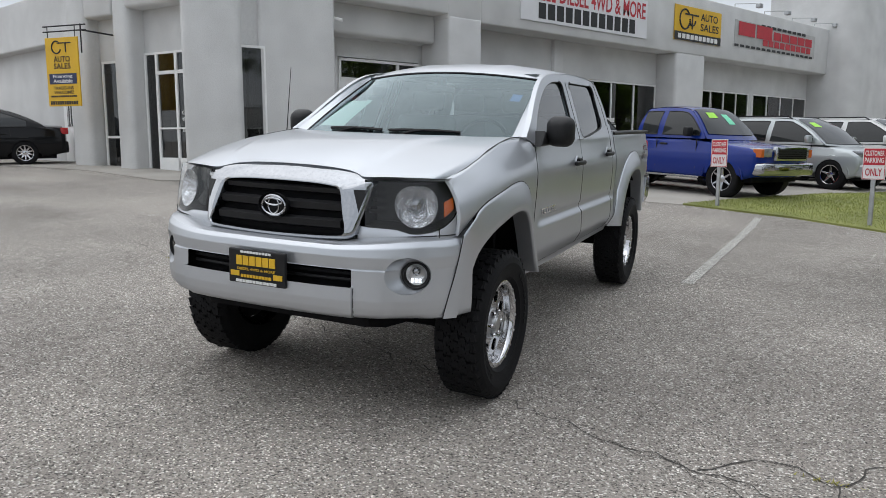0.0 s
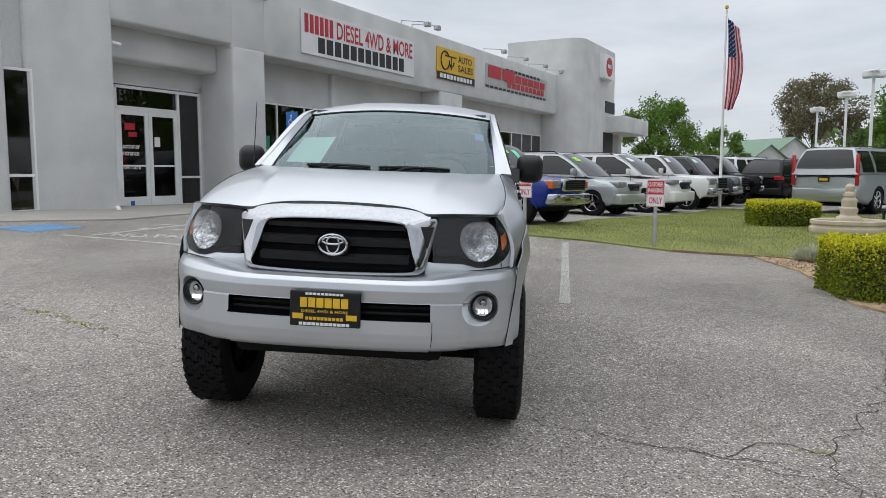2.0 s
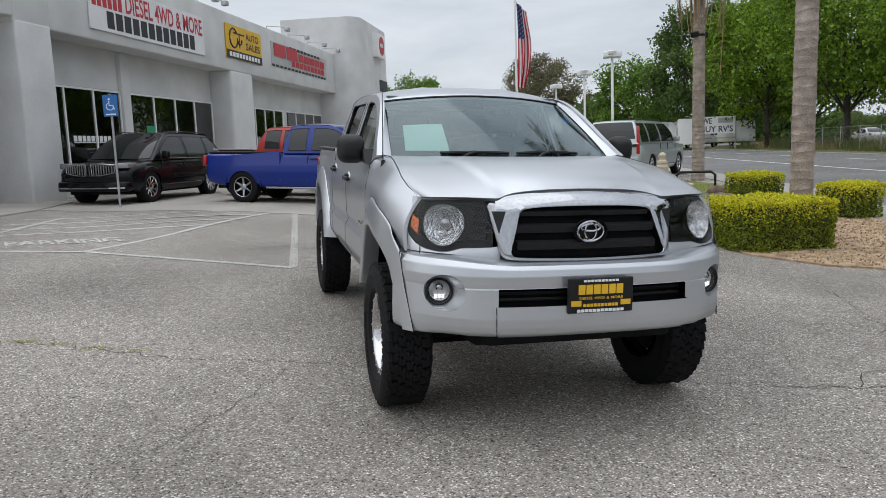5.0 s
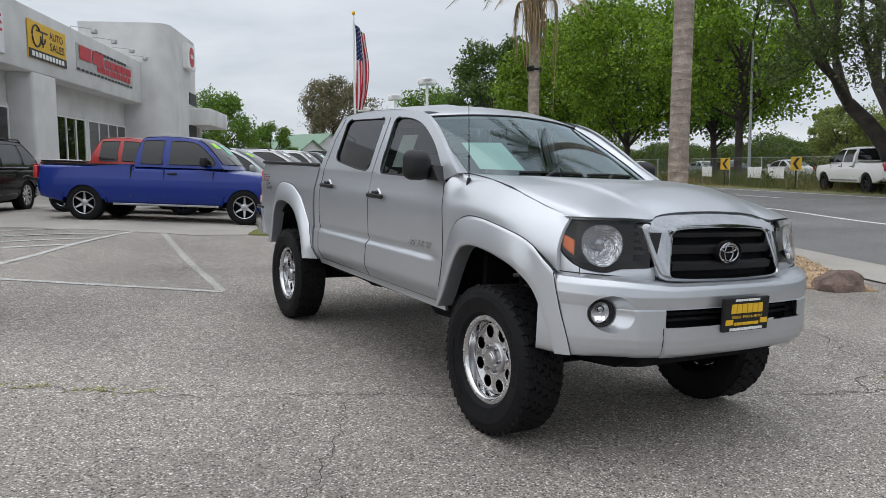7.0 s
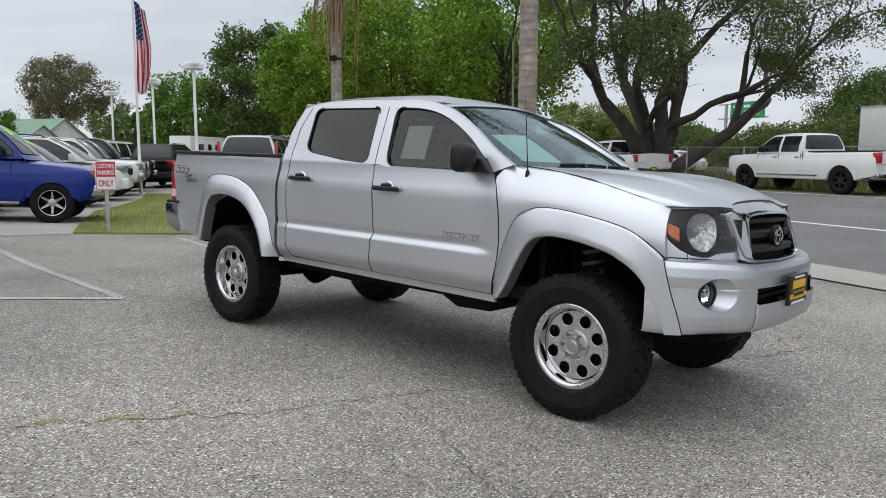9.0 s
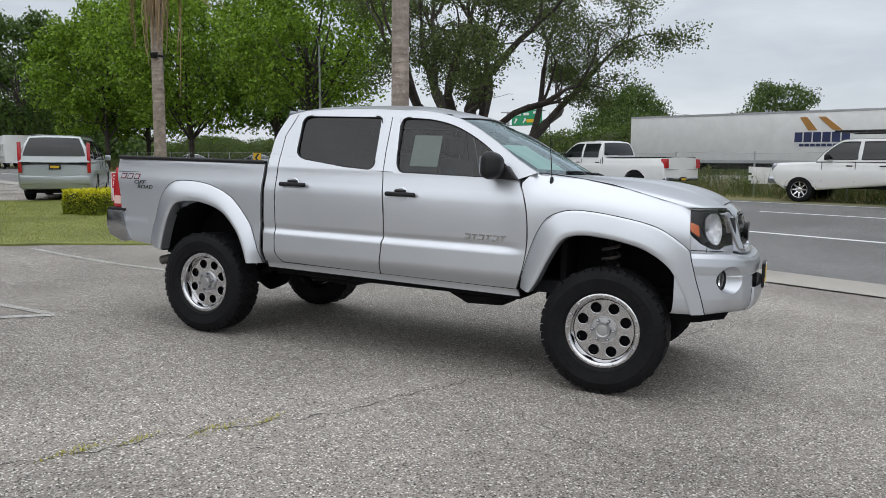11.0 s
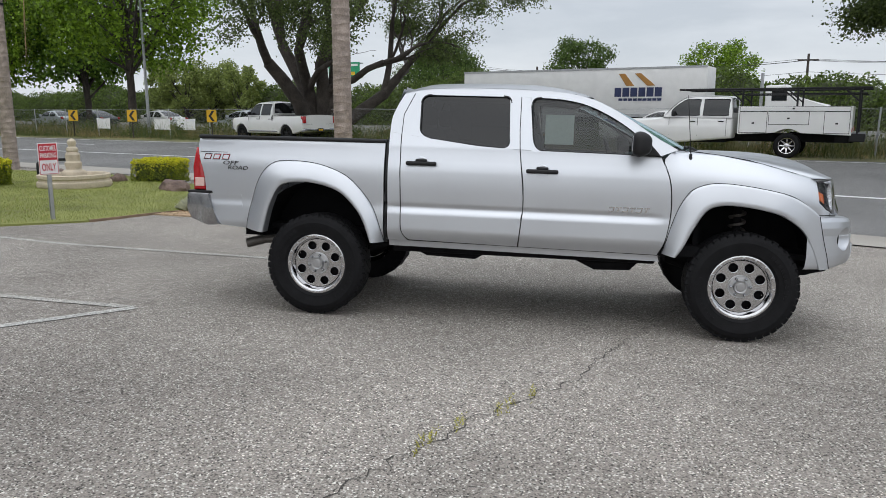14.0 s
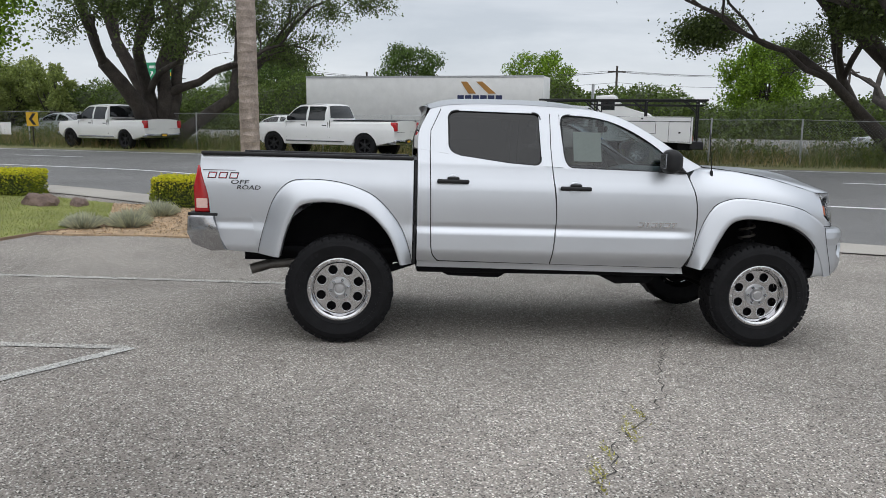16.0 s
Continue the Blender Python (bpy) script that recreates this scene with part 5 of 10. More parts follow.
bm = bmesh.new()
o, i_ = dense(rounded(OUT), 2), dense(rounded(INN), 2)
rows = []
for share, out in ((0, 0.05), (0, 0.014), (0.05, 0.001), (0.3, -0.009), (0.6, -0.017), (0.88, -0.021), (0.97, -0.016), (1, -0.006), (1, 0.06)):
    row = []
    for p, q in zip(o, i_):
        x, z = lerp(p[0], q[0], share), lerp(p[1], q[1], share)
        row.append((x, nose(x, z) + out, z))
    rows.append(row + row[:1])
grid(bm, rows)
bmesh.ops.remove_doubles(bm, verts=bm.verts, dist=0.0005)
grille = part("grille_surround", bm, M_CHROME, truck, "chrome grille surround", smooth=50)
for sx in (-1, 1):
    bm = bmesh.new()
    tri = [(sx * 0.472, 1.148), (sx * 0.408, 1.148), (sx * 0.446, 1.045)]
    pts = dense(tri, 3)
    f = []
    for x, z in pts:        # the vents lie just proud of the chrome
        xo, xi = lerp(0.450, 0.492, (z - 0.985) / 0.205), lerp(0.386, 0.345, (z - 0.985) / 0.133)
        share = (xo - abs(x)) / (xo - xi)
        f.append(bm.verts.new((x, nose(x, z) - 0.005 - 0.024 * min(0.7, max(0.0, share)), z)))
    bm.faces.new(f)
    part("grille_vent", bm, M_TRIM, grille)
bm = bmesh.new()
grid(bm, [[(x, nose(x, z) + 0.055, z) for x in [-0.41 + 0.82 * k / 12 for k in range(13)]] for z in (0.92, 1.0, 1.08, 1.18)])
part("grille_mesh", bm, M_UNDER, grille)
for z, h in ((1.135, 0.018), (1.062, 0.026), (0.985, 0.026)):
    bm = bmesh.new()
    w = 0.335 if z > 1.1 else 0.36
    sect = [(-h, 0.03), (-h * 0.6, 0.004), (h * 0.6, 0.0), (h, 0.03)]
    grid(bm, [[(x, nose(x, z) + d, z + dz) for dz, d in sect] for x in [-w + 2 * w * k / 16 for k in range(17)]])
    part("grille_bar", bm, M_TRIM, grille, smooth=40)
bm = bmesh.new()
for rx, rz, r in ((0.068, 0.047, 0.0065), (0.030, 0.042, 0.005), (0.05, 0.016, 0.005)):
    dz = 0.018 if rx == 0.05 else 0
    tube(bm, [(rx * math.cos(a), nose(0, 1.05) - 0.018, 1.052 + dz + rz * math.sin(a)) for a in (2 * math.pi * k / 28 for k in range(29))], r, 6)
part("emblem", bm, M_CHROME, grille, "chrome oval emblem", smooth=True)
bm = lathe(bmesh.new(), [(0.0, 0.0), (0.078, 0.0), (0.085, -0.03)], 28, Matrix.Translation((0, nose(0, 1.05) + 0.004, 1.052)) @ pose(0, 0, 0, 90, 0, 0) @ Matrix.Diagonal((1, 0.75, -1, 1)))
part("emblem_plate", bm, M_TRIM, grille)

# headlamps
def lamp_point(side, u, v, back=0.0):
    """u from the wing to the grille, v upwards."""
    x = curve_at([(0.842, -0.44), (0.832, -0.52), (0.79, -0.588), (0.715, -0.638), (0.60, -0.675), (0.475, -0.71)], u)
    zt = curve_at([(0, 1.207), (0.5, 1.209), (1, 1.194)], u)[1]
    zb = curve_at([(0, 1.12), (0.05, 1.07), (0.12, 1.03), (0.22, 0.992), (0.34, 0.968), (0.46, 0.957), (0.56, 0.957), (0.63, 0.966), (0.70, 0.975), (0.82, 0.977), (1, 0.980)], u)[1]
    z = lerp(zb, zt, v)
    return (side * (x[0] - back * 0.5 - (0.02 + 0.03 * ease(u, 0.4, 0.0)) * v ** 1.4), x[1] + back + 0.032 * (v - 0.2), z)


for side in (-1, 1):
    bm = bmesh.new()
    grid(bm, [[lamp_point(side, i / 40, j / 20, 0.009 + 0.096 * min(1.0, 11 * min(i / 40, 1 - i / 40, j / 20, 1 - j / 20))) for i in range(41)] for j in range(21)])
    hl = part("headlamp", bm, mat("dark_lamp_housing", (0.016, 0.016, 0.017), 0.45, var=0.1), truck, "dark-housed clear headlamp", smooth=True)
    bm = bmesh.new()
    grid(bm, [[lamp_point(side, i / 28, j / 8) for i in range(29)] for j in range(9)])
    g = part("lens", bm, M_LENS, hl, smooth=True)
    g.visible_shadow = False
    c = Vector(lamp_point(side, 0.52, 0.50, 0.05))
    bm = bmesh.new()    # a rounded, faceted bowl
    rows = []
    for r in (1.0, 0.95, 0.85, 0.72, 0.58, 0.44, 0.30, 0.16):
        row = []
        for k in range(81):
            a = 2 * math.pi * k / 80
            ca, sa = math.cos(a), math.sin(a)
            q = (abs(ca) ** 2.3 + abs(sa) ** 2.3) ** (-1 / 2.3)
            row.append(lamp_point(side, 0.52 + 0.20 * r * q * ca, 0.49 + 0.385 * r * q * sa, 0.018 + 0.075 * (1 - r ** 1.6) + 0.006 * (math.sin(34 * r * q * ca) > 0) * (r < 0.97)))
        rows.append(row)
    grid(bm, rows)
    for f in bm.faces:
        f.smooth = True
    rf = part("reflector", bm, mat("faceted_reflector", (0.68, 0.69, 0.71), 0.14, 1.0, var=0.35, scale=30, fine=70, bump=0.8), hl)
    part("bulb", lathe(bmesh.new(), [(0.022, 0), (0.022, 0.03), (0.0, 0.038)], 14, Matrix.Translation(c) @ look((0, 0, 0), (side * 0.5, -1, 0)) @ pose(0, 0, 0.046, 180, 0, 0)), M_CHROME, hl)
    bm = bmesh.new()
    grid(bm, [[lamp_point(side, u, v, 0.022) for u in (0.13, 0.19, 0.25)] for v in (0.18, 0.34, 0.50)])
    part("amber_reflector", bm, M_AMBER, hl)
    bm = bmesh.new()
    for k in range(4):
        grid(bm, [[lamp_point(side, u, 0.28 + 0.16 * k + d, 0.035) for u in (0.80, 0.88, 0.97)] for d in (0, 0.09)])
    part("lamp_louvre", bm, M_TRIM, hl)
    # the painted corner under the lamp, between it and the bumper
    bm = bmesh.new()
    grid(bm, [[Vector((p[0], p[1] + 0.004 + (0.01 if j == 0 else 0), lerp(p[2] - 0.002, min(p[2] - 0.06, 0.905), j / 3))) for p in [(side * 0.868, -0.37, 1.12), (side * 0.858, -0.41, 1.11)] + [lamp_point(side, i / 28, 0.0) for i in range(29)] + [(side * 0.435, -0.715, 0.985)]] for j in range(4)])
    part("lamp_panel", bm, M_SILVER, truck, smooth=True)

# front bumper
PROF = [(0.953, 0.18), (0.948, 0.095), (0.943, 0.05), (0.932, 0.022), (0.905, 0.006), (0.86, 0.0), (0.815, 0.003), (0.803, 0.005), (0.76, 0.004), (0.715, 0.002), (0.66, 0.0), (0.62, 0.006), (0.59, 0.018), (0.572, 0.04), (0.562, 0.085)]
SLOT_X, SLOT_LO, SLOT_HI = 0.478, 0.722, 0.800
FOG = (0.708, 0.776, 0.086)


def share_at(x):
    lo, hi = 0.0, 1.0
    for _ in range(30):
        mid = (lo + hi) / 2
        lo, hi = (mid, hi) if curve_at(plan, mid)[0] < x else (lo, mid)
    return lo


def bumper_point(t, z, side):
    p = curve_at(plan, t)
    for (za, a), (zb, b) in zip(PROF, PROF[1:]):
        if zb <= z <= za:
            d = lerp(a, b, (za - z) / (za - zb))
            break
    if z < 0.802:       # the lower part stands out, the middle panel most
        d -= 0.012 * ease(z, 0.802, 0.797) * ease(p[0], 0.66, 0.60) + (0.016 if p[0] < SLOT_X + 0.004 and z <= SLOT_LO else 0.0)
    if z < 0.66:
        d *= 1 - 0.75 * ease(p[0], 0.70, 0.86)
    n = Vector((p[0] * 0.75, -0.9)).normalized() if p[0] > 0.4 else Vector((0, -1))
    z -= 0.034 * ease(p[0], 0.80, 0.36) * max(0.0, z - 0.85) / 0.10
    return Vector(((p[0] - n.x * d) * side, p[1] - n.y * d, z))


zs = sorted({p[0] for p in PROF} | {0.802, 0.797, SLOT_HI, SLOT_LO} | {0.60 + 0.0125 * k for k in range(27)}, reverse=True)
ts = sorted({k / 76 for k in range(77)} | {share_at(SLOT_X), share_at(SLOT_X + 0.008)})
bm = bmesh.new()
grid(bm, [[bumper_point(t, z, -1) for t in ts[:0:-1]] + [bumper_point(t, z, 1) for t in ts] for z in zs])
cut = []
for f in bm.faces:
    c = f.calc_center_median()
    if abs(c.x) < SLOT_X and SLOT_LO < c.z < SLOT_HI or math.hypot(abs(c.x) - FOG[0], c.z - FOG[1]) < FOG[2] and c.y < -0.5:
        cut.append(f)
bmesh.ops.delete(bm, geom=cut, context="FACES")
for side in (-1, 1):        # a round rim, and the bowl that runs in from it to the lamp
    rim = [v for v in bm.verts if v.is_boundary and abs(v.co.x * side - FOG[0]) < 0.12 and abs(v.co.z - FOG[1]) < 0.12]
    rim.sort(key=lambda v: math.atan2(v.co.z - FOG[1], v.co.x * side - FOG[0]))
    rings = [rim]
    angles = [math.atan2(v.co.z - FOG[1], v.co.x * side - FOG[0]) for v in rim]
    for v, a in zip(rim, angles):
        x, z = FOG[0] + FOG[2] * math.cos(a), FOG[1] + FOG[2] * math.sin(a)
        v.co = bumper_point(share_at(x), z, side)
    for go in (0.06, 0.3, 0.65, 1.0):
        ring = []
        for v, a in zip(rim, angles):
            end = Vector((side * (0.722 + 0.063 * math.cos(a)), -0.668 + 0.02 * math.cos(a), FOG[1] - 0.004 + 0.063 * math.sin(a)))
            q = v.co.lerp(end, go)
            q.y = lerp(v.co.y, end.y, go ** 0.75)
            ring.append(bm.verts.new(q))
        rings.append(ring)
    n = len(rim)
    for r0, r1 in zip(rings, rings[1:]):
        for k in range(n):
            bm.faces.new((r0[k], r0[(k + 1) % n], r1[(k + 1) % n], r1[k]))
bumper = part("front_bumper", bm, M_SILVER, truck, "silver plastic front bumper", smooth=32)
bm = bmesh.new()
grid(bm, [[(x, -0.79 + 0.12 * x * x, z) for x in [-0.5 + k / 12 for k in range(13)]] for z in (0.70, 0.81)])
part("bumper_vent", bm, M_UNDER, bumper)
for z in (0.742, 0.772):
    part("vent_bar", tube(bmesh.new(), [(x, -0.815 + 0.12 * x * x, z) for x in [-0.475 + 0.95 * k / 10 for k in range(11)]], 0.008, 6), M_TRIM, bumper)
for side in (-1, 1):
    c, d = Vector((side * 0.722, -0.672, FOG[1] - 0.004)), Vector((side * 0.30, -1, 0))
    turn = Matrix.Translation(c) @ look((0, 0, 0), d)
    fl = part("fog_lamp", lathe(bmesh.new(), [(0.070, 0.03), (0.066, 0.0), (0.062, -0.008), (0.057, -0.006), (0.054, 0.03), (0.04, 0.045), (0.0, 0.05)], 28, turn), M_TRIM, bumper, "round fog lamp", smooth=50)
    part("reflector", lathe(bmesh.new(), [(0.050, 0.026), (0.036, 0.038), (0.0, 0.043)], 20, turn), M_ALLOY_DULL, fl)
    part("projector", lathe(bmesh.new(), [(0.020, 0.03), (0.019, 0.016), (0.012, 0.009), (0.0, 0.006)], 16, turn @ Matrix.Translation((0, 0.016, 0))), M_CHROME, fl, smooth=50)
    for k in (-1, 0, 1):
        part("led", boxes((-0.006 + k * 0.018, 0.006 + k * 0.018, -0.036, -0.018, 0.014, 0.02)), glow("fog_led", (0.9, 0.95, 1.0), 1.6), fl, m=turn)
    part("lens", lathe(bmesh.new(), [(0.056, 0.002), (0.04, -0.005), (0.0, -0.009)], 20, turn), M_LENS, fl, smooth=True).visible_shadow = False
    part("panel_gap", tube(bmesh.new(), [bumper_point(share_at(SLOT_X + 0.006), z, side) + Vector((side * 0.002, 0.001, 0)) for z in (0.716, 0.69, 0.66, 0.63, 0.60, 0.575)], 0.0028, 5), M_SEAM, bumper)


# shut lines between the panels
def gap_line(pts, side, width=half_width, sink=0.001, r=0.0034, name="panel_gap"):
    part(name, tube(bmesh.new(), [(side * (width(*p) - sink), *p) for p in pts], r, 5), M_SEAM, truck)


for side in (-1, 1):
    gap_line(smooth_line([(0.605, 0.603), (0.555, 0.74), (0.532, 0.94), (0.55, 1.16), (0.615, 1.33)], 8), side)
    gap_line(smooth_line([(1.645, 0.612), (1.625, 0.79), (1.625, 0.842), (1.615, 0.886), (1.615, 0.93), (1.62, 1.1), (1.655, 1.352), (1.668, 1.50), (1.668, 1.75)], 8)[:45], side)
    gap_line([(1.655, 1.352), (1.665, 1.50), (1.668, 1.75)], side, cab_width, 0.0005)
    gap_line(smooth_line([(2.504, 0.625), (2.554, 0.70), (2.562, 0.842), (2.564, 0.886), (2.566, 0.93), (2.579, 1.45)], 8), side)
    gap_line([(2.579, 1.45), (2.575, 1.6), (2.50, 1.765)], side, cab_width, 0.0005)
    gap_line([(lerp(0.605, 2.504, k / 12), lerp(0.603, 0.625, k / 12)) for k in range(13)], side, sink=0.004)
    gap_line(F_EDGE, side, sink=0.0)
    gap_line(R_OUT, side, sink=0.0)
    gap_line([(2.684, z) for z in (0.60, 0.7, 0.842, 0.886, 0.93, 1.1, 1.3, 1.375)], side, sink=0.02, r=0.013)
    gap_line(smooth_line(F_SEAM + F_TOP[:1], 5), side, width=lambda y, z: plan_x(y), sink=0.0, r=0.003)
    gap_line([(y, hood_edge(y)) for y in (-0.44, -0.3, -0.15, 0.0, 0.15, 0.3, 0.42, 0.51)], side, sink=0.001, r=0.0028, name="bonnet_gap")
    seam = []
    for k in range(15):
        q = Vector(lamp_point(side, k / 14, 0.0))
        q.y, q.z = q.y + 0.002, 0.951 - 0.034 * ease(abs(q.x), 0.80, 0.36)
        seam.append(q)
    part("panel_gap", tube(bmesh.new(), seam, 0.0032, 5), M_SEAM, truck)
    part("panel_gap", tube(bmesh.new(), [Vector(lamp_point(side, 0.30, 0.0)) + Vector((0, 0.003, -dz)) for dz in (0.002, 0.02, 0.04)], 0.0022, 5), M_SEAM, truck)
# number plate frame: bars in place of the trader's name, his number and address
plate = part("plate", boxes((-0.165, 0.165, -0.905, -0.885, 0.685, 0.85), bevel=0.006), M_TRIM, truck, "black dealer plate with yellow lettering")
part("plate_bar", boxes(*((a, b, -0.909, -0.904, c, d) for a, b, c, d in word_bars(-0.115, 0.115, 0.775, 0.82, 6, 0.15))), M_YELLOW, plate)["kind"] = "stuff"
part("plate_lettering", shift(lettering("DIESEL 4WD & MORE", 0.013, 0.22, 0.908), 0, 0, 0.757), M_YELLOW, plate)
part("plate_bar", boxes(*((a, b, -0.909, -0.904, c, d) for a, b, c, d in word_bars(-0.09, 0.09, 0.833, 0.843, 10, 0.25) + word_bars(-0.12, 0.12, 0.691, 0.704, 12, 0.2))), M_WHITE, plate)["kind"] = "stuff"
part("plate_bar", boxes(*((a, b, -0.909, -0.904, c, d) for a, b, c, d in word_bars(-0.09, 0.09, 0.716, 0.73, 10, 0.25) + [(-0.15, -0.1, 0.72, 0.745), (0.1, 0.15, 0.72, 0.745)])), M_YELLOW, plate)["kind"] = "stuff"

# bed
part("bed_rail", boxes((-0.85, -0.765, 2.70, 4.25, 1.372, 1.402), bevel=0.012), M_TRIM, truck, "black bed rail cap")
part("bed_rail", boxes((0.765, 0.85, 2.70, 4.25, 1.372, 1.402), bevel=0.012), M_TRIM, truck, "black bed rail cap")
part("bed_liner", boxes((-0.41, 0.41, 2.70, 4.215, 0.85, 0.89), (-0.80, -0.40, 2.70, 4.215, 1.065, 1.085), (0.40, 0.80, 2.70, 4.215, 1.065, 1.085), (-0.80, -0.755, 2.70, 4.215, 1.08, 1.38), (0.755, 0.80, 2.70, 4.215, 1.08, 1.38), (-0.77, 0.77, 2.70, 2.74, 1.07, 1.38), (-0.41, 0.41, 2.70, 2.74, 0.88, 1.08)), M_TRIM, truck, "black bed liner")
part("tailgate", boxes((-0.68, 0.68, 4.21, 4.275, 0.90, 1.385), bevel=0.02), M_SILVER, truck, smooth=40)
bm = bmesh.new()
prism(bm, [(4.06, 0.68), (4.17, 0.67), (4.31, 0.72), (4.35, 0.80), (4.345, 0.92), (4.32, 0.935), (4.15, 0.935), (4.13, 0.80)], -0.885, 0.885, "x", 0.014, 2)
part("rear_bumper", bm, mat("satin_chrome", (0.42, 0.42, 0.43), 0.16, 1.0, var=0.08, scale=8), truck, "scuffed chrome rear bumper", smooth=28)
part("bumper_step", boxes((-0.872, 0.872, 4.13, 4.345, 0.930, 0.952), bevel=0.006), M_TRIM, truck)
part("exhaust", rod(rod(bmesh.new(), (-0.60, 3.55, 0.56), (-0.62, 3.80, 0.54), 0.035), (-0.62, 3.80, 0.54), (-0.66, 3.93, 0.505), 0.04, seg=16), M_STEEL, truck, "rusty exhaust tail pipe", smooth=True)

# inside
part("cabin_floor", boxes((-0.82, 0.82, 0.3, 2.63, 0.60, 0.68), (-0.72, 0.72, 0.30, 0.34, 0.68, 1.30)), M_UNDER, truck)
for side in (-1, 1):
    part("door_lining", boxes((*sorted((side * 0.80, side * 0.77)), 0.62, 2.6, 0.66, 1.33)), M_DASH, truck)
bm = bmesh.new()
prism(bm, [(0.36, 0.95), (0.36, 1.355), (0.62, 1.372), (0.78, 1.34), (0.84, 1.22), (0.78, 0.95)], -0.70, 0.70, "x", 0.03)
part("dashboard", bm, M_DASH, truck, "grey-beige dashboard", smooth=40)
part("headlining", boxes((-0.62, 0.62, 1.25, 2.5, 1.775, 1.785)), M_DASH, truck)
bm = tube(bmesh.new(), [(0.37 + 0.185 * math.cos(a), 0.93 + 0.06 * math.sin(a), 1.30 + 0.175 * math.sin(a)) for a in (2 * math.pi * k / 24 for k in range(25))], 0.014, 6)
rod(bm, (0.37, 0.92, 1.28), (0.37, 0.75, 1.2), 0.03)
part("steering_wheel", bm, M_TRIM, truck, smooth=True)
for x, y in ((-0.37, 1.35), (0.37, 1.35), (-0.37, 2.15), (0.37, 2.15)):
    bm = bmesh.new()
    box(bm, x - 0.25, x + 0.25, y - 0.25, y + 0.25, 0.85, 1.02, bevel=0.05, seg=3)
    box(bm, x - 0.24, x + 0.24, y + 0.18, y + 0.33, 0.98, 1.50, bevel=0.06, seg=3)
    s = part("seat", bm, M_SEAT, truck, "grey cloth seat", smooth=50)
    part("headrest", boxes((x - 0.13, x + 0.13, y + 0.24, y + 0.33, 1.53, 1.68), bevel=0.035, seg=3), M_SEAT, s, smooth=50)
part("window_sheet", boxes((-0.79, -0.785, 1.262, 1.478, 1.40, 1.635)), mat("pale_sheet", (0.72, 0.82, 0.75), 0.7, var=0.04), truck, "pale printed price sheet in the side window", m=Matrix.Translation((-0.755, 0, 1.43)) @ pose(0, 0, 0, 0, 19, 0) @ Matrix.Translation((0.79, 0, -1.43)))
part("aerial", rod(rod(bmesh.new(), (-0.80, 0.41, 1.315), (-0.80, 0.41, 1.36), 0.016, 0.01), (-0.80, 0.41, 1.36), (-0.795, 0.455, 1.78), 0.0035, 0.002), M_TRIM, truck, "thin black aerial")

# underneath
part("frame_rail", boxes((-0.52, -0.40, -0.55, 4.0, 0.56, 0.66)), M_UNDER, truck)
part("frame_rail", boxes((0.40, 0.52, -0.55, 4.0, 0.56, 0.66)), M_UNDER, truck)
part("under_rocker", boxes((-0.72, 0.72, 0.60, 2.66, 0.515, 0.60), bevel=0.02), M_UNDER, truck)
part("undertray", boxes((-0.60, 0.60, -0.62, 0.66, 0.585, 0.625)), M_UNDER, truck)
part("bed_floor", boxes((-0.60, 0.60, 2.62, 4.12, 0.64, 0.68)), M_UNDER, truck)
bm = bmesh.new()
prism(bm, [(0.70, 0.52), (0.78, 0.44), (1.05, 0.43), (1.2, 0.5)], -0.62, -0.30, "x", 0.02)
part("gearbox_mount", bm, M_UNDER, truck)
part("transfer_case", prism(bmesh.new(), [(1.9, 0.52), (2.0, 0.46), (2.4, 0.47), (2.5, 0.52)], -0.6, 0.3, "x", 0.02), M_UNDER, truck)
bm = bmesh.new()
prism(bm, [(-0.73, 0.57), (-0.69, 0.495), (-0.55, 0.462), (-0.25, 0.43), (0.25, 0.42), (0.5, 0.5), (0.5, 0.62), (-0.73, 0.62)], -0.50, 0.50, "x", 0.03)
part("skid_plate", bm, M_UNDER, truck)
for s in (-1, 1):
    bm = bmesh.new()
    prism(bm, [(-0.70, 0.555), (-0.62, 0.535), (-0.5, 0.53), (-0.5, 0.58), (-0.70, 0.58)], s * 0.45, s * 0.60, "x", 0.01)
    part("bracket", boxes((min(s * 0.30, s * 0.5), max(s * 0.30, s * 0.5), -0.68, -0.62, 0.52, 0.56), bevel=0.015), M_UNDER, truck)
    part("tow_hook", bm, M_UNDER, truck)
part("front_axle", rod(rod(bmesh.new(), (-0.8, 0, 0.40), (0.8, 0, 0.42), 0.04), (-0.75, 0.08, 0.34), (0.75, 0.08, 0.34), 0.03), M_UNDER, truck)
part("rear_axle", lathe(rod(bmesh.new(), (-0.8, 3.235, 0.40), (0.8, 3.235, 0.40), 0.055), [(0.0, 0.15), (0.1, 0.13), (0.16, 0.0), (0.1, -0.13), (0.0, -0.15)], 18, pose(0, 3.235, 0.4, 90, 0, 0)), M_UNDER, truck, smooth=50)
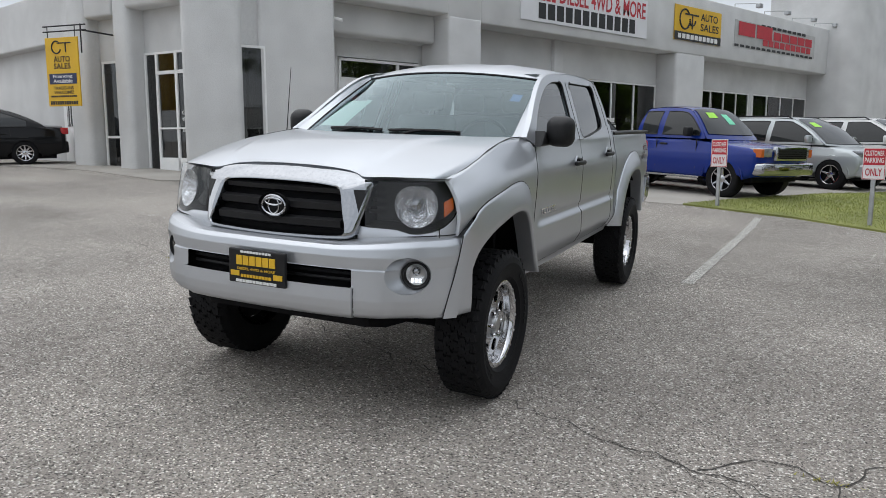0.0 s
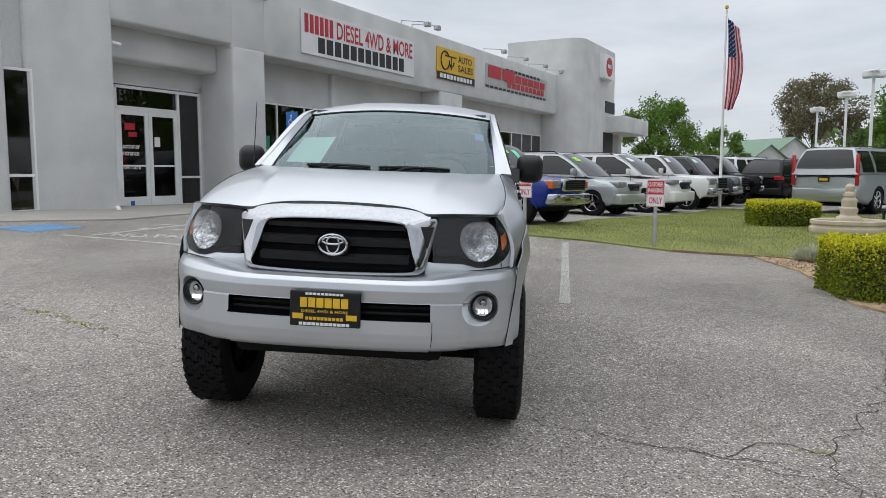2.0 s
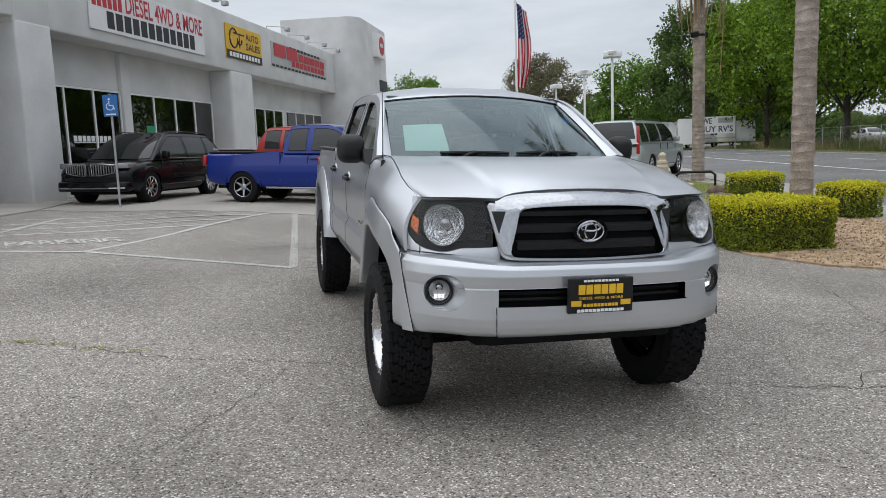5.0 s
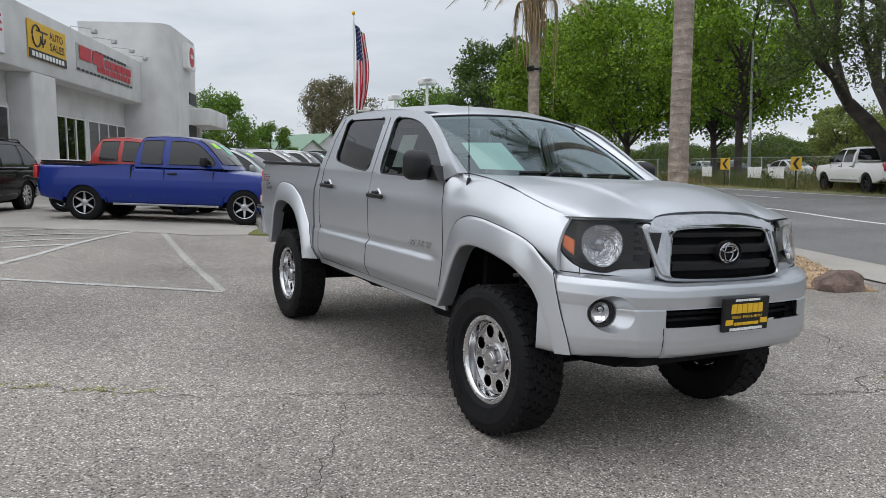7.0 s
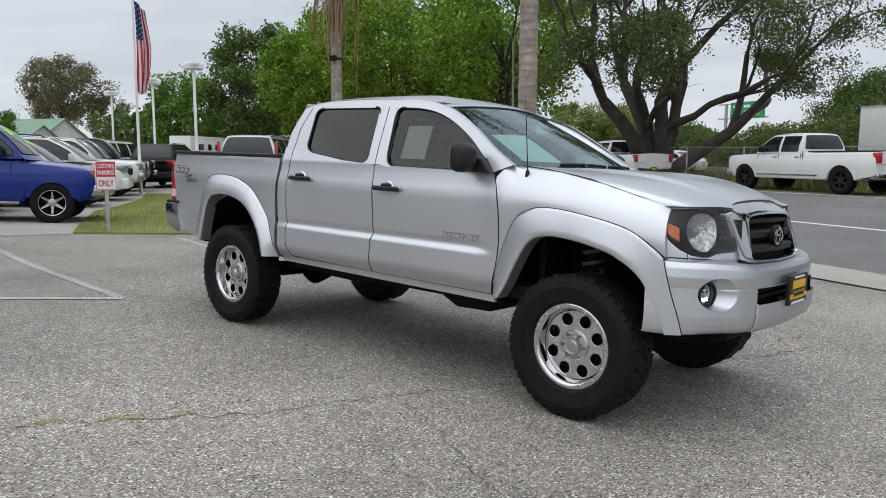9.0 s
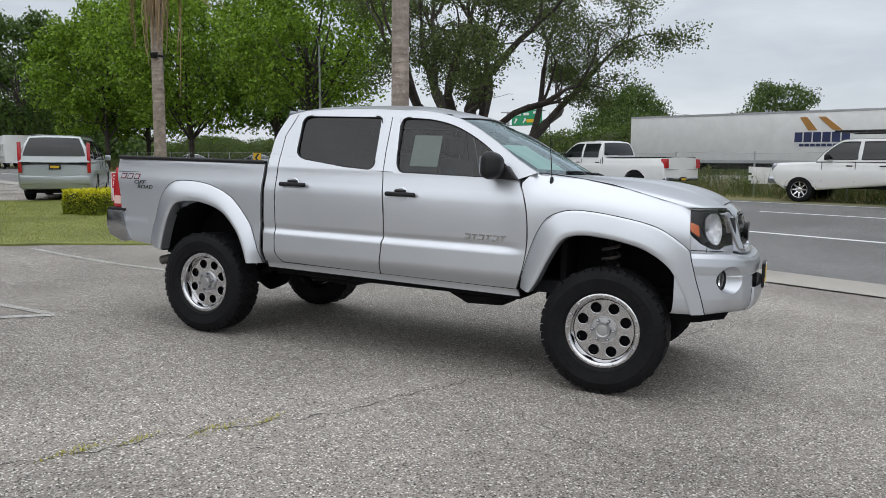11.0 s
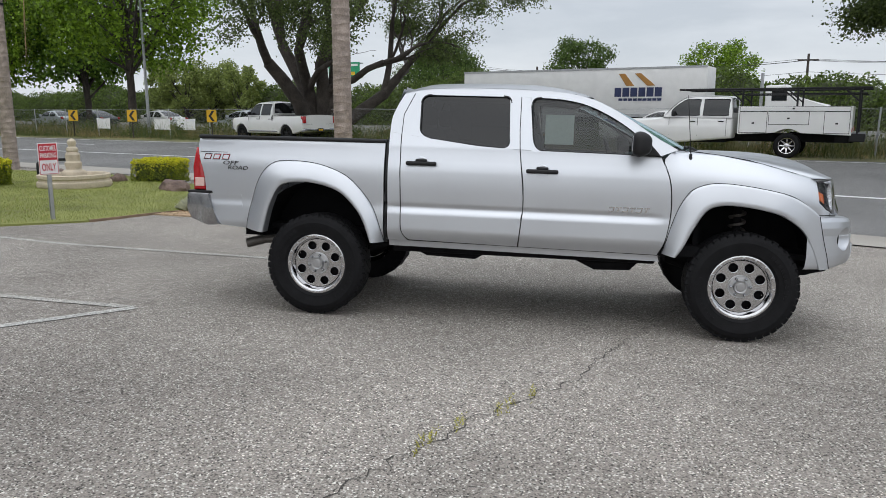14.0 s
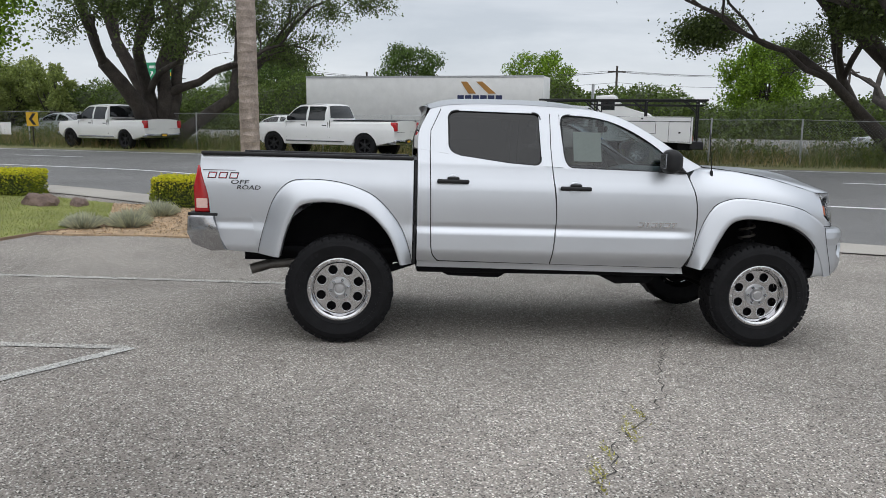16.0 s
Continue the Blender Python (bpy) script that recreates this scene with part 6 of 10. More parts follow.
for s in (-1, 1):
    pts = [(s * 0.66 + 0.055 * math.cos(a), 0.02 + 0.055 * math.sin(a), 0.55 + 0.40 * k / 72) for k, a in ((k, k * 2 * math.pi / 12) for k in range(73))]
    part("coil_spring", tube(bmesh.new(), pts, 0.011, 6), M_STEEL, truck, "dark coil spring in the wheel arch")
    part("damper", rod(bmesh.new(), (s * 0.66, 0.02, 0.35), (s * 0.66, 0.02, 1.0), 0.028), M_UNDER, truck)
    for yc in (0.0, 3.235):
        bm = bmesh.new()
        top = 1.06 if yc else 1.04
        arc = [(yc + 0.50 * math.cos(a), min(top, 0.62 + 0.44 * math.sin(a))) for a in (math.pi * k / 16 for k in range(17))]
        rows = [[(s * x, *p) for p in arc] for x in (0.42, 0.86)]
        grid(bm, rows)
        bm.faces.new([bm.verts.new((s * 0.42, *p)) for p in arc])
        part("wheel_well", bm, M_UNDER, truck)
    bm = tube(bmesh.new(), [(s * 0.55, 2.55, 0.62), (s * 0.57, 2.9, 0.50), (s * 0.58, 3.235, 0.46), (s * 0.58, 3.6, 0.52), (s * 0.56, 3.95, 0.64)], 0.03, 6)
    part("leaf_spring", bm, M_UNDER, truck)

# ---- wheels, built once
TYRE_R, RIM_R = 0.398, 0.243


def big_wheel():
    """A wide chrome wheel with eight round holes in an all-terrain tyre; axis along x, face to -x."""
    face = pose(0, 0, 0, 0, -90, 0)     # z of the lathe to -x
    rim = finish("wheel", lathe(bmesh.new(), [(0.230, -0.108), (0.220, -0.09), (0.192, -0.03), (0.191, 0.040), (0.197, 0.060), (0.203, 0.085), (0.206, 0.102), (0.214, 0.110), (0.229, 0.113), (0.238, 0.110), (0.240, 0.10), (0.230, 0.09)], 48, face), M_ALLOY, 50)
    w = new("wheel", rim)
    # flat face with holes
    bm = bmesh.new()
    def ring(cx, cy, r, n):
        vs = [bm.verts.new((cx + r * math.cos(2 * math.pi * k / n), cy + r * math.sin(2 * math.pi * k / n), 0.052)) for k in range(n)]
        return [bm.edges.new((vs[k], vs[(k + 1) % n])) for k in range(n)]
    es = ring(0, 0, 0.192, 48)
    for k in range(8):
        a = 2 * math.pi * (k + 0.5) / 8
        es += ring(0.148 * math.cos(a), 0.148 * math.sin(a), 0.0345, 24)
    bmesh.ops.triangle_fill(bm, use_beauty=True, edges=es)
    bad = [f for f in bm.faces if any((f.calc_center_median().xy - Vector((0.148 * math.cos(2 * math.pi * (k + 0.5) / 8), 0.148 * math.sin(2 * math.pi * (k + 0.5) / 8)))).length < 0.032 for k in range(8))]
    bmesh.ops.delete(bm, geom=bad, context="FACES")
    got = bmesh.ops.extrude_face_region(bm, geom=bm.faces[:])
    for v in got["geom"]:
        if isinstance(v, bmesh.types.BMVert):
            v.co.z -= 0.014
    for k in range(8):      # rolled edges of the holes, and the sleeves behind them
        a = 2 * math.pi * (k + 0.5) / 8
        part("hole_rim", lathe(bmesh.new(), [(0.0385, 0.0515), (0.037, 0.0545), (0.0345, 0.0535), (0.0335, 0.048), (0.0335, 0.012)], 24, face @ Matrix.Translation((0.148 * math.cos(a), 0.148 * math.sin(a), 0))), M_ALLOY, w, smooth=50)
    bmesh.ops.transform(bm, matrix=face, verts=bm.verts)
    part("wheel_face", bm, M_ALLOY, w, "polished wheel face with eight round holes", smooth=30)
    part("hub", lathe(bmesh.new(), [(0.086, 0.045), (0.085, 0.060), (0.080, 0.065), (0.052, 0.067), (0.049, 0.084), (0.045, 0.090), (0.034, 0.088), (0.030, 0.093), (0.0, 0.095)], 32, face), M_ALLOY_DULL, w, smooth=35)
    for k in range(6):
        a = 2 * math.pi * k / 6 + 0.52
        part("wheel_nut", lathe(bmesh.new(), [(0.012, 0.05), (0.012, 0.072), (0.008, 0.08), (0.0, 0.081)], 6, face @ Matrix.Translation((0.067 * math.cos(a), 0.067 * math.sin(a), 0.012))), M_CHROME, w)
    bm = bmesh.new()
    for k in range(16):
        a = 2 * math.pi * k / 16
        lathe(bm, [(0.007, 0.09), (0.007, 0.117), (0.0, 0.12)], 6, face @ Matrix.Translation((0.222 * math.cos(a), 0.222 * math.sin(a), -0.002)))
    part("rim_bolt", bm, M_ALLOY_DULL, w)["kind"] = "stuff"
    # disc coloured near black: the shade behind the holes is painted in
    part("brake_disc", lathe(bmesh.new(), [(0.0, -0.012), (0.186, -0.012), (0.186, -0.03), (0.1, -0.08), (0.0, -0.08)], 32, face), M_UNDER, w, smooth=30)
    tyre = part("tyre", lathe(bmesh.new(), [(0.228, 0.096), (0.240, 0.115), (0.252, 0.124), (0.256, 0.129), (0.262, 0.128), (0.285, 0.137), (0.322, 0.143), (0.334, 0.145), (0.338, 0.1425), (0.356, 0.140), (0.374, 0.131), (0.3845, 0.116), (0.387, 0.0), (0.3845, -0.09), (0.374, -0.105), (0.355, -0.114), (0.325, -0.117), (0.285, -0.11), (0.232, -0.09)], 72, face), M_RUBBER, w, "black all-terrain tyre", smooth=40)
    bm = bmesh.new()
    n = 46
    pitch = 2 * math.pi * 0.395 / n
    for k in range(n):
        for row, (xc, wx, ph, long) in enumerate(((-0.098, 0.046, 0.0, 0.86), (-0.0535, 0.037, 0.42, 0.90), (-0.013, 0.037, 0.9, 0.88), (0.0275, 0.037, 0.35, 0.90), (0.070, 0.042, 0.75, 0.86))):
            lug = pitch * long
            for half, skew, dp in ((-0.25, 13, 0.0), (0.25, -13, 0.10)):      # each block is two halves, set zigzag
                a = 360 * (k + ph + dp * (1 if k % 2 else -1)) / n
                m = pose(0, 0, 0, a, 0, 0) @ Matrix.Translation((xc + half * wx, 0, 0.3905)) @ pose(0, 0, 0, 0, 0, skew)
                box(bm, -wx * 0.27, wx * 0.27, -lug / 2, lug / 2, -0.008, 0.0075, m=m)
        for s, xs in ((-1, 0.124), (1, 0.098)):   # shoulder lugs, long and short by turns
            a = 360 * (k + (0.0 if s < 0 else 0.75)) / n
            m = pose(0, 0, 0, a, 0, 0) @ Matrix.Translation((s * xs, 0, 0.3755)) @ pose(0, 0, 0, 0, s * 58, 0)
            box(bm, -0.020, 0.020 if k % 2 else 0.031, -0.0205, 0.0205, -0.006, 0.0048, m=m)
    part("tread", bm, M_RUBBER, tyre)["kind"] = "stuff"
    bm = bmesh.new()    # raised bars where the maker's letters stand
    for c in (40, 220):
        for k in range(9):
            a = c + k * 7.5
            m = pose(0, 0, 0, a, 0, 0) @ Matrix.Translation((-0.1405, 0, 0.305))
            box(bm, -0.0025, 0.002, -0.013, 0.013, -0.014, 0.014, m=m)
    part("sidewall_bar", bm, M_RUBBER, tyre)["kind"] = "stuff"
    return w


first = big_wheel()
first.parent = truck
first.matrix_local = pose(-0.79, 0.0, TYRE_R + 0.006)
for m in (pose(-0.80, 3.235, TYRE_R + 0.006, 47, 0, 0), pose(0.79, 0.0, TYRE_R + 0.006, 0, 0, 180), pose(0.80, 3.235, TYRE_R + 0.006, 25, 0, 180)):
    copy_thing(first, m)

# ---------------------------------------------------------------- other vehicles
def paint(name, col, metal=0.3, rough=0.3, coat=0.45, spec=0.4):
    return mat(name, col, rough, metal, var=0.04, scale=1.2, fine=600, fvar=0.03, coat=coat, spec=spec)


P_BLUE, P_WHITE = paint("blue_paint", (0.002, 0.021, 0.20), 0.1, 0.22, 0.45, 0.25), paint("white_paint", (0.72, 0.72, 0.71), 0.0)
P_BLACK, P_GREY = paint("black_paint", (0.006, 0.006, 0.007), 0.0, 0.2, 0.25, 0.15), paint("dark_grey_paint", (0.05, 0.055, 0.058), 0.5)
P_SILVER2, P_RED = paint("grey_silver_paint", (0.42, 0.45, 0.46), 0.6, 0.35), paint("red_paint", (0.36, 0.015, 0.015), 0.1)
M_CARGLASS = mat("dark_car_glass", (0.012, 0.014, 0.015), 0.03, 0.0, var=0.2, scale=1.5, spec=0.5)
M_LAMP = mat("clear_lamp", (0.30, 0.31, 0.33), 0.12, 0.5, var=0.2, scale=20, coat=0.5)


SCREEN = {}
SWEEP = 0.16     # how far the nose falls back at its corners


def road_wheel(parent, x, y, r, wide, spokes, finish_m, side):
    m = pose(x, y, r, 0, 90 * side, 0)
    t = part("wheel", lathe(bmesh.new(), [(r * 0.60, wide * 0.42), (r * 0.64, wide * 0.49), (r * 0.78, wide * 0.52), (r * 0.92, wide * 0.48), (r * 0.985, wide * 0.4), (r, wide * 0.3), (r, -wide * 0.4), (r * 0.9, -wide * 0.5), (r * 0.60, -wide * 0.45)], 36), M_RUBBER, parent, smooth=50, m=m)
    bm = lathe(bmesh.new(), [(r * 0.625, wide * 0.46), (r * 0.585, wide * 0.44), (r * 0.55, wide * 0.2), (r * 0.55, -0.02)], 32)
    for k in range(spokes):
        n0 = len(bm.verts)
        box(bm, r * 0.10, r * 0.57, -r * 0.075, r * 0.075, wide * 0.24, wide * 0.40, bevel=0.008, seg=1)
        bm.verts.ensure_lookup_table()
        turn = pose(0, 0, 0, 0, 0, 360 * k / spokes)
        for q in bm.verts[n0:]:     # broad at the hub, dished outwards
            q.co.y *= 1.25 - 0.5 * ease(q.co.x, r * 0.12, r * 0.4)
            q.co.z -= wide * 0.06 * ease(q.co.x, r * 0.5, r * 0.1)
            q.co = turn @ q.co
    lathe(bm, [(r * 0.2, wide * 0.2), (r * 0.19, wide * 0.36), (r * 0.08, wide * 0.40), (0, wide * 0.40)], 16)
    part("rim", bm, finish_m, t, smooth=40)
    part("brake", lathe(bmesh.new(), [(0, wide * 0.02), (r * 0.56, wide * 0.02)], 20), M_UNDER, t)


def vehicle(name, label, category, m, *, wb, width, body, house, wheel_r, coat, windows, front, rear, pickup=None, wheel_w=0.24, spokes=5, rim=None, trim=None, clear=0.24, doors=(), extras=(), group="", arches=None):
    """body: the top line (y, z) from nose to tail; house: (front foot y, front top y, rear top y, rear foot y, belt z, roof z, roof half width);
    windows: shares of the side at which the panes begin and end; front, rear: y of the two ends."""
    v = thing(name, label, category, group, m=m)
    rim = rim or M_ALLOY
    w = width / 2
    low = clear
    ra = wheel_r + 0.07
    line = [(front + 0.06, low + 0.08)]
    for yc in arches or (0.0, wb):
        dip = min(0.95, max(0.0, (wheel_r - low) / ra))
        a0 = -math.asin(dip)
        line += [(yc - ra * math.cos(a), wheel_r + ra * math.sin(a)) for a in (lerp(a0, math.pi - a0, k / 12) for k in range(13))]
    line += [(rear - 0.05, low + 0.1)]
    pts = line + body[::-1]
    bm = prism(bmesh.new(), pts, -w, w, "x", 0.075, 3)
    zt = max(p[1] for p in body)
    for axis, cuts in ((0, (-0.8 * w, -0.5 * w, 0.0, 0.5 * w, 0.8 * w)), (2, (low + 0.22, lerp(low, zt, 0.42), lerp(low, zt, 0.62), lerp(low, zt, 0.70), zt - 0.2, zt - 0.1)), (1, [lerp(front, rear, k / 12) for k in range(1, 12)] + [front + 0.12, front + 0.25, rear - 0.12])):
        for c in cuts:
            co, no = [0, 0, 0], [0, 0, 0]
            co[axis], no[axis] = c, 1
            bmesh.ops.bisect_plane(bm, geom=[*bm.verts, *bm.edges, *bm.faces], plane_co=co, plane_no=no)
    for q in bm.verts:      # flanks lean in above and below, ends round in plan
        z = q.co.z
        k = 1 - 0.045 * ease(z, lerp(low, zt, 0.66), zt + 0.02) + 0.012 * ease(z, lerp(low, zt, 0.72), lerp(low, zt, 0.64)) * ease(z, low + 0.1, low + 0.3) - 0.03 * ease(z, low + 0.25, low)
        k -= 0.05 * ease(q.co.y, front + 0.45, front) ** 2 + 0.04 * ease(q.co.y, rear - 0.35, rear) ** 2
        u = abs(q.co.x) / w
        q.co.z -= 0.055 * u ** 2.4 * ease(z, zt - 0.42, zt - 0.08)
        q.co.y += SWEEP * u ** 2.5 * ease(q.co.y, front + 0.7, front) - 0.06 * u ** 3 * ease(q.co.y, rear - 0.5, rear)
        q.co.x *= k
    b = part("body", bm, coat, v, smooth=38)
    for yc in arches or (0.0, wb):      # rolled lips of the wheel arches, and the dark well behind each wheel
        for sd in (-1, 1):
            arc = [(sd * (w * 0.985 + 0.006 * math.sin(a)), yc - (ra + 0.012) * math.cos(a), wheel_r + (ra + 0.012) * math.sin(a)) for a in (lerp(0.05, math.pi - 0.05, k / 16) for k in range(17))]
            part("arch_lip", tube(bmesh.new(), arc, 0.020, 6), coat, b, smooth=60)
    f0, f1, r1, r0, belt, roof, wt = house
    wbelt = w * 0.95
    upright = min(0.10, (r0 - r1) * 0.3)
    line = smooth_line([(f0, belt - 0.02), (lerp(f0, f1, 0.52), lerp(belt, roof, 0.56)), (f1 - 0.02, roof - 0.055), (f1 + 0.20, roof + 0.0), (lerp(f1, r1, 0.55), roof + 0.02), (r1 - 0.16, roof), (r1, roof - 0.035), (lerp(r1, r0, 0.5) + upright * 0.5, lerp(roof, belt, 0.5)), (r0, belt - 0.02)], 6)

    def roof_at(y):
        for (ya, za), (yb, zb) in zip(line, line[1:]):
            if ya <= y <= yb and yb > ya:
                return lerp(za, zb, (y - ya) / (yb - ya))
        return belt

    def side_x(z):
        k = max(0.0, min(1.0, (z - belt) / (roof - belt)))
        return lerp(wbelt, wt, k) + 0.035 * math.sin(k * math.pi)

    def across(y, z, s):
        """A point of the roof skin: bowed in plan on the screens, crowned on top."""
        x = side_x(z)
        tip = 0.14 * ease(y, f1 + 0.1, f0) - 0.07 * ease(y, r1 - 0.1, r0)
        return (s * (x - 0.012 * abs(s) ** 8), y - tip * (1 - s * s), z + (0.045 * ease(z, belt + 0.1, roof) - 0.012) * (1 - abs(s) ** 3))

    bm = bmesh.new()
    grid(bm, [[across(y, z, -1 + k / 8) for k in range(17)] for y, z in line])
    inner = [p for p in line if p[1] > belt - 0.01]
    for sd in (-1, 1):
        grid(bm, [[(sd * (side_x(lerp(belt - 0.02, z, t)) - (0.012 if t == 1 else 0.0)), y, lerp(belt - 0.02, z, t) - (0.0 if t < 1 else 0.012)) for t in (0.0, 0.2, 0.45, 0.7, 0.88, 1.0)] for y, z in inner])
    cab = part("cab", bm, coat, v, smooth=50)
    # side panes under the roofline
    floor_z = belt + 0.045

    def side_top(y):
        return min(roof_at(y) - 0.075, lerp(belt, roof, 0.88))

    for u0, u1 in windows:
        ya, yb = lerp(f0, r0, u0), lerp(f0, r0, u1)
        if r0 - r1 < 0.3:
            yb = min(yb, r1 - 0.02)
        ys = [lerp(ya, yb, k / 14) for k in range(15)]
        ys = [y for y in ys if side_top(y) > floor_z + 0.03]
        for sd in (-1, 1):
            bm = bmesh.new()
            grid(bm, [[(sd * (side_x(lerp(floor_z, side_top(y), t)) + 0.007), y, lerp(floor_z, side_top(y), t)) for y in ys] for t in (0.0, 0.25, 0.5, 0.75, 1.0)])
            pn = part("window", bm, M_CARGLASS, cab, smooth=True)
            rim_line = [(sd * (side_x(floor_z) + 0.006), y, floor_z) for y in ys] + [(sd * (side_x(side_top(y)) + 0.006), y, side_top(y)) for y in ys[::-1]]
            part("seal", tube(bmesh.new(), rim_line + rim_line[:1], 0.010, 5), M_TRIM, pn)
    SCREEN["at"] = lambda sx, t: Vector(across(lerp(f0, f1, t), roof_at(lerp(f0, f1, t)), sx)) + Vector((0, -0.018, 0.012))
    # windscreen and rear pane
    for pts, name in (([p for p in line if f0 - 0.01 <= p[0] <= f1 + 0.02 and p[1] > belt + 0.02], "windscreen"), ([p for p in line if p[0] >= r1 - 0.06 and belt + (roof - belt) * 0.16 < p[1] < roof - 0.05], "rear_pane")):
        if len(pts) > 1:
            bm = bmesh.new()
            up = 0.012
            grid(bm, [[Vector(across(y, z, -0.9 + 1.8 * k / 12)) + Vector((0, -up if name == "windscreen" else up, up * 0.7)) for k in range(13)] for y, z in pts])
            part(name, bm, M_CARGLASS, cab, smooth=True)
    for y in doors:     # door shut lines and handles
        z1 = belt - 0.02
        for s in (-1, 1):
            xs = sorted((s * (w * 0.985), s * (w + 0.0025)))
            part("door_seam", boxes((*xs, y - 0.005, y + 0.005, low + 0.16, z1)), M_SEAM, b)
    for y in doors[1:]:
        for s in (-1, 1):
            part("door_handle", boxes((*sorted((s * w * 0.97, s * (w * 0.97 + 0.035))), y - 0.26, y - 0.08, belt - 0.16, belt - 0.125), bevel=0.01), trim or coat, b)
    for s in (-1, 1):
        part("side_mirror", boxes((*sorted((s * (w - 0.02), s * (w + 0.17))), f0 + 0.30, f0 + 0.42, belt + 0.02, belt + 0.2), bevel=0.035, seg=2), trim or coat, v, smooth=40)
        for yc in (0.0, wb):
            road_wheel(v, s * (w - wheel_w * 0.52), yc, wheel_r, wheel_w, spokes, rim, s)
    part("underside", boxes((-w * 0.82, w * 0.82, front + 0.3, rear - 0.3, low - 0.04, low + 0.3)), M_UNDER, v)
    if pickup:      # a dark sheet at rail height paints the shade of the load bed
        y0, y1, zr = pickup
        part("bed", boxes((-w * 0.84, w * 0.84, y0 + 0.05, y1 - 0.08, zr - 0.03, zr + 0.004)), M_TRIM, v, "dark sheet painted for the shaded load bed")
        part("tailgate_line", boxes((-w * 0.8, w * 0.8, y1 - 0.02, y1 + 0.004, zr - 0.42, zr - 0.41)), M_SEAM, v)
        for s in (-1, 1):
            part("bed_seam", boxes((*sorted((s * w * 0.98, s * (w + 0.0025))), y0 - 0.012, y0 + 0.006, low + 0.15, zr - 0.02)), M_SEAM, b)
    for fn in extras:
        fn(v, w, front, rear)
    return v


def x_lamps(z0, z1, spread=0.62, deep=0.16, amber=False, material=None):
    """Headlamps at the front corners."""
    def fn(v, w, front, rear):
        for s in (-1, 1):
            bm = boxes((*sorted((s * w * spread, s * w * 0.93)), front - 0.012, front + deep + 0.12, z0, z1), bevel=0.03, seg=2)
            for q in bm.verts:
                q.co.y += SWEEP * min(1.0, abs(q.co.x) / w) ** 2.5
            h = part("headlamp", bm, material or M_LAMP, v, smooth=40)
            if amber:
                part("indicator", boxes((*sorted((s * w * 0.84, s * w * 0.945)), front + 0.085, front + deep + 0.1, z0, z1 - 0.02), bevel=0.01), M_AMBER, h)
    return fn


def x_grille(half, z0, z1, bars=3, chrome=True, upright=False):
    def fn(v, w, front, rear):
        g = part("grille", boxes((-half, half, front - 0.02, front + 0.1, z0, z1), bevel=0.025), M_CHROME if chrome else M_TRIM, v, "chrome-edged grille", smooth=40)
        part("grille_opening", boxes((-half + 0.05, half - 0.05, front - 0.024, front, z0 + 0.04, z1 - 0.04)), M_UNDER, g)
        for k in range(bars):
            t = (k + 1) / (bars + 1)
            if upright:
                x = lerp(-half + 0.05, half - 0.05, t)
                part("grille_bar", boxes((x - 0.009, x + 0.009, front - 0.034, front - 0.02, z0 + 0.04, z1 - 0.04)), M_CHROME, g)
            else:
                z = lerp(z0 + 0.03, z1 - 0.03, t)
                part("grille_bar", boxes((-half + 0.04, half - 0.04, front - 0.034, front - 0.02, z - 0.013, z + 0.013)), M_TRIM, g)
    return fn


def x_wing_grille(v, w, front, rear):
    """A chrome-barred grille in two wings that sweep back to the lamps."""
    for s in (-1, 1):
        bm = bmesh.new()
        for k in range(9):
            x = 0.10 + 0.062 * k
            z0, z1 = 0.70 + 0.006 * k, 0.94 - 0.004 * k
            y = front - 0.045 + SWEEP * (x / w) ** 2.5
            box(bm, *sorted((s * x, s * (x + 0.034))), y, y + 0.05, z0, z1, bevel=0.006, seg=1)
        part("grille_wing", bm, M_CHROME, v, "chrome upright bars")
        part("grille_rim", tube(bmesh.new(), [(s * x, front - 0.05 + SWEEP * (x / w) ** 2.5, z) for x, z in ((0.06, 0.95), (0.3, 0.95), (0.66, 0.92), (0.60, 0.74), (0.3, 0.69), (0.08, 0.68), (0.06, 0.95))], 0.012, 6), M_CHROME, v)
    part("lower_trim", tube(bmesh.new(), [(x, front - 0.09 + 0.13 * (abs(x) / w) ** 3, 0.40) for x in (-0.85, -0.5, 0, 0.5, 0.85)], 0.016, 6), M_CHROME, v)


def x_bumper(z0, z1, at_front=True, material=None, out=0.08):
    def fn(v, w, front, rear):
        y = front if at_front else rear
        a, b = (y - out, y + 0.25) if at_front else (y - 0.25, y + out)
        bm = boxes((-w * 0.94, w * 0.94, a, b, z0, z1), bevel=0.05, seg=3)
        for q in bm.verts:
            q.co.y += (1 if at_front else -1) * 0.12 * (abs(q.co.x) / w) ** 3
        part("bumper", bm, material or M_CHROME, v, smooth=40)
    return fn


def x_tail(z0, z1, y_in=0.0, width_=0.16, material=None):
    def fn(v, w, front, rear):
        for s in (-1, 1):
            part("tail_lamp", boxes((*sorted((s * (w * 0.955 - width_), s * w * 0.955)), rear - 0.22 + y_in, rear + 0.012, z0, z1), bevel=0.02), material or M_TAIL, v, smooth=40)
    return fn


def x_plate(z, at_front=False):
    def fn(v, w, front, rear):
        y = (front - 0.10, front - 0.085) if at_front else (rear + 0.01, rear + 0.03)
        p = part("plate", boxes((-0.16, 0.16, *y, z, z + 0.15)), M_INK, v)
        yy = (y[0] - 0.004, y[0]) if at_front else (y[1], y[1] + 0.004)
        part("plate_bar", boxes((-0.12, 0.12, *yy, z + 0.04, z + 0.11)), M_YELLOW, p)
    return fn


